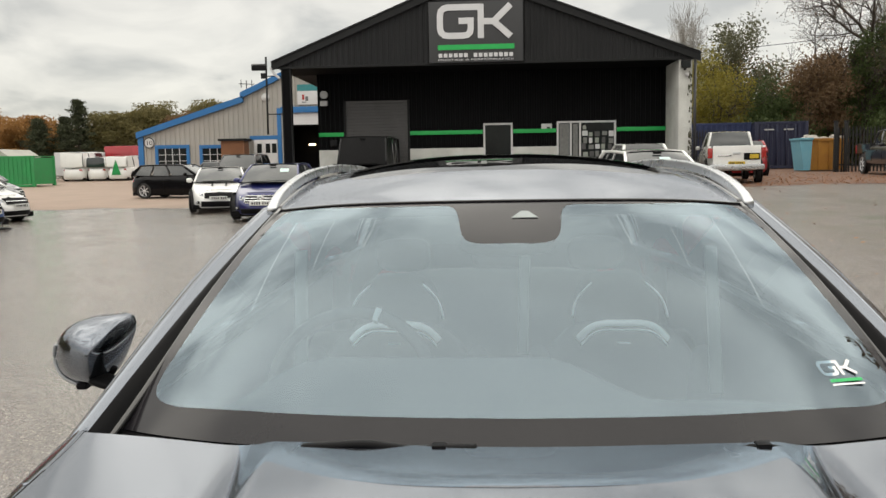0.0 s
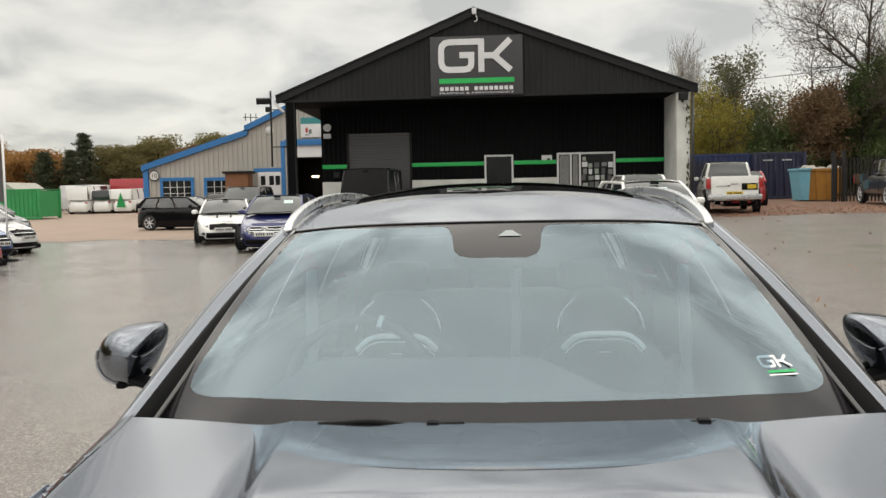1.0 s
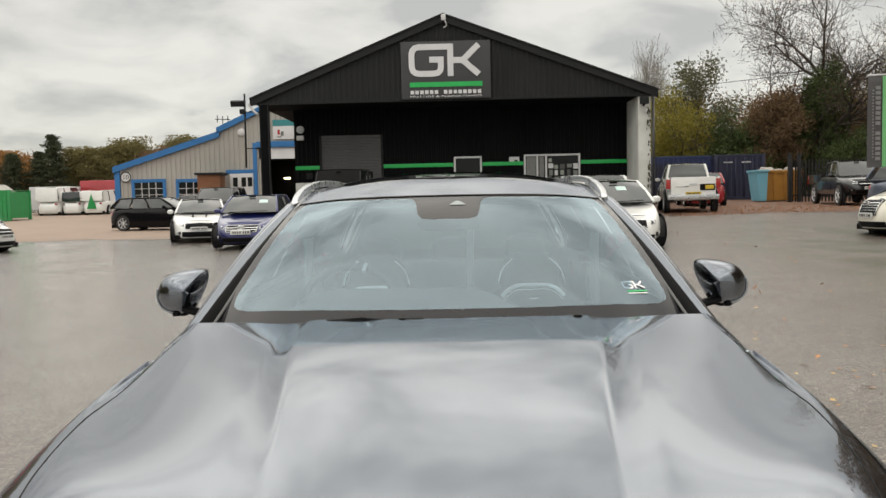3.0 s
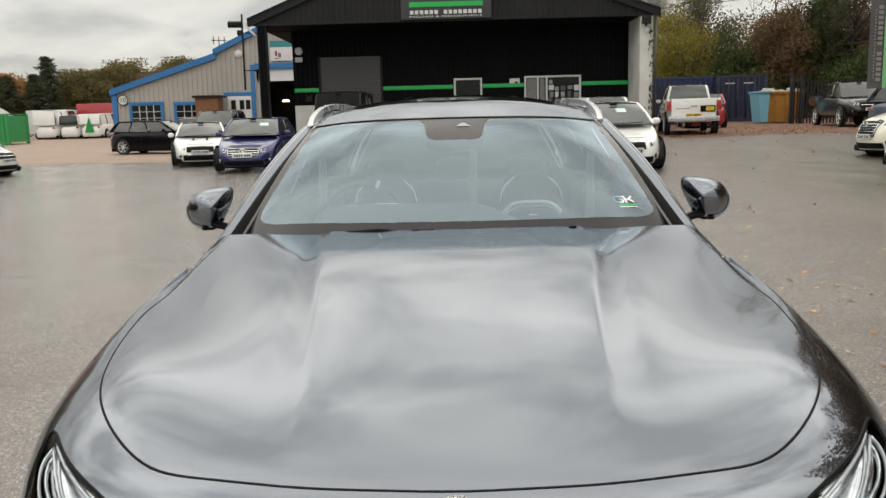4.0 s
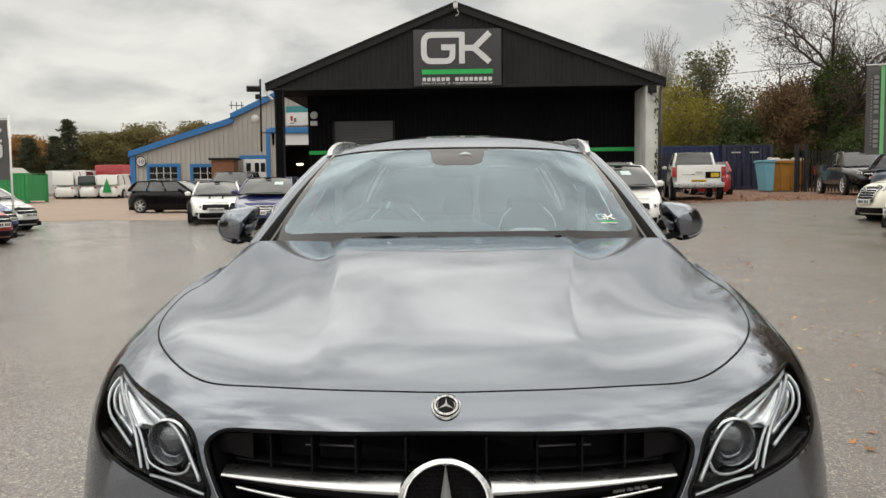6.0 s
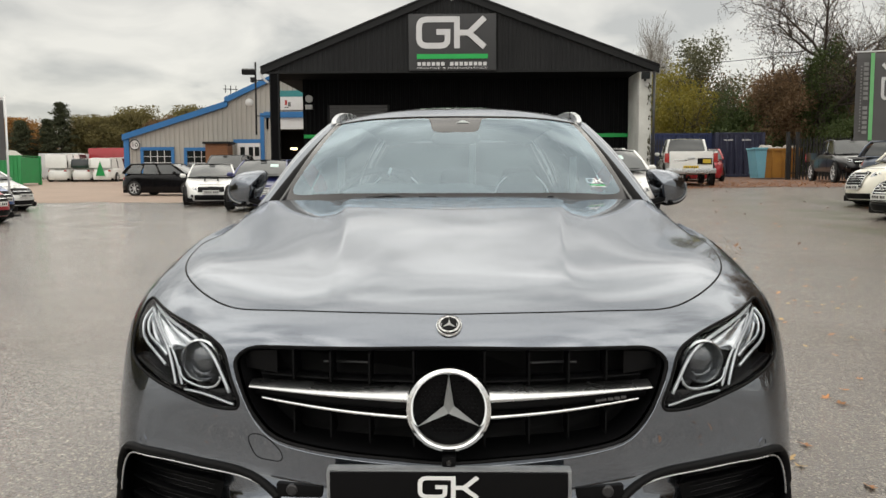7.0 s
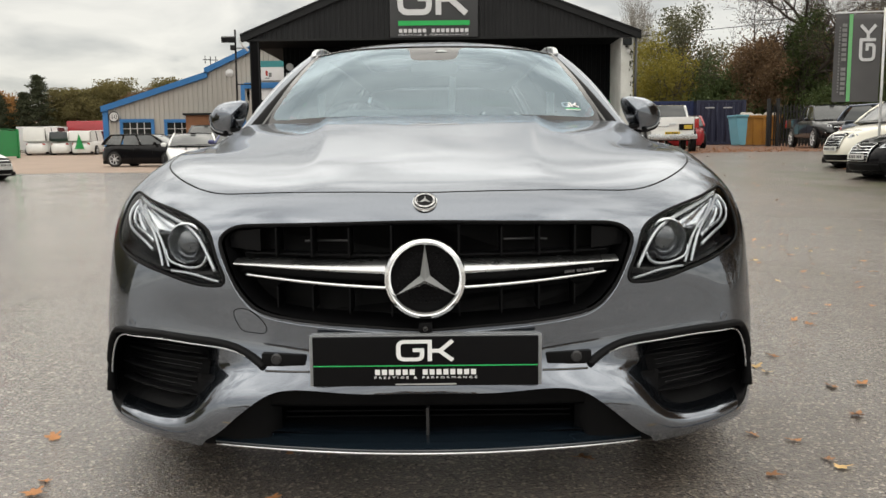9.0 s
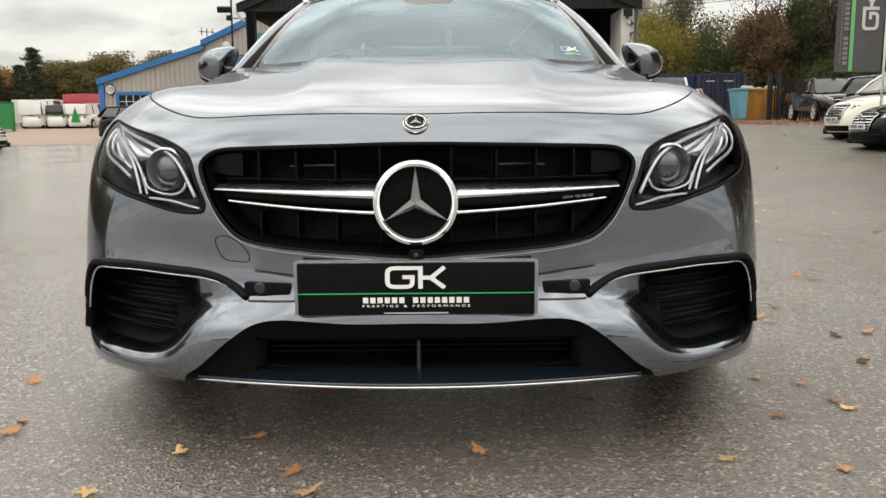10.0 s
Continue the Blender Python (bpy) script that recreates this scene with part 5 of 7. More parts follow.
shed = thing("workshop_building", "black corrugated gabled workshop with green stripe and dealer sign", "building", pose(0, 0, 0))
LEFT, RIGHT, EAVE, APEX_X, APEX = -7.35, 7.15, 5.12, -.39, 7.93
def roofline(x):
    return EAVE + (APEX - EAVE) * (1 - (APEX_X - x) / (APEX_X - LEFT) if x < APEX_X else 1 - (x - APEX_X) / (RIGHT - APEX_X))
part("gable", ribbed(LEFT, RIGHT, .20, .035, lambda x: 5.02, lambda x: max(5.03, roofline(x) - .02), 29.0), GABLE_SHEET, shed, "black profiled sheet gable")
part("gable_back", slab([(LEFT, 5.0), (RIGHT, 5.0), (APEX_X, APEX - .05)], 29.03, 29.10), SHADE_BLACK, shed)
for a, b in (((LEFT - .12, EAVE - .05), (APEX_X, APEX)), ((APEX_X, APEX), (RIGHT + .15, EAVE - .06))):
    part("barge_board", slab([(a[0], a[1] - .16), (b[0], b[1] - .16), (b[0], b[1] + .10), (a[0], a[1] + .10)], 28.86, 28.98), FASCIA, shed)
    part("verge_cap", slab([(a[0], a[1] + .09), (b[0], b[1] + .09), (b[0], b[1] + .15), (a[0], a[1] + .15)], 28.82, 29.25), FASCIA, shed)
    part("roof_slope", slab([(a[0], a[1] + .0), (b[0], b[1] + .0), (b[0], b[1] + .08), (a[0], a[1] + .08)], 29.1, 52), FASCIA, shed, "dark metal roof sheet")
part("ridge_camera", box(APEX_X - .06, APEX_X + .10, 28.70, 28.86, 7.80, 8.02, .02), FRAME_WHITE, shed)
part("ridge_cable", sweep(curve([(APEX_X + .05, 28.80, 7.82), (APEX_X + .12, 28.80, 7.62), (APEX_X + .02, 28.82, 7.55)], 12), .02), FRAME_WHITE, shed)
part("gable_sill", box(LEFT, RIGHT, 28.93, 29.02, 4.96, 5.04, .01), FASCIA, shed)
part("soffit", box(LEFT + .1, RIGHT - .1, 29.05, 31.2, 4.97, 5.05), SHADE_BLACK, shed)
WALL_L, WALL_R, WALL_Y = -6.30, 6.62, 31.0
SHUT, DOOR, WIN = (-5.33, -2.86, 3.96), (-.11, .98, 3.04), (2.61, 4.79, 3.06)
cuts = sorted([SHUT, DOOR, WIN])
x = WALL_L
for k in cuts + [(WALL_R, WALL_R, 0)]:
    part("clad_wall", ribbed(x, k[0], .18, .03, lambda a: 2.15, lambda a: 5.0, WALL_Y), SHADED_SHEET, shed)
    part("plinth_wall", box(x, k[0], WALL_Y - .06, WALL_Y + .2, .3, 2.15, .01), WHITE_WALL, shed, "white painted plinth")
    if k[2]:
        part("clad_wall", ribbed(k[0], k[1], .18, .03, lambda a: k[2] + .02, lambda a: 5.0, WALL_Y), SHADED_SHEET, shed)
    if k[0] > x + .3:
        part("stripe", box(x + .02, k[0] - .02, WALL_Y - .075, WALL_Y - .04, 2.655, 2.80, .004), GREEN_TRIM, shed, "green stripe")
    x = k[1]
part("side_wall", box(WALL_L - .02, WALL_L + .14, WALL_Y + .02, 52, .3, 5.0), SHADED_SHEET, shed)
part("rear_wall", box(WALL_L, WALL_R + .4, 51.8, 52, .3, 6.0), SHADED_SHEET, shed)
part("inner_back", box(WALL_L + .1, WALL_R - .1, WALL_Y + .35, WALL_Y + .4, .4, 4.95), SHADE_BLACK, shed)
# roller shutter of slats in a frame
shutter = part("roller_shutter", box(SHUT[0], SHUT[0] + .08, WALL_Y - .05, WALL_Y + .1, .5, SHUT[2], .01), FASCIA, shed, "grey steel roller shutter")
part("guide", box(SHUT[1] - .08, SHUT[1], WALL_Y - .05, WALL_Y + .1, .5, SHUT[2], .01), FASCIA, shutter)
slat = box(SHUT[0] + .08, SHUT[1] - .08, WALL_Y - .01, WALL_Y + .04, 0, .100, .022)
slat.materials.append(SHUTTER)
z = .5
while z < SHUT[2] - .08:
    part("slat", slat, None, shutter, at=pose(0, 0, z))
    z += .112


def framed(parent, name, x0, x1, z0, z1, y, bars=(), w=.07, label=""):
    f = part(name, box(x0, x1, y - .05, y + .06, z1 - w, z1, .008), FRAME_WHITE, parent, label)
    part("frame_rail", box(x0, x1, y - .05, y + .06, z0, z0 + w, .008), FRAME_WHITE, f)
    for a in (x0, x1 - w):
        part("frame_post", box(a, a + w, y - .05, y + .06, z0 + w, z1 - w, .008), FRAME_WHITE, f)
    for b in bars:
        part("frame_post", box(b - w / 2, b + w / 2, y - .045, y + .05, z0 + w, z1 - w, .006), FRAME_WHITE, f)
    stops = [x0] + list(bars) + [x1]
    for a, b in zip(stops, stops[1:]):
        part("pane", box(a + w * .5, b - w * .5, y, y + .012, z0 + w * .6, z1 - w * .6), WINDOW, f)
    return f


framed(shed, "office_window", DOOR[0], DOOR[1], .9, DOOR[2], WALL_Y, label="white framed window with dark glass")
doors = framed(shed, "patio_door", WIN[0], WIN[1], .65, WIN[2], WALL_Y, (WIN[0] + .52, WIN[0] + .86), label="white framed glazed door and window")
random.seed(17)
POSTERS = (SIGN_WHITE, surface("faded_poster", (.20, .25, .21), (.34, .33, .29), .6, 0, 14, 60), SHUTTER, surface("grey_poster", (.12, .125, .12), (.22, .22, .21), .6, 0, 14, 60))
for i in range(26):
    col, row = i % 5, i // 5
    px, pz = WIN[0] + .95 + col * .235 + random.uniform(-.03, .03), 1.50 + row * .25 + random.uniform(-.03, .03)
    pw, ph = random.uniform(.12, .20), random.uniform(.14, .22)
    if pz + ph < WIN[2] - .08:
        part("poster", box(px, px + pw, WALL_Y - .010 - .001 * (i % 3), WALL_Y - .004, pz, pz + ph), POSTERS[i % 4], doors)
for px, pw in ((.10, .36), (.60, .18)):
    part("blind", box(WIN[0] + px, WIN[0] + px + pw, WALL_Y - .008, WALL_Y - .004, 1.2, WIN[2] - .10), POSTERS[3], doors)
part("wall_plate", box(2.04, 2.43, WALL_Y - .07, WALL_Y - .05, 2.74, 2.98, .005), FRAME_WHITE, shed, "small white wall plate")
part("plate_print", box(2.24, 2.36, WALL_Y - .078, WALL_Y - .07, 2.80, 2.86), FASCIA, shed)
octagon = [(-6.05 + .15 * math.cos(radians(45 * i + 22)), 4.21 + .15 * math.sin(radians(45 * i + 22))) for i in range(8)]
part("alarm_box", slab(octagon, WALL_Y - .14, WALL_Y - .03), FRAME_WHITE, shed)
part("sensor_box", box(-6.20, -5.92, WALL_Y - .14, WALL_Y - .03, 3.80, 3.98, .02), FRAME_WHITE, shed)
part("meter_box", box(-5.86, -5.62, WALL_Y - .12, WALL_Y - .03, 2.30, 2.52, .01), FASCIA, shed)
# posts, white flank wall, floodlight, downpipe
part("steel_post", join([box(-7.16, -7.12, 28.95, 29.15, .3, 5.0), box(-6.86, -6.82, 28.95, 29.15, .3, 5.0), box(-7.12, -6.86, 29.03, 29.07, .3, 5.0)]), FASCIA, shed, "black steel post")
part("post_web", box(-7.13, -6.85, 28.96, 29.02, .3, 5.0), SHADE_BLACK, shed)
flank_wall = part("flank_wall", box(6.60, 7.06, 29.0, 52, .3, 5.0, .03), WHITE_WALL, shed, "white rendered flank wall with dark stains")
part("coping", box(6.56, 7.10, 28.97, 52, 4.98, 5.06, .02), FASCIA, flank_wall)
part("downpipe", sweep([(7.13, 28.92, 5.05), (7.13, 28.92, .5)], .05, None, 10), TRIM_GREY, shed)
flood = part("floodlight", box(6.64, 6.94, 28.72, 28.90, 4.66, 4.92, .02), FASCIA, shed, "black floodlight")
part("flood_glass", box(6.67, 6.91, 28.71, 28.72, 4.69, 4.86), WINDOW, flood)
part("flood_bracket", box(6.76, 6.82, 28.86, 29.0, 4.60, 4.80, .005), FASCIA, flood)
part("dome_camera", moved(lathe([(.07, .06), (.07, 0), (.05, -.05), (0, -.07)], 16, "z"), Matrix.Translation((6.86, 28.90, 4.45))), FRAME_WHITE, shed)
random.seed(5)
stain = surface("dark_moss_stain", (.05, .055, .03), (.09, .08, .05), .95, 0, 6, 30, .4, 40)
for i in range(60):
    z = random.uniform(1.2, 4.6)
    w, h = random.uniform(.008, .032), random.uniform(.015, .075)
    x = 6.98 + random.gauss(0, .05)
    part("moss_tuft", moved(grid(superball(w, .02, h, 2, 10, 6), True), Matrix.Translation((x, 28.985, z))), stain, flank_wall)
# sign board
sign = part("dealer_sign", box(-1.94, 1.29, 28.84, 28.92, 5.03, 7.08, .01), SIGN_GREY, shed, "dark grey dealer sign with white mark and green bar")
sign_m = Matrix.Translation((-.345, 28.838, 5.75))
for i, k in enumerate(gk_strokes(2.60, 1)[0]):
    part("logo_stroke", moved(flat_stroke(k, .105, .02 + .005 * i), sign_m), SIGN_WHITE, sign)
part("logo_bar", box(-1.63, .99, 28.815, 28.838, 5.45, 5.62), GREEN_TRIM, sign)
name_bars(sign, Matrix.Translation((-.33, 28.838, 5.20)), 2.60, .13, (6, 8), SIGN_WHITE, .02)
lettering(sign, "PRESTIGE & PERFORMANCE", Matrix.Translation((-.33, 28.83, 5.085)), 2.60, .062, SIGN_WHITE)
# lamp mast beside the post
mast = part("lamp_mast", sweep([(-7.68, 28.9, 2.70), (-7.66, 28.9, 5.38)], .035, None, 8), FASCIA, shed, "thin black lamp mast with floodlights")
for z, x1 in ((3.40, -7.16), (4.72, -7.16)):
    part("mast_bracket", sweep([(-7.67, 28.9, z), (x1, 28.98, z)], .02, None, 6), FASCIA, mast)
part("mast_lamp", moved(box(-.26, .26, -.10, .10, -.10, .10, .02), Matrix.Translation((-7.88, 28.8, 5.02)) @ pose(0, 0, 0, 20, 0, 8)), FASCIA, mast)
part("mast_lamp", moved(box(-.10, .10, -.08, .08, -.09, .09, .02), Matrix.Translation((-7.72, 28.8, 4.72))), FASCIA, mast)
part("gutter", sweep(curve([(-7.5, 28.9, 5.05), (-7.42, 28.9, 4.85), (-7.2, 28.95, 4.62)], 12), .045, None, 8), FRAME_WHITE, shed)

# ---- grey and blue warehouse behind ----
GREY_SHEET = surface("pale_grey_profiled_sheet", (.37, .355, .325), (.31, .295, .27), .55, .1, .5, 20, .05, 30)
BLUE_TRIM = surface("blue_trim", (.018, .125, .32), (.022, .14, .36), .45, .1, 1.5, 30)
WOOD = surface("brown_timber", (.20, .085, .035), (.15, .065, .03), .7, 0, 2.5, 30, .2, 60)
ware = thing("warehouse", "pale grey clad warehouse with blue trim and barred windows", "building")
WY = 52.0
def ware_top(x):
    if x < -15.33:
        return 3.80 + (x + 22.1) * .305
    return 6.18 + (x + 15.33) * .46
part("clad_front", ribbed(-22.1, -12.3, .32, .05, lambda x: .5, lambda x: ware_top(x), WY), GREY_SHEET, ware)
part("clad_front", ribbed(-12.3, -6, .32, .05, lambda x: 5.3, lambda x: ware_top(x), WY), GREY_SHEET, ware)
part("core_wall", slab([(-22.0, .4), (-12.5, .4), (-12.5, 7.3), (-15.4, 5.7), (-22.0, 3.6)], WY + .02, WY + .2), GREY_SHEET, ware)
for a, b in (((-22.35, 3.62), (-15.33, 5.78)), ((-15.5, 6.0), (-6, 10.3))):
    part("blue_verge", slab([(a[0], a[1] - .05), (b[0], b[1] - .05), (b[0], b[1] + .33), (a[0], a[1] + .33)], WY - .25, WY - .02), BLUE_TRIM, ware)
    part("roof_slope", slab([(a[0], a[1] + .25), (b[0], b[1] + .25), (b[0], b[1] + .38), (a[0], a[1] + .38)], WY, WY + 22), FASCIA, ware)
part("corner_trim", box(-22.3, -21.95, WY - .12, WY + .1, .4, 3.7, .02), BLUE_TRIM, ware)
part("side_wall", box(-22.1, -21.95, WY + .1, WY + 22, .4, 3.7), GREY_SHEET, ware)
def ware_window(x0, x1, z0, z1):
    w = part("barred_window", join([box(x0, x1, WY - .14, WY - .02, z1 - .22, z1, .01), box(x0, x0 + .2, WY - .14, WY - .02, z0, z1 - .22, .01), box(x1 - .2, x1, WY - .14, WY - .02, z0, z1 - .22, .01)]), BLUE_TRIM, ware, "blue framed window with grey bars")
    part("pane", box(x0 + .2, x1 - .2, WY - .07, WY - .06, z0, z1 - .22), WINDOW, w)
    for i in range(1, 4):
        x = x0 + .2 + (x1 - x0 - .4) * i / 4
        part("bar", box(x - .02, x + .02, WY - .10, WY - .075, z0, z1 - .22), FRAME_WHITE, w)
    for i in range(1, 4):
        z = z0 + (z1 - .22 - z0) * i / 4
        part("bar", box(x0 + .2, x1 - .2, WY - .10, WY - .085, z - .015, z + .015), FRAME_WHITE, w)
ware_window(-21.2, -18.95, 1.3, 3.12)
ware_window(-18.3, -16.0, 1.3, 3.08)
round_sign = part("round_sign", moved(lathe([(0, -.03), (.34, -.03), (.36, 0), (.36, .04)], 32), Matrix.Translation((-21.55, WY - .10, 3.28))), FRAME_WHITE, ware, "round white speed sign")
part("sign_ring", moved(lathe([(.36, -.035), (.36, -.05), (.29, -.05), (.29, -.035)], 32), Matrix.Translation((-21.55, WY - .10, 3.28))), TRIM_GREY, round_sign)
lettering(round_sign, "10", Matrix.Translation((-21.55, WY - .14, 3.14)), .34, .28, FASCIA, "number")
part("wall_lamp", moved(lathe([(0, -.1), (.2, -.06), (.26, 0), (.2, .05)], 16), Matrix.Translation((-13.9, WY - .08, 6.0))), FRAME_WHITE, ware)
part("blue_post", box(-13.2, -12.95, WY - .15, WY - .02, .5, 5.3, .01), BLUE_TRIM, ware)
part("blue_beam", box(-12.95, -6, WY - .15, WY - .02, 5.0, 5.38, .01), BLUE_TRIM, ware)
part("blue_rail", box(-15.0, -13.2, WY - .12, WY - .02, 3.35, 3.6, .01), BLUE_TRIM, ware)
part("loading_shutter", box(-12.95, -6.2, WY + .0, WY + .06, 4.25, 5.0), SIGN_WHITE, ware)
# near-black panels give the bay its inner shade
part("loading_bay", box(-12.95, -6.2, WY + 3, WY + 3.1, .5, 4.3), SHADE_BLACK, ware, "dark open loading bay")
part("bay_side", box(-12.98, -12.90, WY + .1, WY + 3, .5, 5.0), WOOD, ware)
part("bay_roof", box(-12.95, -6.2, WY + .1, WY + 3, 4.3, 4.4), SHADE_BLACK, ware)
part("bay_lamp", box(-11.75, -11.35, WY + 2.4, WY + 2.6, 3.0, 3.12, .02), glow("warm_bay_lamp", (1.0, .78, .45), 6.0), ware, "small warm lamp")
ad = part("banner", box(-11.85, -9.0, WY - .12, WY - .08, 5.50, 6.75, .01), SIGN_WHITE, ware, "white advertising banner with a teal band")
part("banner_band", box(-11.85, -9.0, WY - .13, WY - .12, 6.35, 6.75), surface("teal_print", (.03, .22, .24), None, .5), ad)
for x0, x1, z0, z1, ink in ((-11.55, -11.40, 5.80, 6.12, RED_LENS), (-11.34, -11.16, 5.72, 6.00, TRIM_SATIN), (-11.58, -11.30, 5.62, 5.68, TRIM_SATIN)):
    part("banner_print", box(x0, x1, WY - .13, WY - .12, z0, z1), ink, ad)
lob = part("white_door", box(-14.75, -13.25, WY - .12, WY - .02, 1.3, 3.35, .02), FRAME_WHITE, ware)
for x0 in (-14.55, -14.0, -13.6):
    part("pane", box(x0, x0 + .3, WY - .13, WY - .12, 2.5, 3.1), WINDOW, lob)
hut = thing("timber_hut", "small brown timber hut with a flat roof", "hut", pose(-15.7, 51.0, float(lift(-15.7, 51))))
for i in range(22):
    part("plank", box(-.72, .72, -.55, .55, .12 * i, .12 * i + .115, .006), WOOD, hut)
part("hut_roof", box(-.86, .86, -.7, .7, 2.64, 2.78, .01), FASCIA, hut)
part("roof_aerial", join([sweep([(-15.4, 53, 6.3), (-15.4, 53, 7.2)], .03), sweep([(-15.9, 53, 7.0), (-14.9, 53, 6.95)], .025), sweep([(-15.75, 53, 6.75), (-15.75, 53, 7.25)], .025), sweep([(-15.05, 53, 6.75), (-15.05, 53, 7.2)], .025)]), FASCIA, ware)
# ---- parked vehicles ----
CAR_GLASS = surface("car_window", (.020, .024, .025), (.030, .035, .036), .06, 0, 3, 30, spec=.5, coat=.5, coat_ior=1.6)
WHITE_PAINT = car_paint("white_paint", (.80, .80, .78), 0, .4)
CREAM_PAINT = car_paint("warm_white_paint", (.82, .79, .68), 0, .4)
BLUE_PAINT = car_paint("deep_blue_paint", (.010, .014, .105), .4, .3)
MID_BLUE = car_paint("mid_blue_paint", (.02, .075, .26), .3, .3)
BLACK_PAINT = surface("black_paint", (.005, .005, .006), None, .2, 0, 3, 200, coat=.4, coat_ior=1.3, spec=.12)
RED_PAINT = car_paint("red_paint", (.36, .012, .02), .1, .35)
SILVER_PAINT = car_paint("silver_grey_paint", (.20, .21, .22), .7, .35)
SLATE_PAINT = car_paint("slate_blue_grey_paint", (.10, .12, .16), .6, .35)
DARK_PAINT = car_paint("dark_grey_paint", (.018, .0185, .020), .5, .35, 1.4)
LAMP_CLEAR = surface("clear_lamp_cover", (.30, .32, .34), (.20, .215, .23), .08, .6, 30, 90, coat=1.0)
STICKER = surface("pale_price_sticker", (.66, .72, .70), (.42, .62, .58), .6, 0, 9, 40)
PLATE_WHITE = surface("number_plate_white", (.62, .62, .60), (.55, .55, .53), .4, 0, 6, 60)
PLATE_YELLOW = surface("number_plate_yellow", (.60, .42, .03), (.52, .36, .03), .4, 0, 6, 60)


def vehicle(name, label, m, paint, L, W, H, style="saloon", nose=.72, cowl=.96, belt=.95, tail=None, wheel=.325, grille="wide", stripes=False, clear=.15, bars=1, solid_back=False, plates=True, category="car", group="", sticker=None):
    """A parked vehicle, front towards -y of its own frame, wheels on z = 0."""
    v = thing(name, label, category, m, group)
    tail = tail or belt + .02
    h, n = L / 2, 5.0
    nf = 5.0 if style in ("van", "pickup") else 3.7
    ws0, ws1, rr0, rr1 = {"saloon": (.235, .40, .83, .70), "coupe": (.25, .43, .84, .66), "hatch": (.225, .40, .955, .86), "suv": (.23, .37, .97, .90), "van": (.13, .24, .985, .975), "pickup": (.25, .37, .63, .60)}[style]
    yw0, yw1, yr0, yr1 = (-h + L * k for k in (ws0, ws1, rr0, rr1))

    def ztop(y):
        ks = [(-h, nose - .08), (-h + .12, nose), (-h + .35, nose + .05), (yw0, cowl), ((yw0 + yr0) / 2, belt), (yr0, tail - .01), (h - .1, tail - .03), (h, tail - .1)]
        return np.interp(y, [k[0] for k in ks], [k[1] for k in ks])

    N = 88
    a = -np.pi / 2 + (np.arange(N) + .5) * 2 * np.pi / N
    c, s = np.cos(a), np.sin(a)
    bow_n = np.where(s < 0, nf, n)
    px, py = W / 2 * np.sign(c) * np.abs(c) ** (2 / bow_n), h * np.sign(s) * np.abs(s) ** (2 / bow_n)
    px = px * (1 - .11 * np.abs(py / h) ** 5)
    LEVEL, TUCK, PULL = (0, .06, .30, .58, .76, .88, .95, 1.0), (.95, .985, 1.0, 1.0, .985, .955, .92, .86), (.965, .985, 1.0, .994, .978, .958, .935, .90)
    rings = [np.stack([px * k, py * (1 - (1 - e) * (1 + .6 * (py < 0))), clear + (ztop(py) - clear) * f], 1) for f, k, e in zip(LEVEL, TUCK, PULL)]
    top = rings[-1]
    cap = []
    for i in range(N // 2):
        r, l = top[i], top[N - 1 - i]
        t = np.linspace(0, 1, 11)[:, None]
        row = r * (1 - t) + l * t
        row[:, 2] += .035 * (1 - (2 * t[:, 0] - 1) ** 2)
        cap.append(row)
    body = part("body", join([grid(np.array(rings), True), grid(np.array(cap), flip=False)]), paint, v)

    # cabin
    wb, wr = W / 2 * .86, W / 2 * (.70 if style != "van" else .80)
    zb, zr = belt - .01, H - .05
    t = np.linspace(-1, 1, 13)
    def cross(y, z, w, bow, crown):
        return np.stack([t * w, y - bow * (1 - t**2), z + crown * (1 - t**2)], 1)
    f0, f1 = cross(yw0, cowl + .0, wb, .16, .0), cross(yw1, zr, wr, .07, .03)
    bow = -.02 if style == "pickup" else -.08
    b1, b0 = cross(yr1, zr - .01, wr, bow * .6, .03), cross(yr0, tail, wb * .97, bow, .0)
    mid = lambda p, q, k, o: p * (1 - k) + q * k + np.array(o)
    front_glass = part("windscreen", grid(np.array([f0, mid(f0, f1, .5, (0, -.03, .03)), f1])), CAR_GLASS, v)
    edge = np.concatenate([f0, mid(f0[-1:], f1[-1:], .5, (0, -.03, .03)), f1[::-1], mid(f0[:1], f1[:1], .5, (0, -.03, .03))]) + (0, -.004, .004)
    part("screen_seal", sweep(edge, .014, .010, 6, True), SATIN_BLACK, front_glass)
    part("wiper", sweep(curve([f0[2] + (0, -.02, .02), f0[6] + (0, -.01, .035), f0[10] + (0, -.01, .05)], 10), .010, None, 6), SATIN_BLACK, front_glass)
    part("inner_mirror", moved(box(-.09, .09, -.01, .01, -.025, .025, .008), Matrix.Translation(mid(f0[6], f1[6], .86, (0, -.04, .035)))), SATIN_BLACK, front_glass)
    if sticker:
        q = [mid(mid(f0[a], f0[b], e, (0, 0, 0)), mid(f1[a], f1[b], e, (0, 0, 0)), k, (0, -.034, .034)) for a, b, e, k in ((sticker, sticker + 2, 0, .50), (sticker, sticker + 2, 1, .50), (sticker, sticker + 2, 1, .68), (sticker, sticker + 2, 0, .68))]
        part("price_sticker", mesh("sticker", q, [(0, 1, 2, 3)], False), STICKER, front_glass, "pale price sticker")
    part("rear_window", grid(np.array([b0, mid(b0, b1, .5, (0, .03, .03)), b1]), flip=True), paint if solid_back else CAR_GLASS, v)
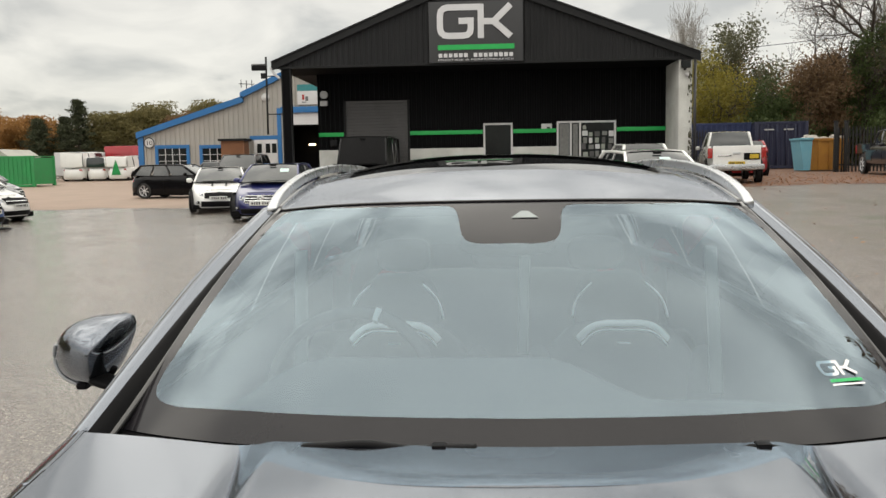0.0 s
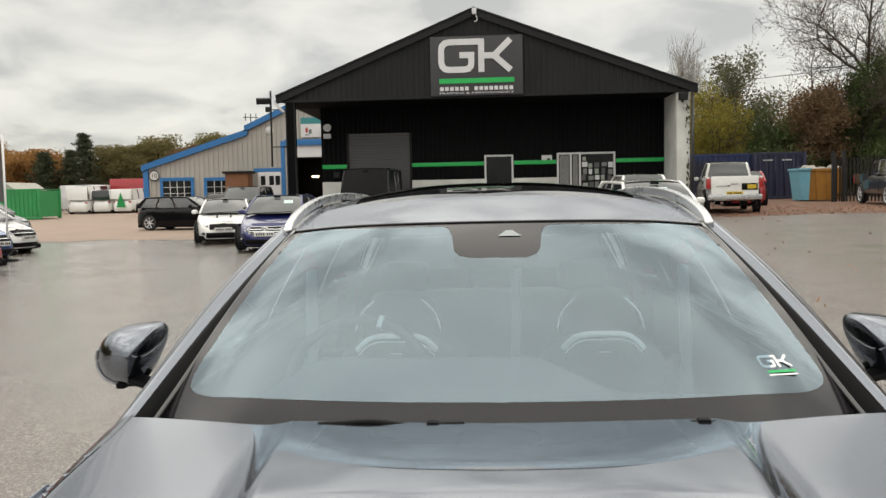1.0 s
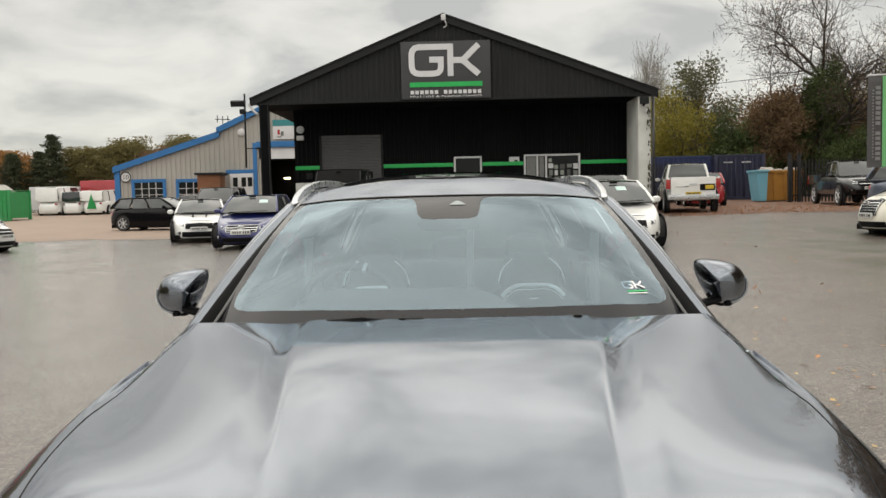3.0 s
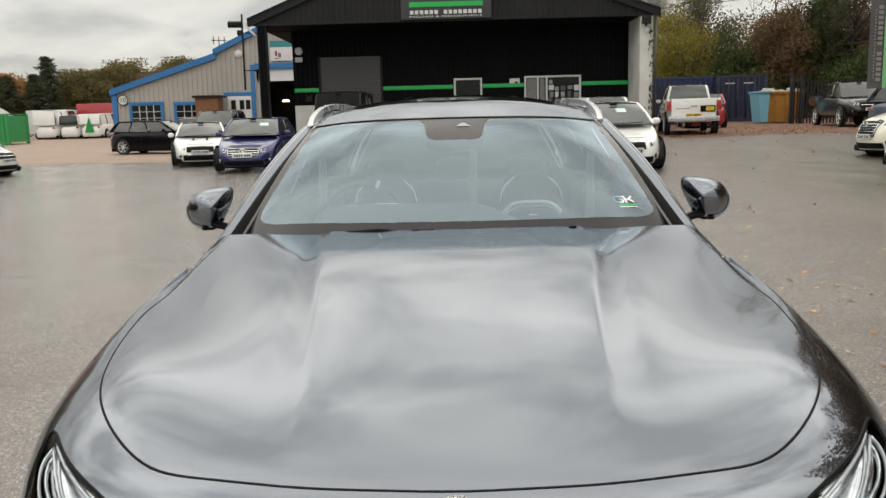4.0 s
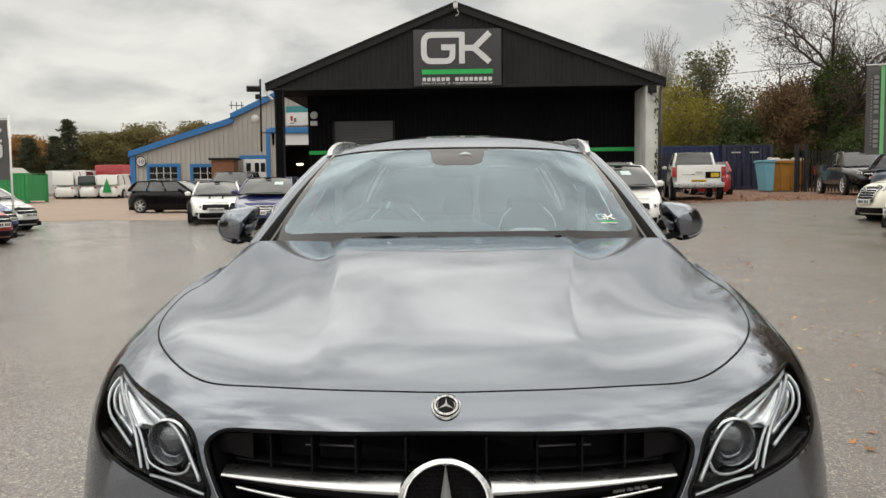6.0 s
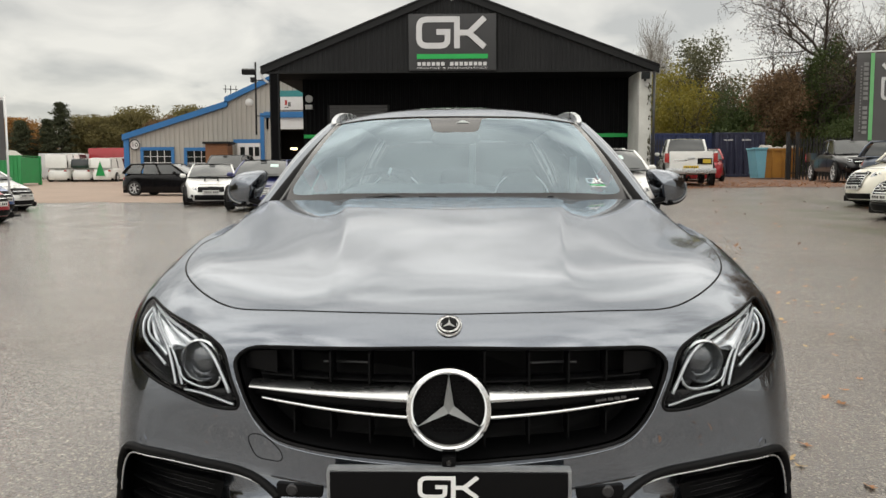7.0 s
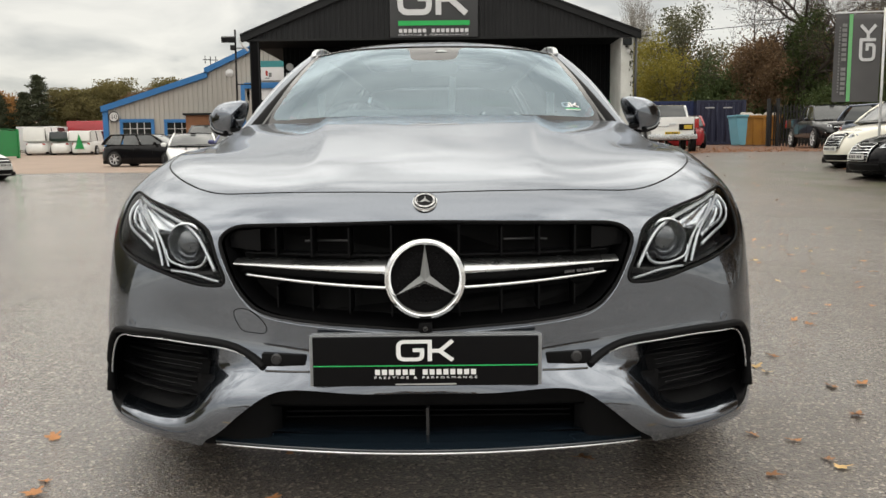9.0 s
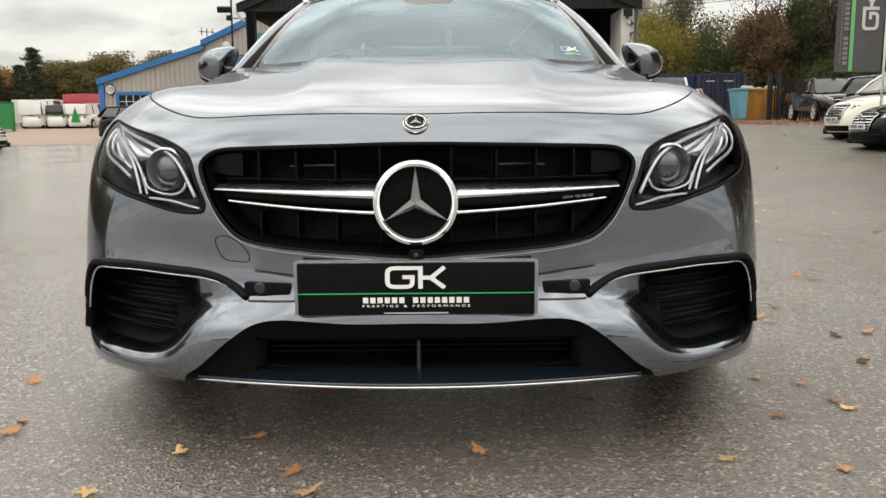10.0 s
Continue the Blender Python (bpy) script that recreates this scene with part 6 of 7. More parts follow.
    r1, r2 = cross((yw1 * 2 + yr1) / 3, H - .02, wr * 1.02, .02, .02), cross((yw1 + yr1 * 2) / 3, H - .02, wr * 1.01, -.02, .02)
    part("roof", grid(np.array([f1, r1, r2, b1])), paint, v)
    for sgn in (1, -1):
        i = 0 if sgn < 0 else -1
        lo, hi = curve([f0[i], (sgn * wb * 1.05, (yw0 + yr0) / 2, zb), b0[i]], 24), curve([f1[i], (sgn * wr * 1.03, (yw1 + yr1) / 2, zr + .01), b1[i]], 24)
        bulge = np.array((sgn * .02, 0, 0))
        stops = [.03, .46, .50, .93] if style in ("saloon", "coupe", "pickup") else [.03, .36, .39, .66, .69, .95]
        for k0, k1 in zip(stops[::2], stops[1::2]):
            ii = np.linspace(k0 * 23, k1 * 23, 7)
            lo_, hi_ = (np.stack([np.interp(ii, np.arange(24), q[:, j]) for j in range(3)], 1) for q in (lo, hi))
            solid = style == "van" and k0 > .3
            part("side_window" if not solid else "side_panel", grid(np.array([lo_, (lo_ + hi_) / 2 + bulge, hi_]), flip=sgn > 0), paint if solid else CAR_GLASS, v)
        part("pillar", sweep(curve([f0[i], mid(f0[i], f1[i], .5, (0, -.02, .02)), f1[i]], 8), .035, .03, 8), paint, v)
        part("pillar", sweep(curve([b0[i], mid(b0[i], b1[i], .5, (0, .02, .02)), b1[i]], 8), .05, .04, 8), paint, v)
        part("roof_side", sweep(hi, .035, .035, 8), paint, v)
        for k in stops[1:-1:2]:
            part("pillar", sweep([lo[int(k * 23) + 1], (lo[int(k * 23) + 1] + hi[int(k * 23) + 1]) / 2 + bulge, hi[int(k * 23) + 1]], .03, .02, 8), GLOSS_BLACK, v)
        part("belt_line", sweep(lo, .014, .016, 8), paint, v)
        mirror = part("door_mirror", moved(grid(superball(.10, .06, .07, 2.6, 16, 10), True), Matrix.Translation((sgn * (W / 2 + .06), yw0 + .42, belt + .06))), paint, v)
        part("mirror_arm", box(sgn * (W / 2 - .12), sgn * W / 2, yw0 + .39, yw0 + .44, belt + .0, belt + .04, .01), SATIN_BLACK, mirror)
        # wheels and arches
        for yy in (-h + L * .185, h - L * .20):
            arch = moved(lathe([(0, 0), (wheel * 1.13, 0), (wheel * 1.15, -.03)], 28, "x"), Matrix.Translation((W / 2 * .985, yy, wheel + .02)))
            part("wheel_arch", arch if sgn > 0 else flipped(arch), SATIN_BLACK, v)
            road_wheel(v, sgn * (W / 2 - .085), yy, sgn, wheel, .21, 7 if style != "pickup" else 6)

    def face_y(x, z, end=-1):
        """Depth of the front (end -1) or back (end 1) at x and z."""
        f = (z - clear) / (float(ztop(end * h)) + .06 - clear)
        k, e = np.interp(f, LEVEL, TUCK), np.interp(f, LEVEL, PULL)
        q = min(.995, abs(x) / (W / 2 * k * .93))
        return end * h * (1 - (1 - e) * (1.6 if end < 0 else 1)) * (1 - q ** (nf if end < 0 else n)) ** (1 / (nf if end < 0 else n))

    def patch(nm, xa, xb, lo_a, hi_a, lo_b, hi_b, material, parent=v, end=-1, out=.012, k=10):
        xs = np.linspace(xa, xb, k)
        q = (xs - xa) / (xb - xa)
        p = np.array([[(x, face_y(x, z, end) + end * out, z) for x, z in zip(xs, (lo_a + (lo_b - lo_a) * q) * (1 - r) + (hi_a + (hi_b - hi_a) * q) * r)] for r in np.linspace(0, 1, 4)])
        solid = np.concatenate([p, p[::-1] - np.array((0, end * .05, 0)), p[:1]])
        return part(nm, grid(solid, flip=(end > 0)), material, parent)

    w = W / 2
    hz = nose - .06
    for sgn in (1, -1):
        # headlamp: a clear swept cover over a dark bowl, two lenses and a bright guide below
        lampm = patch("headlamp", sgn * w * .50, sgn * w * .95, hz - .115, hz - .015, hz - .035, hz + .065, LAMP_CLEAR)
        patch("lamp_bowl", sgn * w * .55, sgn * w * .90, hz - .085, hz - .020, hz - .020, hz + .045, LAMP_DARK, lampm, out=.016)
        for k in (.62, .76):
            zz = hz - .048 + .14 * (k - .62)
            part("lamp_lens", moved(lathe([(0, -.020), (.020, -.016), (.030, .0), (.032, .02)], 14), Matrix.Translation((sgn * w * k, face_y(w * k, zz) - .012, zz))), LAMP_CHROME, lampm)
        patch("light_guide", sgn * w * .55, sgn * w * .92, hz - .108, hz - .094, hz - .034, hz - .018, LAMP_WHITE, lampm, out=.018)
        fog = patch("fog_intake", sgn * w * .62, sgn * w * .86, clear + .13, clear + .215, clear + .15, clear + .25, SATIN_BLACK)
        part("fog_lamp", moved(lathe([(0, -.012), (.030, -.010), (.036, .0)], 14), Matrix.Translation((sgn * w * .72, face_y(w * .72, clear + .18) - .012, clear + .18))), LAMP_CHROME, fog)
        patch("tail_lamp", sgn * w * .58, sgn * w * .90, tail - .26, tail - .12, tail - .30, tail - .10, RED_LENS, end=1)
        # door joints and handles along the flank
        for k in ((.36, .58) if style != "van" else (.30, .55)):
            yk = -h + L * k
            part("door_joint", sweep([(sgn * (w + .003), yk, clear + .12), (sgn * (w * 1.0 + .003), yk, clear + (belt - clear) * .6), (sgn * (w * .965 + .003), yk, belt - .10)], .006, None, 5), SATIN_BLACK, v)
            part("door_handle", box(sgn * (w * .985 - .02), sgn * (w * .985 + .022), yk + .62, yk + .80, belt - .18, belt - .155, .008), paint, v)
    gh = {"wide": .15, "star": .17, "split": .15, "tall": .34, "slim": .09}[grille]
    gz = hz - gh / 2 - {"tall": .02, "star": .0}.get(grille, .015)
    gw = w * {"tall": .36, "star": .47, "split": .40, "slim": .40}.get(grille, .46)
    halves = ((-gw, -.03), (.03, gw)) if grille == "split" else ((-gw, gw),)
    for xa, xb in halves:
        g = patch("front_grille", xa, xb, gz - gh / 2, gz + gh / 2, gz - gh / 2, gz + gh / 2, SATIN_BLACK)
        rim = [(xa, gz + gh / 2), ((xa + xb) / 2, gz + gh / 2 + .006), (xb, gz + gh / 2), (xb - .02, gz - gh / 2), ((xa + xb) / 2, gz - gh / 2 - .006), (xa + .02, gz - gh / 2)]
        rim = np.array(rim)
        line = np.concatenate([rim + (np.roll(rim, -1, 0) - rim) * k for k in (0, .25, .5, .75)]).reshape(4, -1, 2).swapaxes(0, 1).reshape(-1, 2)
        part("grille_frame", sweep(np.array([(x, face_y(x, z) - .016, z) for x, z in line]), .009, None, 6, True, (0, 1, 0)), CHROME if grille != "wide" else SATIN_BLACK, g)
        for i in range({"tall": 5, "star": 2, "split": 0}.get(grille, bars)):
            z = gz - gh / 2 + gh * (i + 1) / ({"tall": 5, "star": 2}.get(grille, bars) + 1)
            patch("grille_bar", xa * .95, xb * .95, z - .007, z + .007, z - .007, z + .007, CHROME, g, out=.020)
        if grille == "split":
            for i in range(1, 6):
                x = xa + (xb - xa) * i / 6
                part("grille_bar", box(x - .005, x + .005, face_y(x, gz) - .026, face_y(x, gz), gz - gh * .44, gz + gh * .44, .002), TRIM_GREY, g)
    if grille in ("star", "tall"):
        part("round_badge", moved(lathe([(.088, -.006), (.098, -.020), (.090, -.030), (.080, -.020), (.030, -.012), (.0, -.024)] if grille == "star" else [(.052, -.006), (.060, -.020), (.052, -.026), (0, -.022)], 24), Matrix.Translation((0, face_y(0, gz) - .006, gz + (0 if grille == "star" else .10)))), CHROME, g)
    patch("lower_grille", -w * .58, w * .58, clear + .045, clear + (.215 if style == "coupe" else .175), clear + .045, clear + (.215 if style == "coupe" else .175), SATIN_BLACK, k=16)
    patch("bumper_lip", -w * .80, w * .80, clear - .012, clear + .012, clear - .004, clear + .020, SATIN_BLACK, out=.02, k=20)
    part("bonnet_joint", sweep(np.array([(x, face_y(x, hz + .07) + .03, nose + .012 - .015 * (x / w) ** 2) for x in np.linspace(-w * .72, w * .72, 15)]), .005, None, 5), SATIN_BLACK, v)
    if plates:
        for end, mm, z in ((-1, PLATE_WHITE, .44 + (clear - .19) * .8), (1, PLATE_YELLOW, tail - (.34 if style != "pickup" else .52))):
            pl = part("number_plate", box(-.26, .26, end * (h + .045), end * (h + .015), z, z + .11, .004), mm, v)
            for i in range(7):
                x = -.20 + i * .06 + (.03 if i > 3 else 0)
                part("print_bar", box(x, x + .035, end * (h + .048), end * (h + .045), z + .025, z + .085), GLOSS_BLACK, pl)
    part("underbody", box(-w * .86, w * .86, -h * .9, h * .9, clear - .03, clear + .11, .02), SATIN_BLACK, v)
    if stripes:
        for x in (-.16, .16):
            part("bonnet_stripe", moved(box(-.03, .03, -.16, .16, -.004, .004, .002), Matrix.Translation((x * 1.3, -h + L * .15, float(ztop(-h + L * .15)) + .034)) @ pose(0, 0, 0, math.degrees(math.atan((cowl - nose) / (L * .2))), 0, 0)), SATIN_BLACK, v)
    return v


def stand(x, y, turn):
    return pose(x, y, float(lift(x, y)), 0, 0, turn)


def nose_at(x, y, turn, L):
    """A pose that puts the middle of the front bumper at x, y."""
    a = radians(turn)
    cx, cy = x - math.sin(a) * L / 2, y + math.cos(a) * L / 2
    fx, fy = math.sin(a), -math.cos(a)
    d = L * .3
    rise = math.degrees(math.atan2(float(lift(cx - fx * d, cy - fy * d) - lift(cx + fx * d, cy + fy * d)), 2 * d))
    z = float((lift(cx - fx * d, cy - fy * d) + lift(cx + fx * d, cy + fy * d)) / 2)
    return Matrix.Translation((cx, cy, z)) @ pose(0, 0, 0, 0, 0, turn) @ pose(0, 0, 0, rise, 0, 0)


vehicle("coupe_car", "white coupe with black bonnet vents and black grille", nose_at(-8.10, 24.5, 15, 4.7), WHITE_PAINT, 4.7, 1.80, 1.39, "coupe", .69, .93, .92, grille="wide", stripes=True, bars=0)
vehicle("saloon_car", "deep blue saloon with chrome grille bar", nose_at(-5.72, 20.5, 2, 4.7), BLUE_PAINT, 4.7, 1.81, 1.44, "saloon", .70, .95, .94, grille="star", sticker=8)
vehicle("off_roader", "dark grey boxy off-roader parked behind others", nose_at(-10.7, 34.0, 4, 4.8), DARK_PAINT, 4.8, 1.95, 1.85, "suv", 1.02, 1.18, 1.20, wheel=.38)
vehicle("hatchback", "black five-door hatchback parked side on", nose_at(-11.40, 35.4, 82, 4.2), BLACK_PAINT, 4.2, 1.77, 1.47, "hatch", .76, .98, .97)
vehicle("small_car", "pale silver hatchback behind the black one", nose_at(-11.6, 41.5, 60, 4.0), SILVER_PAINT, 4.0, 1.72, 1.48, "hatch", .76, .98, .97)
vehicle("hatchback", "white five-door hatchback with dark sunroof and split grille", nose_at(3.62, 16.1, 4, 4.33), WHITE_PAINT, 4.33, 1.77, 1.44, "hatch", .70, .96, .95, grille="split", sticker=6)
vehicle("hatchback", "white hatchback seen by the workshop front", nose_at(4.95, 30.0, 180, 4.1), WHITE_PAINT, 4.1, 1.75, 1.47, "hatch", .76, .98, .97)
black_van = vehicle("panel_van", "black panel van parked before the roller shutter", nose_at(-3.98, 25.6, 0, 4.9), BLACK_PAINT, 4.9, 1.80, 2.18, "van", 1.0, 1.26, 1.16, wheel=.34, category="van")
for ob in black_van.children:
    if ob.name.startswith(("windscreen", "side_window")):
        ob.data.materials[0] = SATIN_BLACK
pick = vehicle("pickup_truck", "white double-cab pickup truck with muddy flanks", nose_at(9.15, 33.0, 170, 5.3), WHITE_PAINT, 5.3, 1.82, 1.78, "pickup", 1.02, 1.15, 1.14, 1.16, wheel=.41, clear=.45, category="pickup truck")
vehicle("small_car", "red hatchback parked beyond the pickup", nose_at(11.3, 38.4, 172, 4.0), RED_PAINT, 4.0, 1.74, 1.48, "hatch", .76, .98, .97)
pick2 = vehicle("pickup_truck", "dark grey double-cab pickup truck by the fence", nose_at(15.95, 30.9, -8, 5.3), DARK_PAINT, 5.3, 1.85, 1.80, "pickup", 1.02, 1.16, 1.15, 1.17, wheel=.42, clear=.45, category="pickup truck")
vehicle("estate_wagon", "slate blue grey family car", stand(15.0, 24.2, 35), SLATE_PAINT, 4.7, 1.87, 1.60, "suv", .86, 1.05, 1.04, wheel=.34)
vehicle("compact_suv", "warm white compact off-roader with a tall dark grille", nose_at(9.18, 17.6, -86, 4.39), CREAM_PAINT, 4.39, 1.83, 1.60, "suv", .88, 1.06, 1.05, wheel=.35, grille="tall")
vehicle("limousine", "black luxury saloon with a chrome barred grille", nose_at(8.25, 14.5, -86, 5.1), BLACK_PAINT, 5.1, 1.90, 1.49, "saloon", .80, 1.0, .99, wheel=.35, grille="tall")
ROW = "cars parked in the side row"
vehicle("hatchback", "red hatchback in the parked row", nose_at(-10.55, 16.6, 80, 4.1), RED_PAINT, 4.1, 1.76, 1.45, "hatch", .74, .97, .96, group=ROW)
vehicle("hatchback", "bright blue hatchback in the parked row", nose_at(-12.1, 19.6, 80, 4.2), MID_BLUE, 4.2, 1.77, 1.45, "hatch", .74, .97, .96, group=ROW)
vehicle("saloon_car", "white saloon in the parked row", nose_at(-13.15, 22.6, 80, 4.7), WHITE_PAINT, 4.7, 1.81, 1.44, "saloon", .75, .97, .95, group=ROW)
vehicle("saloon_car", "dark grey saloon in the parked row", nose_at(-15.2, 26.0, 80, 4.6), DARK_PAINT, 4.6, 1.80, 1.44, "saloon", .75, .97, .95, group=ROW)
vehicle("saloon_car", "silver grey saloon in the parked row", nose_at(-17.9, 30.6, 80, 4.6), SILVER_PAINT, 4.6, 1.80, 1.46, "saloon", .75, .97, .95, group=ROW)
for p, skin in ((pick, WHITE_PAINT), (pick2, DARK_PAINT)):
    bed = part("load_bed", box(-.78, .78, .95, 2.58, 1.10, 1.14, .01), SATIN_BLACK, p, "black load cover")
    for sg in (1, -1):
        part("bed_side", box(sg * .80, sg * .90, .80, 2.62, .85, 1.26, .03), skin, bed)
        part("rear_lamp", box(sg * .76, sg * .915, 2.55, 2.672, .86, 1.20, .02), RED_LENS, bed, "tall red rear lamp")
    part("tailgate", box(-.755, .755, 2.56, 2.655, .66, 1.27, .03), skin, bed)
part("name_board", box(-.72, -.22, 2.66, 2.68, .80, 1.02, .004), PLATE_BLACK, pick, "black and yellow name board")
part("board_print", box(-.68, -.40, 2.68, 2.685, .84, .98), PLATE_YELLOW, pick)
part("rear_bumper", box(-.86, .86, 2.62, 2.78, .48, .66, .03), SATIN_METAL, pick, "grey step bumper")
part("tailgate_badge", box(.15, .60, 2.655, 2.668, .92, .97, .003), CHROME, pick)
part("tailgate_handle", box(-.12, .12, 2.65, 2.68, .98, 1.05, .01), SATIN_METAL, pick)
GREEN_VAN = surface("green_livery", (.01, .28, .07), None, .5)
VANS = "vans along the far edge"
for x, yy, lab, wd, hg in ((-30.2, 58.5, "white panel van seen from behind", 1.9, 2.1), (-28.45, 58.6, "small white van with dark windows", 1.75, 1.75), (-26.8, 58.4, "white van with a green tree on its doors", 1.8, 1.8)):
    vn = vehicle("panel_van", lab, nose_at(x, yy + 4.4, 180, 4.4), WHITE_PAINT, 4.4, wd, hg, "van", .9, 1.1, 1.02, wheel=.32, plates=False, category="van", group=VANS, solid_back="dark" not in lab)
    if "green" in lab:
        part("tree_print", slab([(-.35, .45), (.35, .45), (0, 1.55)], 2.24, 2.26), GREEN_VAN, vn, "green tree print")
for x, yy, lab in ((-28.6, 66, "red lorry parked behind the vans"), (-26.2, 65.5, "red lorry with a dark cab top")):
    lorry = thing("lorry", lab, "lorry", stand(x, yy, 180), "lorries behind the vans")
    part("cargo_box", box(-1.2, 1.2, -2.0, 3.0, .9, 2.45, .05), RED_PAINT, lorry)
    part("cab", box(-1.1, 1.1, -3.6, -2.05, .6, 2.3, .15), RED_PAINT, lorry)
    part("cab_glass", box(-.95, .95, -3.64, -3.55, 1.5, 2.1, .03), CAR_GLASS, lorry)
    part("bumper", box(-1.05, 1.05, 2.95, 3.1, .5, .75, .03), SATIN_BLACK, lorry)
    for yw in (-2.7, 1.8):
        for sg in (1, -1):
            road_wheel(lorry, sg * .95, yw, sg, .45, .28, 6)
tr = thing("box_trailer", "white box trailer with an open dark side", "trailer", stand(-31.0, 61.5, 0))
part("trailer_body", join([box(-1.5, 1.5, -1.0, 1.0, 2.0, 2.1), box(-1.5, -1.4, -1.0, 1.0, .4, 2.0), box(1.4, 1.5, -1.0, 1.0, .4, 2.0), box(-1.5, 1.5, .9, 1.0, .4, 2.0), box(-1.5, 1.5, -1.0, 1.0, .35, .45), box(-1.4, -.6, -1.0, -.9, .45, 2.0)]), SIGN_WHITE, tr)
part("trailer_load", box(.2, .9, -.6, .4, .45, 1.2, .05), SATIN_BLACK, tr)
for sg in (1, -1):
    road_wheel(tr, sg * 1.3, .2, sg, .33, .22, 6)
# ---- yard things: containers, skip, fence, flags ----
CONT_BLUE = surface("blue_container_steel", (.012, .022, .075), (.020, .030, .085), .55, .2, 1.5, 20, .15, 20)
CONT_NAVY = surface("navy_container_steel", (.012, .015, .040), (.022, .025, .052), .55, .2, 1.5, 20, .15, 20)
CONT_GREEN = surface("green_container_steel", (.02, .26, .07), (.03, .21, .07), .55, .1, 1.5, 20, .15, 20)
SKIP_ORANGE = surface("orange_skip_steel", (.36, .17, .02), (.27, .12, .02), .65, .1, 2.5, 24, .2, 24)
SKIP_BLUE = surface("pale_blue_steel", (.13, .34, .44), (.17, .38, .46), .6, .1, 2.5, 24, .15, 24)
RUBBLE = surface("pale_rubble", (.45, .42, .38), (.34, .31, .28), .9, 0, 5, 30, .5, 20)


def container(label, m, L, W, H, material, group=""):
    c = thing("shipping_container", label, "container", m, group)
    def wavy_wall(x0, x1, y, z0, z1):
        return ribbed(x0, x1, .28, .04, lambda a: z0, lambda a: z1, y)
    part("front_side", wavy_wall(-L / 2, L / 2, -W / 2, .15, H - .12), material, c)
    part("back_side", box(-L / 2, L / 2, W / 2 - .05, W / 2, .15, H - .12), material, c)
    for s in (1, -1):
        part("end_wall", box(s * L / 2 - .04, s * L / 2 + .04, -W / 2, W / 2, .15, H - .12), material, c)
        for t in (1, -1):
            part("corner_post", box(s * L / 2 - .09, s * L / 2 + .09, t * W / 2 - .09, t * W / 2 + .09, 0, H, .015), material, c)
    for z in (.0, H - .14):
        part("rail", box(-L / 2, L / 2, -W / 2 - .03, -W / 2 + .07, z, z + .14, .015), material, c)
    part("roof", box(-L / 2, L / 2, -W / 2, W / 2, H - .05, H - .01), material, c)
    return c


CG = "blue shipping containers"
container("dark blue shipping container", stand(12.5, 46.2, 0), 3.1, 2.4, 2.45, CONT_BLUE, CG)
c2 = container("navy shipping container with locking bars", stand(15.45, 45.4, 0), 2.55, 2.4, 2.45, CONT_NAVY, CG)
for x in (-.7, -.25, .25, .7):
    part("locking_bar", sweep([(x, -1.27, .2), (x, -1.27, 2.3)], .03, None, 8), CONT_NAVY, c2)
for x in (-.9, .1):
    part("print_bar", box(x, x + .5, -1.292, -1.285, 2.0, 2.07), NAME_INK, c2)
container("bright green container unit", stand(-32.4, 51.5, 0), 8.0, 2.4, 1.95, CONT_GREEN)
shed2 = thing("store_roof", "pale low shed roof behind the green unit", "shed", stand(-36.6, 54.5, 0))
part("roof", slab([(-4.5, 1.9), (4.2, 1.9), (3.4, 2.45), (-4.5, 2.75)], 0, 4), surface("weathered_sheet_roof", (.40, .39, .34), (.32, .31, .28), .8, 0, 1, 10), shed2)
part("walls", box(-4.4, 4.0, .1, 3.9, 0, 1.95), surface("grey_shed_wall", (.3, .3, .28), None, .8), shed2)

skip = thing("waste_skip", "orange steel skip heaped with pale rubble", "skip", stand(15.95, 40.4, 0))
part("skip_body", slab([(-.85, .05), (.75, .05), (.95, 1.45), (-.85, 1.45)], -.85, .85), SKIP_ORANGE, skip)
for y in (-.92, .82):
    part("skip_rim", box(-.9, 1.0, y, y + .10, 1.40, 1.52, .01), SKIP_ORANGE, skip)
for x in (-.4, .1, .6):
    part("skip_rib", box(x - .04, x + .04, -.90, -.84, .1, 1.42, .01), SKIP_ORANGE, skip)
random.seed(3)
for i in range(14):
    r = random.uniform(.12, .26)
    part("rubble_lump", moved(grid(superball(r, r * .8, r * .55, 3, 12, 8), True), pose(random.uniform(-.7, .8), random.uniform(-.5, .5), 1.5 + random.uniform(-.05, .1), 0, random.uniform(-20, 20), random.uniform(0, 90))), RUBBLE, skip)
tank = thing("steel_bin", "pale blue steel bin beside the skip", "bin", stand(14.98, 40.0, 0))
part("bin_body", slab([(-.16, .05), (.14, .05), (.22, 1.5), (-.36, 1.5)], -.6, .6), SKIP_BLUE, tank)
part("bin_rim", box(-.40, .26, -.66, .66, 1.46, 1.56, .02), SKIP_BLUE, tank)

IRON = surface("black_iron", (.012, .012, .013), (.02, .02, .02), .5, .3, 8, 60)
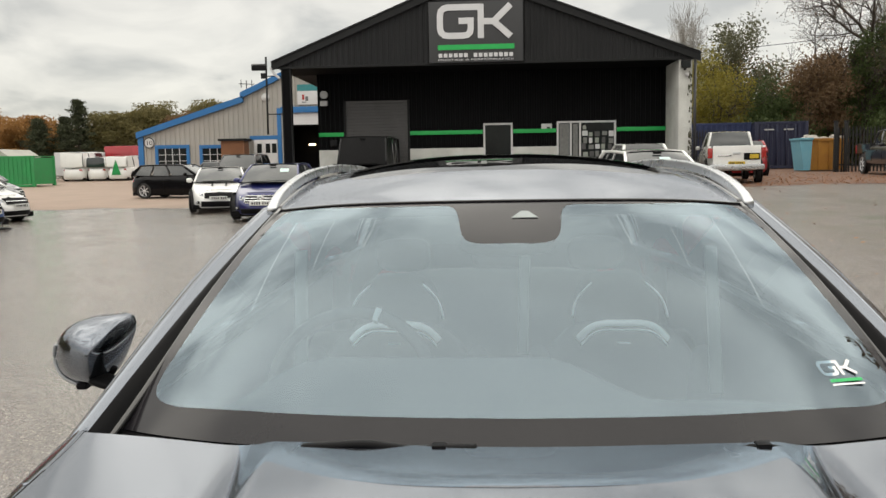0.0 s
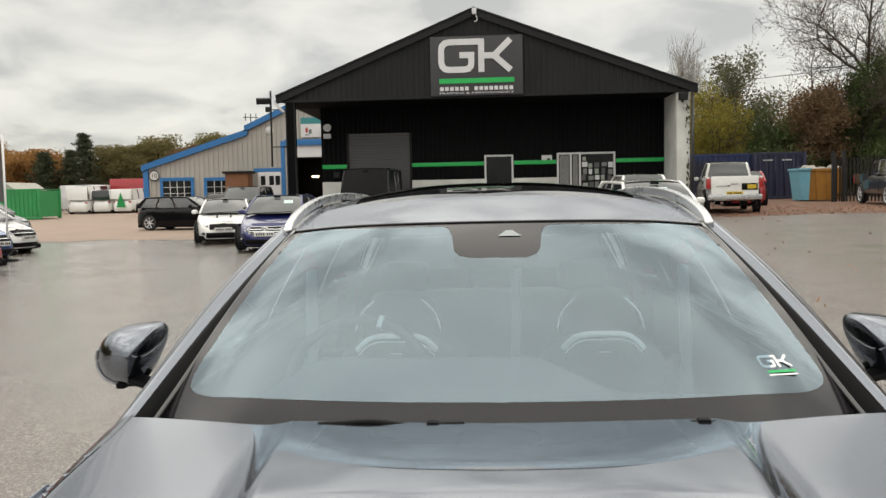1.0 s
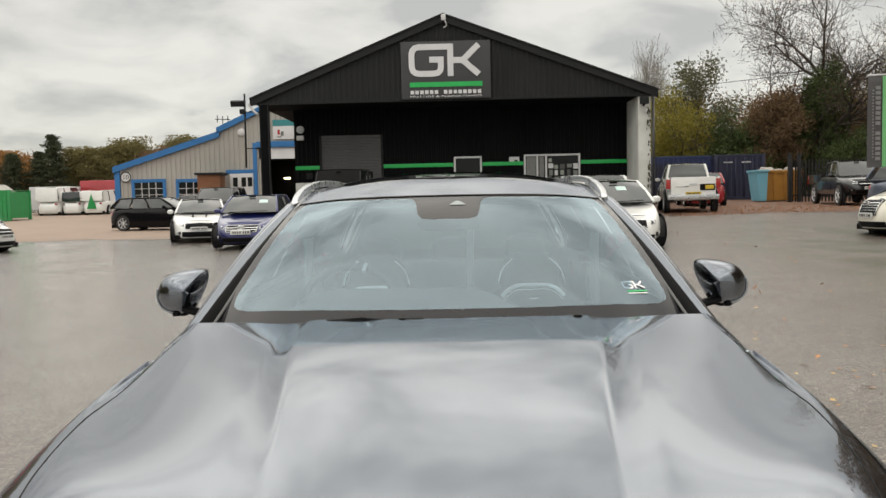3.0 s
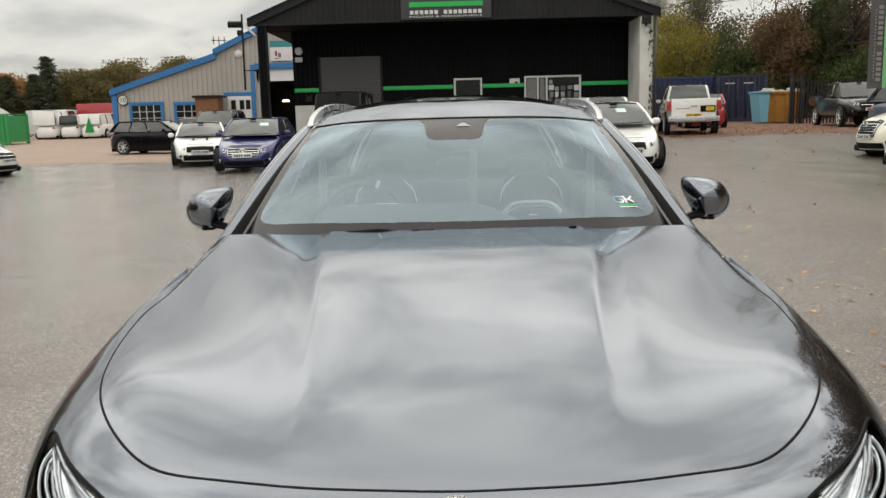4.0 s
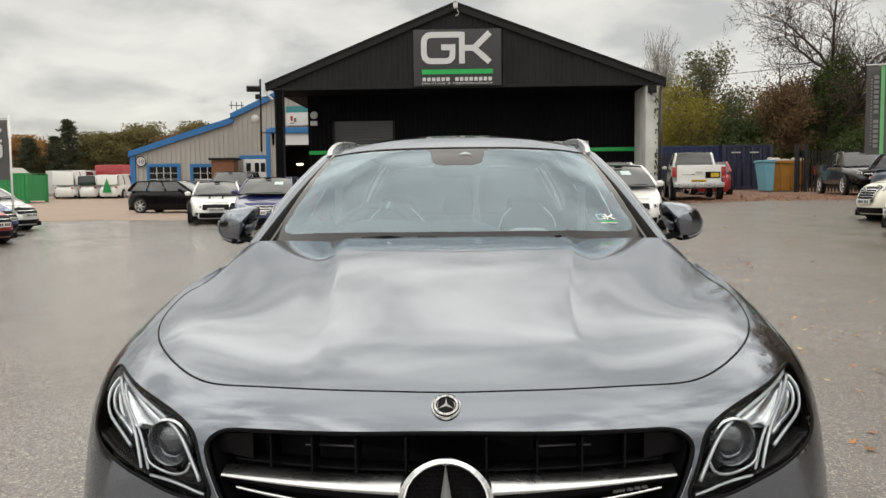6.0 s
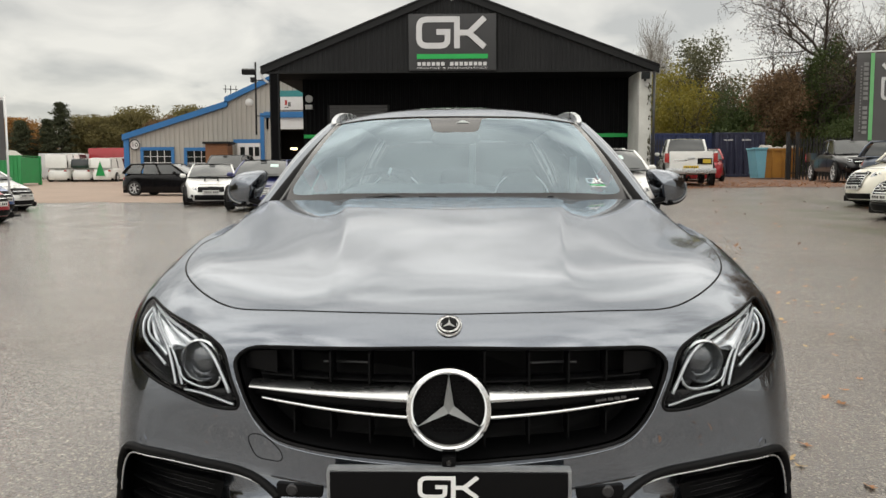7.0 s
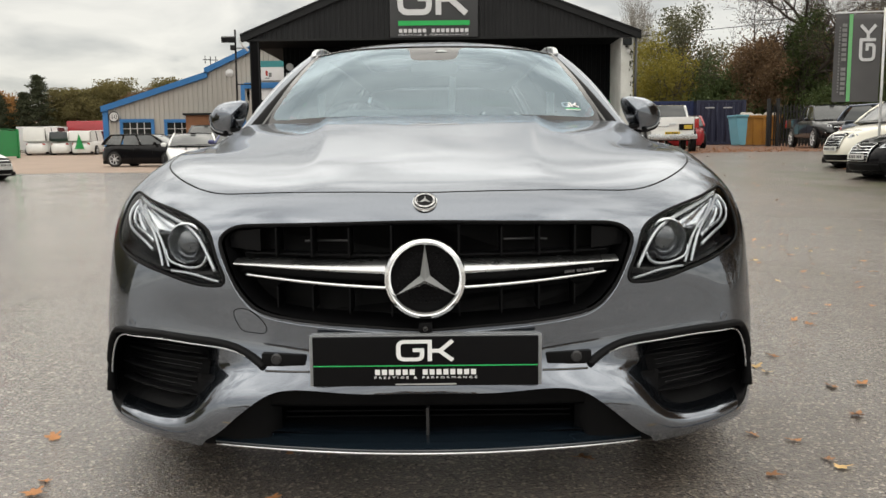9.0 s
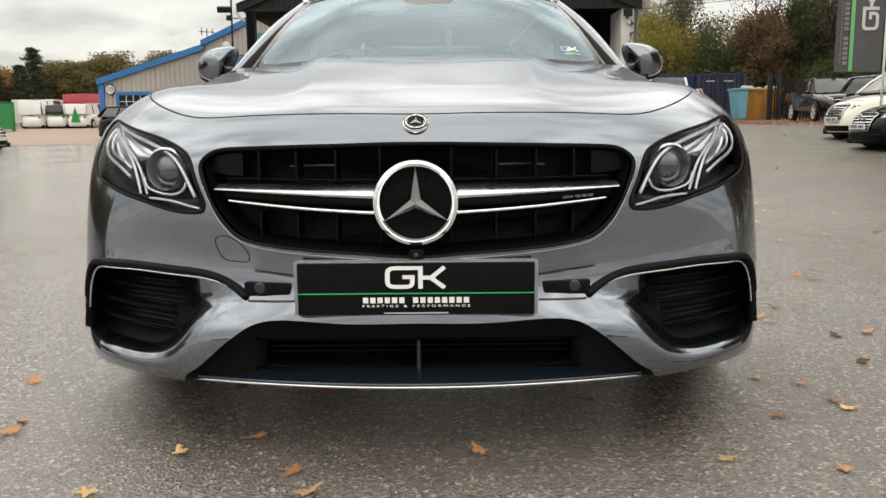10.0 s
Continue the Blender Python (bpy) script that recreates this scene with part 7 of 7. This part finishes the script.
def fence(label, x0, y0, x1, y1, high):
    f = thing("palisade_fence", label, "fence", pose(x0, y0, float(lift((x0 + x1) / 2, (y0 + y1) / 2)) - .05, 0, 0, math.degrees(math.atan2(y1 - y0, x1 - x0))))
    L = math.hypot(x1 - x0, y1 - y0)
    pale = slab([(-.035, .05), (.035, .05), (.035, high - .12), (0, high), (-.035, high - .12)], -.015, .015)
    pale.materials.append(IRON)
    n = int(L / .15)
    for i in range(n):
        part("pale", pale, None, f, at=pose(.1 + i * .15, -.04, 0))
    for z in (.35, high - .4):
        part("rail", box(0, L, -.02, .03, z, z + .06), IRON, f)
    for i in range(int(L / 2.7) + 1):
        part("post", box(i * 2.7 - .05, i * 2.7 + .05, .0, .10, 0, high - .1), IRON, f)
    return f
fence("black palisade fence and gate posts", 15.85, 38.4, 26.0, 37.0, 2.1)
fence("black palisade fence behind the pickup", 8.2, 39.5, 11.6, 40.5, 2.1)
for x in (15.75, 16.2):
    gp = thing("gate_post", "tall black steel gate post", "post", stand(x, 38.2, 0))
    part("shaft", box(-.07, .07, -.07, .07, 0, 2.25, .01), IRON, gp)
    part("cap", box(-.09, .09, -.09, .09, 2.25, 2.30, .01), IRON, gp)

FLAG = surface("grey_flag_cloth", (.085, .082, .084), (.10, .097, .099), .8, 0, 2, 80)
FLAG_GREEN = surface("pale_green_print", (.18, .48, .20), (.16, .44, .18), .8, 0, 4, 80)
FLAG_PRINT = surface("pale_flag_print", (.24, .235, .235), (.21, .205, .205), .8, 0, 4, 80)
POLE = surface("white_pole", (.70, .70, .70), (.62, .62, .62), .4, 0, 6, 60)


def flag(label, m, w, z0, z1, side):
    """A tall banner on a pole; the print is seen from behind. side: 1 if the cloth hangs to -x of the pole."""
    f = thing("banner_flag", label, "flag", m, "dealer flags")
    part("pole", sweep([(0, 0, 0), (0, 0, z1 + .12)], .028, None, 10), POLE, f)
    part("foot", lathe([(0, .05), (.25, .04), (.28, 0)], 20, "z"), SATIN_BLACK, f)
    xs = np.linspace(0, 1, 13)
    cloth = np.array([[(-side * (.06 + w * k), .02 * math.sin(6 * k + z), z) for k in xs] for z in np.linspace(z0, z1, 16)])
    back = cloth[::-1].copy()
    back[..., 1] += .012
    c = part("cloth", grid(np.concatenate([cloth, back, cloth[:1]]), flip=side > 0), FLAG, f, "dark grey cloth with green stripe")
    part("top_arm", sweep([(0, 0, z1 + .05), (-side * (w + .08), 0, z1 + .02)], .015, None, 8), POLE, f)
    part("green_stripe", box(-side * w * .70, -side * w * .78, -.036, -.030, z0 + .01, z1 - .01), FLAG_GREEN, c)
    strokes = gk_strokes(.80, 1)[0]
    for i, k in enumerate(strokes):
        turned = moved(flat_stroke([(-b, a) for a, b in k], .034, .004 + .002 * i), Matrix.Translation((-side * w * .17, -.032, z1 - .62)))
        part("logo_stroke", turned, SIGN_WHITE, c)
    z = z0 + .15
    for i in range(15):
        if i != 6:
            part("print_bar", box(-side * w * .82, -side * w * .92, -.036, -.031, z, z + .07), FLAG_PRINT, c)
        z += .105
    z = z0 + .2
    for i in range(22):
        part("print_bar", box(-side * w * .955, -side * w * .985, -.036, -.031, z, z + .03), FLAG_PRINT, c)
        z += .066
    return f


flag("dark grey banner flag on a white pole", stand(9.72, 16.5, 0), 1.02, 1.55, 3.45, 1)
flag("dark grey banner flag on a white pole by the parked row", stand(-12.18, 20.0, 0), 1.02, 1.5, 3.1, 1)
# overhead wire between the trees
wire = thing("overhead_wire", "thin dark overhead wire", "wire")
part("strand", sweep(curve([(8, 60, 8.6), (25, 52, 9.2), (40, 44, 10.4)], 40), .02, None, 5), SATIN_BLACK, wire)
# ---- trees ----
def leaf_material(name, a, b):
    m = bpy.data.materials.new(name)
    m.use_nodes = True
    nodes, link = links(m)
    p = nodes["Principled BSDF"]
    geo, mix = nodes.new("ShaderNodeNewGeometry"), nodes.new("ShaderNodeMix")
    mix.data_type = "RGBA"
    mix.inputs[6].default_value, mix.inputs[7].default_value = (*a, 1), (*b, 1)
    link.new(geo.outputs["Random Per Island"], mix.inputs[0])
    link.new(mix.outputs[2], p.inputs["Base Color"])
    p.inputs["Roughness"].default_value = .75
    t, s = nodes.new("ShaderNodeBsdfTranslucent"), nodes.new("ShaderNodeMixShader")
    link.new(mix.outputs[2], t.inputs[0])
    s.inputs[0].default_value = .35
    link.new(p.outputs[0], s.inputs[1])
    link.new(t.outputs[0], s.inputs[2])
    link.new(s.outputs[0], nodes["Material Output"].inputs[0])
    return m


BARK = surface("grey_brown_bark", (.075, .058, .045), (.045, .036, .028), .9, 0, 3, 30, .6, 18)
PALE_BARK = surface("pale_grey_bark", (.30, .275, .245), (.22, .20, .175), .9, 0, 3, 30, .4, 18)
OLIVE = leaf_material("olive_leaves", (.125, .108, .036), (.175, .145, .052))
ORANGE = leaf_material("orange_leaves", (.25, .115, .028), (.31, .165, .045))
YELLOW = leaf_material("yellow_green_leaves", (.29, .235, .030), (.19, .175, .034))
RUSSET = leaf_material("russet_leaves", (.150, .090, .047), (.21, .135, .068))
DEEP = leaf_material("dark_green_leaves", (.044, .070, .018), (.085, .112, .032))
GREY_GREEN = leaf_material("grey_green_leaves", (.09, .094, .050), (.14, .135, .074))
PINE = leaf_material("pine_needles", (.034, .042, .018), (.060, .066, .030))


def limbs(rng, height, spread, levels, n_first, trunk_r, bare):
    """Branch segments (start, end, radius, radius) and the tips where leaves sit."""
    seg, tips = [], []
    def grow(p, d, length, r, level):
        steps = 3 if level else 4
        for i in range(steps):
            q = p + d * (length / steps)
            seg.append((p, q, r * (1 - .55 * i / steps), r * (1 - .55 * (i + 1) / steps)))
            p = q
            d = d + rng.normal(0, (.10 if bare else .16) if level else .05, 3) + np.array((0, 0, .05))
            d /= np.linalg.norm(d)
            if level < levels and (i > 0 or level > 0):
                for _ in range(n_first if level == 0 else int(rng.integers(2, 4 if bare else 3))):
                    side = rng.normal(0, 1, 3)
                    side -= d * side.dot(d)
                    side /= np.linalg.norm(side) + 1e-9
                    nd = d * rng.uniform(.3, .75) + side * spread + np.array((0, 0, .12))
                    grow(p, nd / np.linalg.norm(nd), length * rng.uniform(.46, .68), r * (1 - .55 * (i + 1) / steps) * (.54 if bare else .62), level + 1)
        tips.append((p, level))
    grow(np.zeros(3), np.array((0.0, 0, 1)), height * .55, trunk_r, 0)
    return seg, tips


def branch_mesh(seg, sides=5, least=.012):
    v, f = [], []
    ang = np.linspace(0, 2 * np.pi, sides, endpoint=False)
    for p, q, r0, r1 in seg:
        d = (q - p) / (np.linalg.norm(q - p) + 1e-9)
        u = np.cross(d, (.2, 1, .1))
        u /= np.linalg.norm(u)
        w = np.cross(d, u)
        b = len(v)
        for c, r in ((p, r0), (q, r1)):
            r = max(r, least)
            v += [c + r * (math.cos(t) * u + math.sin(t) * w) for t in ang]
        f += [(b + i, b + (i + 1) % sides, b + sides + (i + 1) % sides, b + sides + i) for i in range(sides)]
    return mesh("branches", v, f)


def leaf_mesh(rng, centres, per, size, blur):
    """Small folded leaf clusters scattered round the centres."""
    c = np.repeat(np.asarray(centres), per, axis=0)
    c = c + np.clip(rng.normal(0, 1, c.shape), -1.5, 1.5) * np.asarray(blur)
    k = len(c)
    a = rng.normal(0, 1, (k, 3))
    a /= np.linalg.norm(a, axis=1)[:, None]
    b = np.cross(a, rng.normal(0, 1, (k, 3)))
    b /= np.linalg.norm(b, axis=1)[:, None] + 1e-9
    s = size * rng.uniform(.5, 1.3, (k, 1))
    p = np.stack([c - a * s, c + b * s * .55 - a * s * .1, c + a * s, c - b * s * .5 + a * s * .15], 1).reshape(-1, 3)
    return mesh("leaves", p, np.arange(4 * k).reshape(-1, 4), False)


def tree(label, x, y, height, width, leaf, seed, count=5000, size=.16, bare=False, low=.28, name="tree", levels=3, lumps=26, trunk=None, bark=None):
    rng = np.random.default_rng(seed)
    t = thing(name, label, "tree", pose(x, y, float(lift(x, y)) - .1, 0, 0, seed * 37 % 360))
    r = trunk or height * .022
    seg, tips = limbs(rng, height, .75 if not bare else .62, levels if not bare else levels + 1, 3, r, bare)
    top = max(s[1][2] for s in seg)
    k = height / top * .97
    reach = max(np.hypot(s[1][0], s[1][1]) for s in seg)
    kx = min(1.5, width * .5 / reach) if not bare else width * .5 / reach
    sc = np.array((kx, kx, k))
    seg = [(p * sc, q * sc, a, b) for p, q, a, b in seg]
    part("trunk", branch_mesh(seg, least=.007 if bare else .012), bark or BARK, t)
    if count:
        ends = np.array([p * sc for p, lv in tips if lv > 0])
        ends = ends[ends[:, 2] > height * low * .8]
        if not bare:
            # fill an uneven crown with lumps of differing size
            u = rng.normal(0, 1, (lumps, 3))
            u /= np.linalg.norm(u, axis=1)[:, None]
            rad = rng.uniform(.35, 1.0, (lumps, 1)) ** .6
            lump = u * rad * np.array((width * .42, width * .42, height * (1 - low) * .44)) + np.array((0, 0, height * (low + (1 - low) * .50)))
            ends = np.concatenate([ends[rng.permutation(len(ends))[:lumps]], lump])
        per = max(1, count // len(ends))
        part("crown", leaf_mesh(rng, ends, per, size, (width * .075, width * .075, height * .05) if not bare else (.25, .25, .2)), leaf, t)
    return t


def conifer(label, x, y, height, width, seed):
    rng = np.random.default_rng(seed)
    t = thing("pine_tree", label, "tree", pose(x, y, float(lift(x, y)) - .1))
    part("trunk", sweep([(0, 0, 0), (0, 0, height * .5), (0, 0, height)], .2, None, 8, taper=[1, .6, .1]), BARK, t)
    c, boughs = [], []
    for i in range(58):
        h = .20 + .80 * (i / 58) ** .9
        w = width * .5 * (1.03 - h) ** .75 * rng.uniform(.45, 1.15) + .04
        a = i * 2.4 + rng.uniform(-.5, .5)
        tip = np.array((math.cos(a) * w, math.sin(a) * w, height * h + .10 * w))
        boughs.append((np.array((0, 0, height * h)), tip, .05, .015))
        for q in np.linspace(.3, 1, 5):
            c.append((tip[0] * q, tip[1] * q, height * h + .10 * w * q))
    part("bough", branch_mesh(boughs, 4), BARK, t)
    part("crown", leaf_mesh(rng, c, 34, .085, (.22, .22, .09)), PINE, t)
    return t


# far side, behind the vans
tree("broad oak with orange autumn leaves", -45.5, 80, 6.1, 8.5, ORANGE, 11, 34200, 0.112, name="oak_tree", lumps=60)
tree("oak with thinning orange leaves", -54.0, 84, 7.4, 9.0, ORANGE, 12, 15960, 0.145, name="oak_tree", lumps=50)
conifer("dark green pine behind the vans", -42.2, 76, 5.3, 5.0, 13)
conifer("dark green pine behind the vans", -40.1, 77, 5.5, 4.4, 14)
conifer("tall dark pine with a pointed top", -38.3, 76, 7.0, 5.0, 15)
tree("broad olive green oak behind the vans", -36.6, 80, 6.3, 7.4, OLIVE, 16, 41800, 0.112, name="oak_tree", lumps=60)
tree("broad olive oak turning yellow", -32.9, 81, 7.2, 7.8, OLIVE, 17, 41800, 0.112, name="oak_tree", lumps=60)
tree("russet brown oak behind the vans", -29.6, 80, 6.0, 5.0, RUSSET, 18, 30400, 0.132, name="oak_tree", lumps=50)
tree("olive oak beyond the warehouse", -31.5, 96, 8.4, 8.5, OLIVE, 19, 30400, 0.158, name="oak_tree", lumps=50)
tree("russet oak beyond the warehouse", -38.0, 98, 6.6, 9.5, RUSSET, 20, 15960, 0.158, name="oak_tree", lumps=50)
# right-hand side
tree("yellow green maple behind the pickup", 13.9, 51, 7.0, 5.6, YELLOW, 21, 19760, 0.073, low=.2, name="maple_tree", lumps=50)
tree("tall thin-leaved tree behind the pickup", 16.9, 56, 10.2, 5.2, GREY_GREEN, 22, 13000, 0.08, low=.35, name="birch_tree", lumps=26)
tree("pale bare twiggy tree behind the yard", 13.6, 60, 12.4, 7.0, RUSSET, 23, 0, .10, True, name="birch_tree", bark=PALE_BARK)
tree("dark green evergreen behind the containers", 17.9, 50, 5.2, 5.2, DEEP, 24, 22800, 0.079, low=.08, name="holly_tree", lumps=50)
tree("russet beech behind the skip", 19.4, 48, 6.9, 5.0, RUSSET, 25, 24700, 0.073, low=.12, name="beech_tree", lumps=50)
tree("russet beech by the oak", 23.6, 50, 7.6, 6.0, RUSSET, 26, 24700, 0.073, low=.12, name="beech_tree", lumps=50)
tree("dark green holly under the oak", 22.0, 44, 4.0, 4.6, DEEP, 27, 19760, 0.067, low=.04, name="holly_tree", lumps=50)
tree("dark green holly by the fence", 25.8, 44.5, 5.0, 5.0, DEEP, 28, 19760, 0.067, low=.04, name="holly_tree", lumps=50)
tree("large bare oak with a few brown leaves", 21.0, 46.5, 15.5, 15.5, RUSSET, 29, 2600, .05, True, name="oak_tree", trunk=.42)
tree("bare oak at the edge of the wood", 28.6, 47, 15.0, 12.0, RUSSET, 30, 2000, .05, True, name="oak_tree", trunk=.34)
tree("ivy wrapped round the oak trunk", 21.0, 46.3, 8.0, 3.0, DEEP, 31, 16000, 0.073, low=.05, name="ivy_tree", lumps=40)
tree("yellow oak at the wood's edge", 28.5, 52, 8.5, 7.0, YELLOW, 32, 19760, 0.084, low=.15, name="oak_tree", lumps=50)
tree("russet oak at the wood's edge", 33.5, 44, 9.0, 8.0, RUSSET, 33, 19760, 0.084, low=.15, name="oak_tree", lumps=50)
tree("olive oak beside the yard", 30.5, 30, 10.0, 8.0, OLIVE, 34, 9880, 0.106, low=.2, name="oak_tree", lumps=50)
# along the yard's right edge, seen only as reflections in the paint
for i, (x, y, h) in enumerate(((19, 6, 10), (22, 13, 11), (-24, 8, 8))):
    tree("leafy oak beside the yard", x, y, h, 7.5, (RUSSET, OLIVE)[i % 2], 40 + i, 3000, .2, low=.2, name="oak_tree")
# far woods close the view
rng = np.random.default_rng(9)
def far_wood(label, pts, leaf, size=.22, per=13):
    c = []
    for x, y, w, h in pts:
        for _ in range(150):
            a, r = rng.uniform(0, 6.28), rng.uniform(0, 1) ** .5
            c.append((x + math.cos(a) * r * w, y + math.sin(a) * 1.5, float(lift(x, y)) + rng.uniform(.0, 1) ** .7 * h * (1.15 - r * .5)))
    tagged(part("far_wood", leaf_mesh(rng, c, per, size, (.55, .5, .45)), leaf), label, "wood", kind="stuff")
# out of view: added to darken the low horizon mirrored in the paint
for label, pts, leaf in (("russet wood along the yard's open side", [(20 + 2 * math.sin(y), y, 3.4, 13.5) for y in range(3, 27, 3)], RUSSET), ("olive wood along the yard's far side", [(-25 + 2 * math.sin(y), y, 3.4, 4.5) for y in range(3, 30, 3)], OLIVE), ("dark wood behind the yard's entrance", [(x, -60 + 2 * math.sin(x), 3.4, 3.0) for x in range(-60, 61, 4)], RUSSET)):
    far_wood(label, pts, leaf, .24, 32)
far_wood("far autumn wood behind the vans", [(x, 104 + 4 * math.sin(x), 5, 6.5) for x in range(-80, -18, 6)], RUSSET, .16, 24)
far_wood("dark wood behind the containers", [(x, 60 + 3 * math.sin(x), 3.2, 6.2) for x in range(9, 46, 3)], DEEP, .11, 30)
far_wood("russet wood behind the fence", [(x, 55 + 2 * math.sin(x * 2), 3.0, 7.0) for x in range(17, 44, 4)], RUSSET, .10, 30)
far_wood("olive wood behind the containers", [(x, 64 + 2 * math.sin(x * 3), 3.0, 7.2) for x in range(10, 40, 4)], OLIVE, .11, 30)
far_wood("dark hedge below the wood", [(x, 49 + math.sin(x), 2.0, 2.6) for x in range(15, 36, 2)], DEEP, .10, 26)
# ---- fallen leaves ----
LEAF_DRY = surface("dry_orange_leaf", (.44, .20, .07), (.30, .125, .045), .7, 0, 30, 200, .3, 200, random_tint=.35)
LEAF_PALE = surface("pale_yellow_leaf", (.52, .36, .15), (.42, .26, .11), .7, 0, 30, 200, .3, 200, random_tint=.3)


def leaf_shape(seed):
    """A curled lobed leaf about eight centimetres long."""
    rng = np.random.default_rng(seed)
    v, n = [(0, 0, .012)], 22
    for i in range(n):
        a = 2 * np.pi * i / n
        r = .034 * (1 + .38 * math.cos(5 * a + .4 * seed)) * (1.15 if abs(math.sin(a)) < .5 else .85) * rng.uniform(.85, 1.1)
        v.append((r * 1.15 * math.cos(a), r * math.sin(a), .004 + .35 * r * abs(math.sin(a + seed)) + rng.uniform(0, .006)))
    f = [(0, 1 + i, 1 + (i + 1) % n) for i in range(n)]
    v += [(.03, .0, .010), (.062, .006, .004), (.064, .003, .004)]
    return mesh("leaf", v, f + [(n + 1, n + 2, n + 3)])


SHAPES = [leaf_shape(i) for i in range(6)]
for i, me in enumerate(SHAPES):
    me.materials.append(LEAF_PALE if i % 3 == 2 else LEAF_DRY)
random.seed(21)
NEAR = [(-0.28, -0.04), (0.14, 0.07), (0.71, 0.01), (1.14, 0.4), (-0.41, 0.16), (-0.7, -0.14), (0.94, 0.29), (1.41, 0.78), (-0.57, 0.07), (-1.06, 0.29), (-1.05, 0.21), (-0.23, -0.15), (1.0, 0.61), (1.11, 0.55), (1.15, 0.34), (1.48, 1.11), (1.61, 1.14), (1.31, 1.4), (-1.2, 0.64), (0.95, -0.05), (2.26, 3.52), (1.87, 2.18), (1.44, 1.57), (1.32, 1.32), (-0.29, 0.49), (-0.42, 0.49), (-0.17, 0.52), (0.44, 0.42), (-0.54, 0.55), (-0.09, 0.6)]
for i, (x, y) in enumerate(NEAR):
    ob = new("fallen_leaf", SHAPES[i % 6])
    ob.matrix_basis = pose(x, y, float(lift(x, y)) + .001, random.uniform(-12, 12), random.uniform(-12, 12), random.uniform(0, 360)) @ Matrix.Scale(random.uniform(.42, .72), 4)
    tagged(ob, "curled dry oak leaf on the wet asphalt" if i % 6 % 3 != 2 else "pale yellow fallen leaf on wet asphalt", "leaf", "fallen leaves")
for i in range(270):
    x, y = random.choice(((random.uniform(1.2, 3.4), random.uniform(-1, 6)), (random.uniform(1.3, 4.5), random.uniform(-1, 9)), (random.uniform(2.0, 8.5), random.uniform(3, 16)), (random.uniform(-9, -1.4), random.uniform(-1, 16))))
    if x < 0 and random.random() < .75:
        continue
    ob = new("fallen_leaf", SHAPES[i % 6])
    ob.matrix_basis = pose(x, y, float(lift(x, y)) + .001, random.uniform(-12, 12), random.uniform(-12, 12), random.uniform(0, 360)) @ Matrix.Scale(random.uniform(.34, .66), 4)
    tagged(ob, "curled dry oak leaf on the wet asphalt" if i % 6 % 3 != 2 else "pale yellow fallen leaf on wet asphalt", "leaf", "fallen leaves")
# deeper drifts under the trees
rng = np.random.default_rng(4)
x, y = rng.uniform(6.5, 28, 9000), 26 + np.abs(rng.normal(0, 7, 9000))
x2, y2 = rng.uniform(3, 14, 260), rng.uniform(10, 27, 260)
x, y = np.concatenate([x, x2]), np.concatenate([y, y2])
c = np.stack([x, y, lift(x, y) + .02], 1)
k = len(c)
a = rng.normal(0, 1, (k, 3)) * (1, 1, .35)
a /= np.linalg.norm(a, axis=1)[:, None]
b = np.cross(a, (0, 0, 1)) + rng.normal(0, .2, (k, 3))
s = rng.uniform(.02, .045, (k, 1))
DRIFT = leaf_material("drifted_leaves", (.20, .075, .03), (.33, .15, .06))
tagged(part("leaf_drift", mesh("drift", np.stack([c - a * s, c + b * s * .7, c + a * s, c - b * s * .7], 1).reshape(-1, 3), np.arange(4 * k).reshape(-1, 4), False), DRIFT), "brown fallen leaves drifted across the yard", "leaves", kind="stuff")
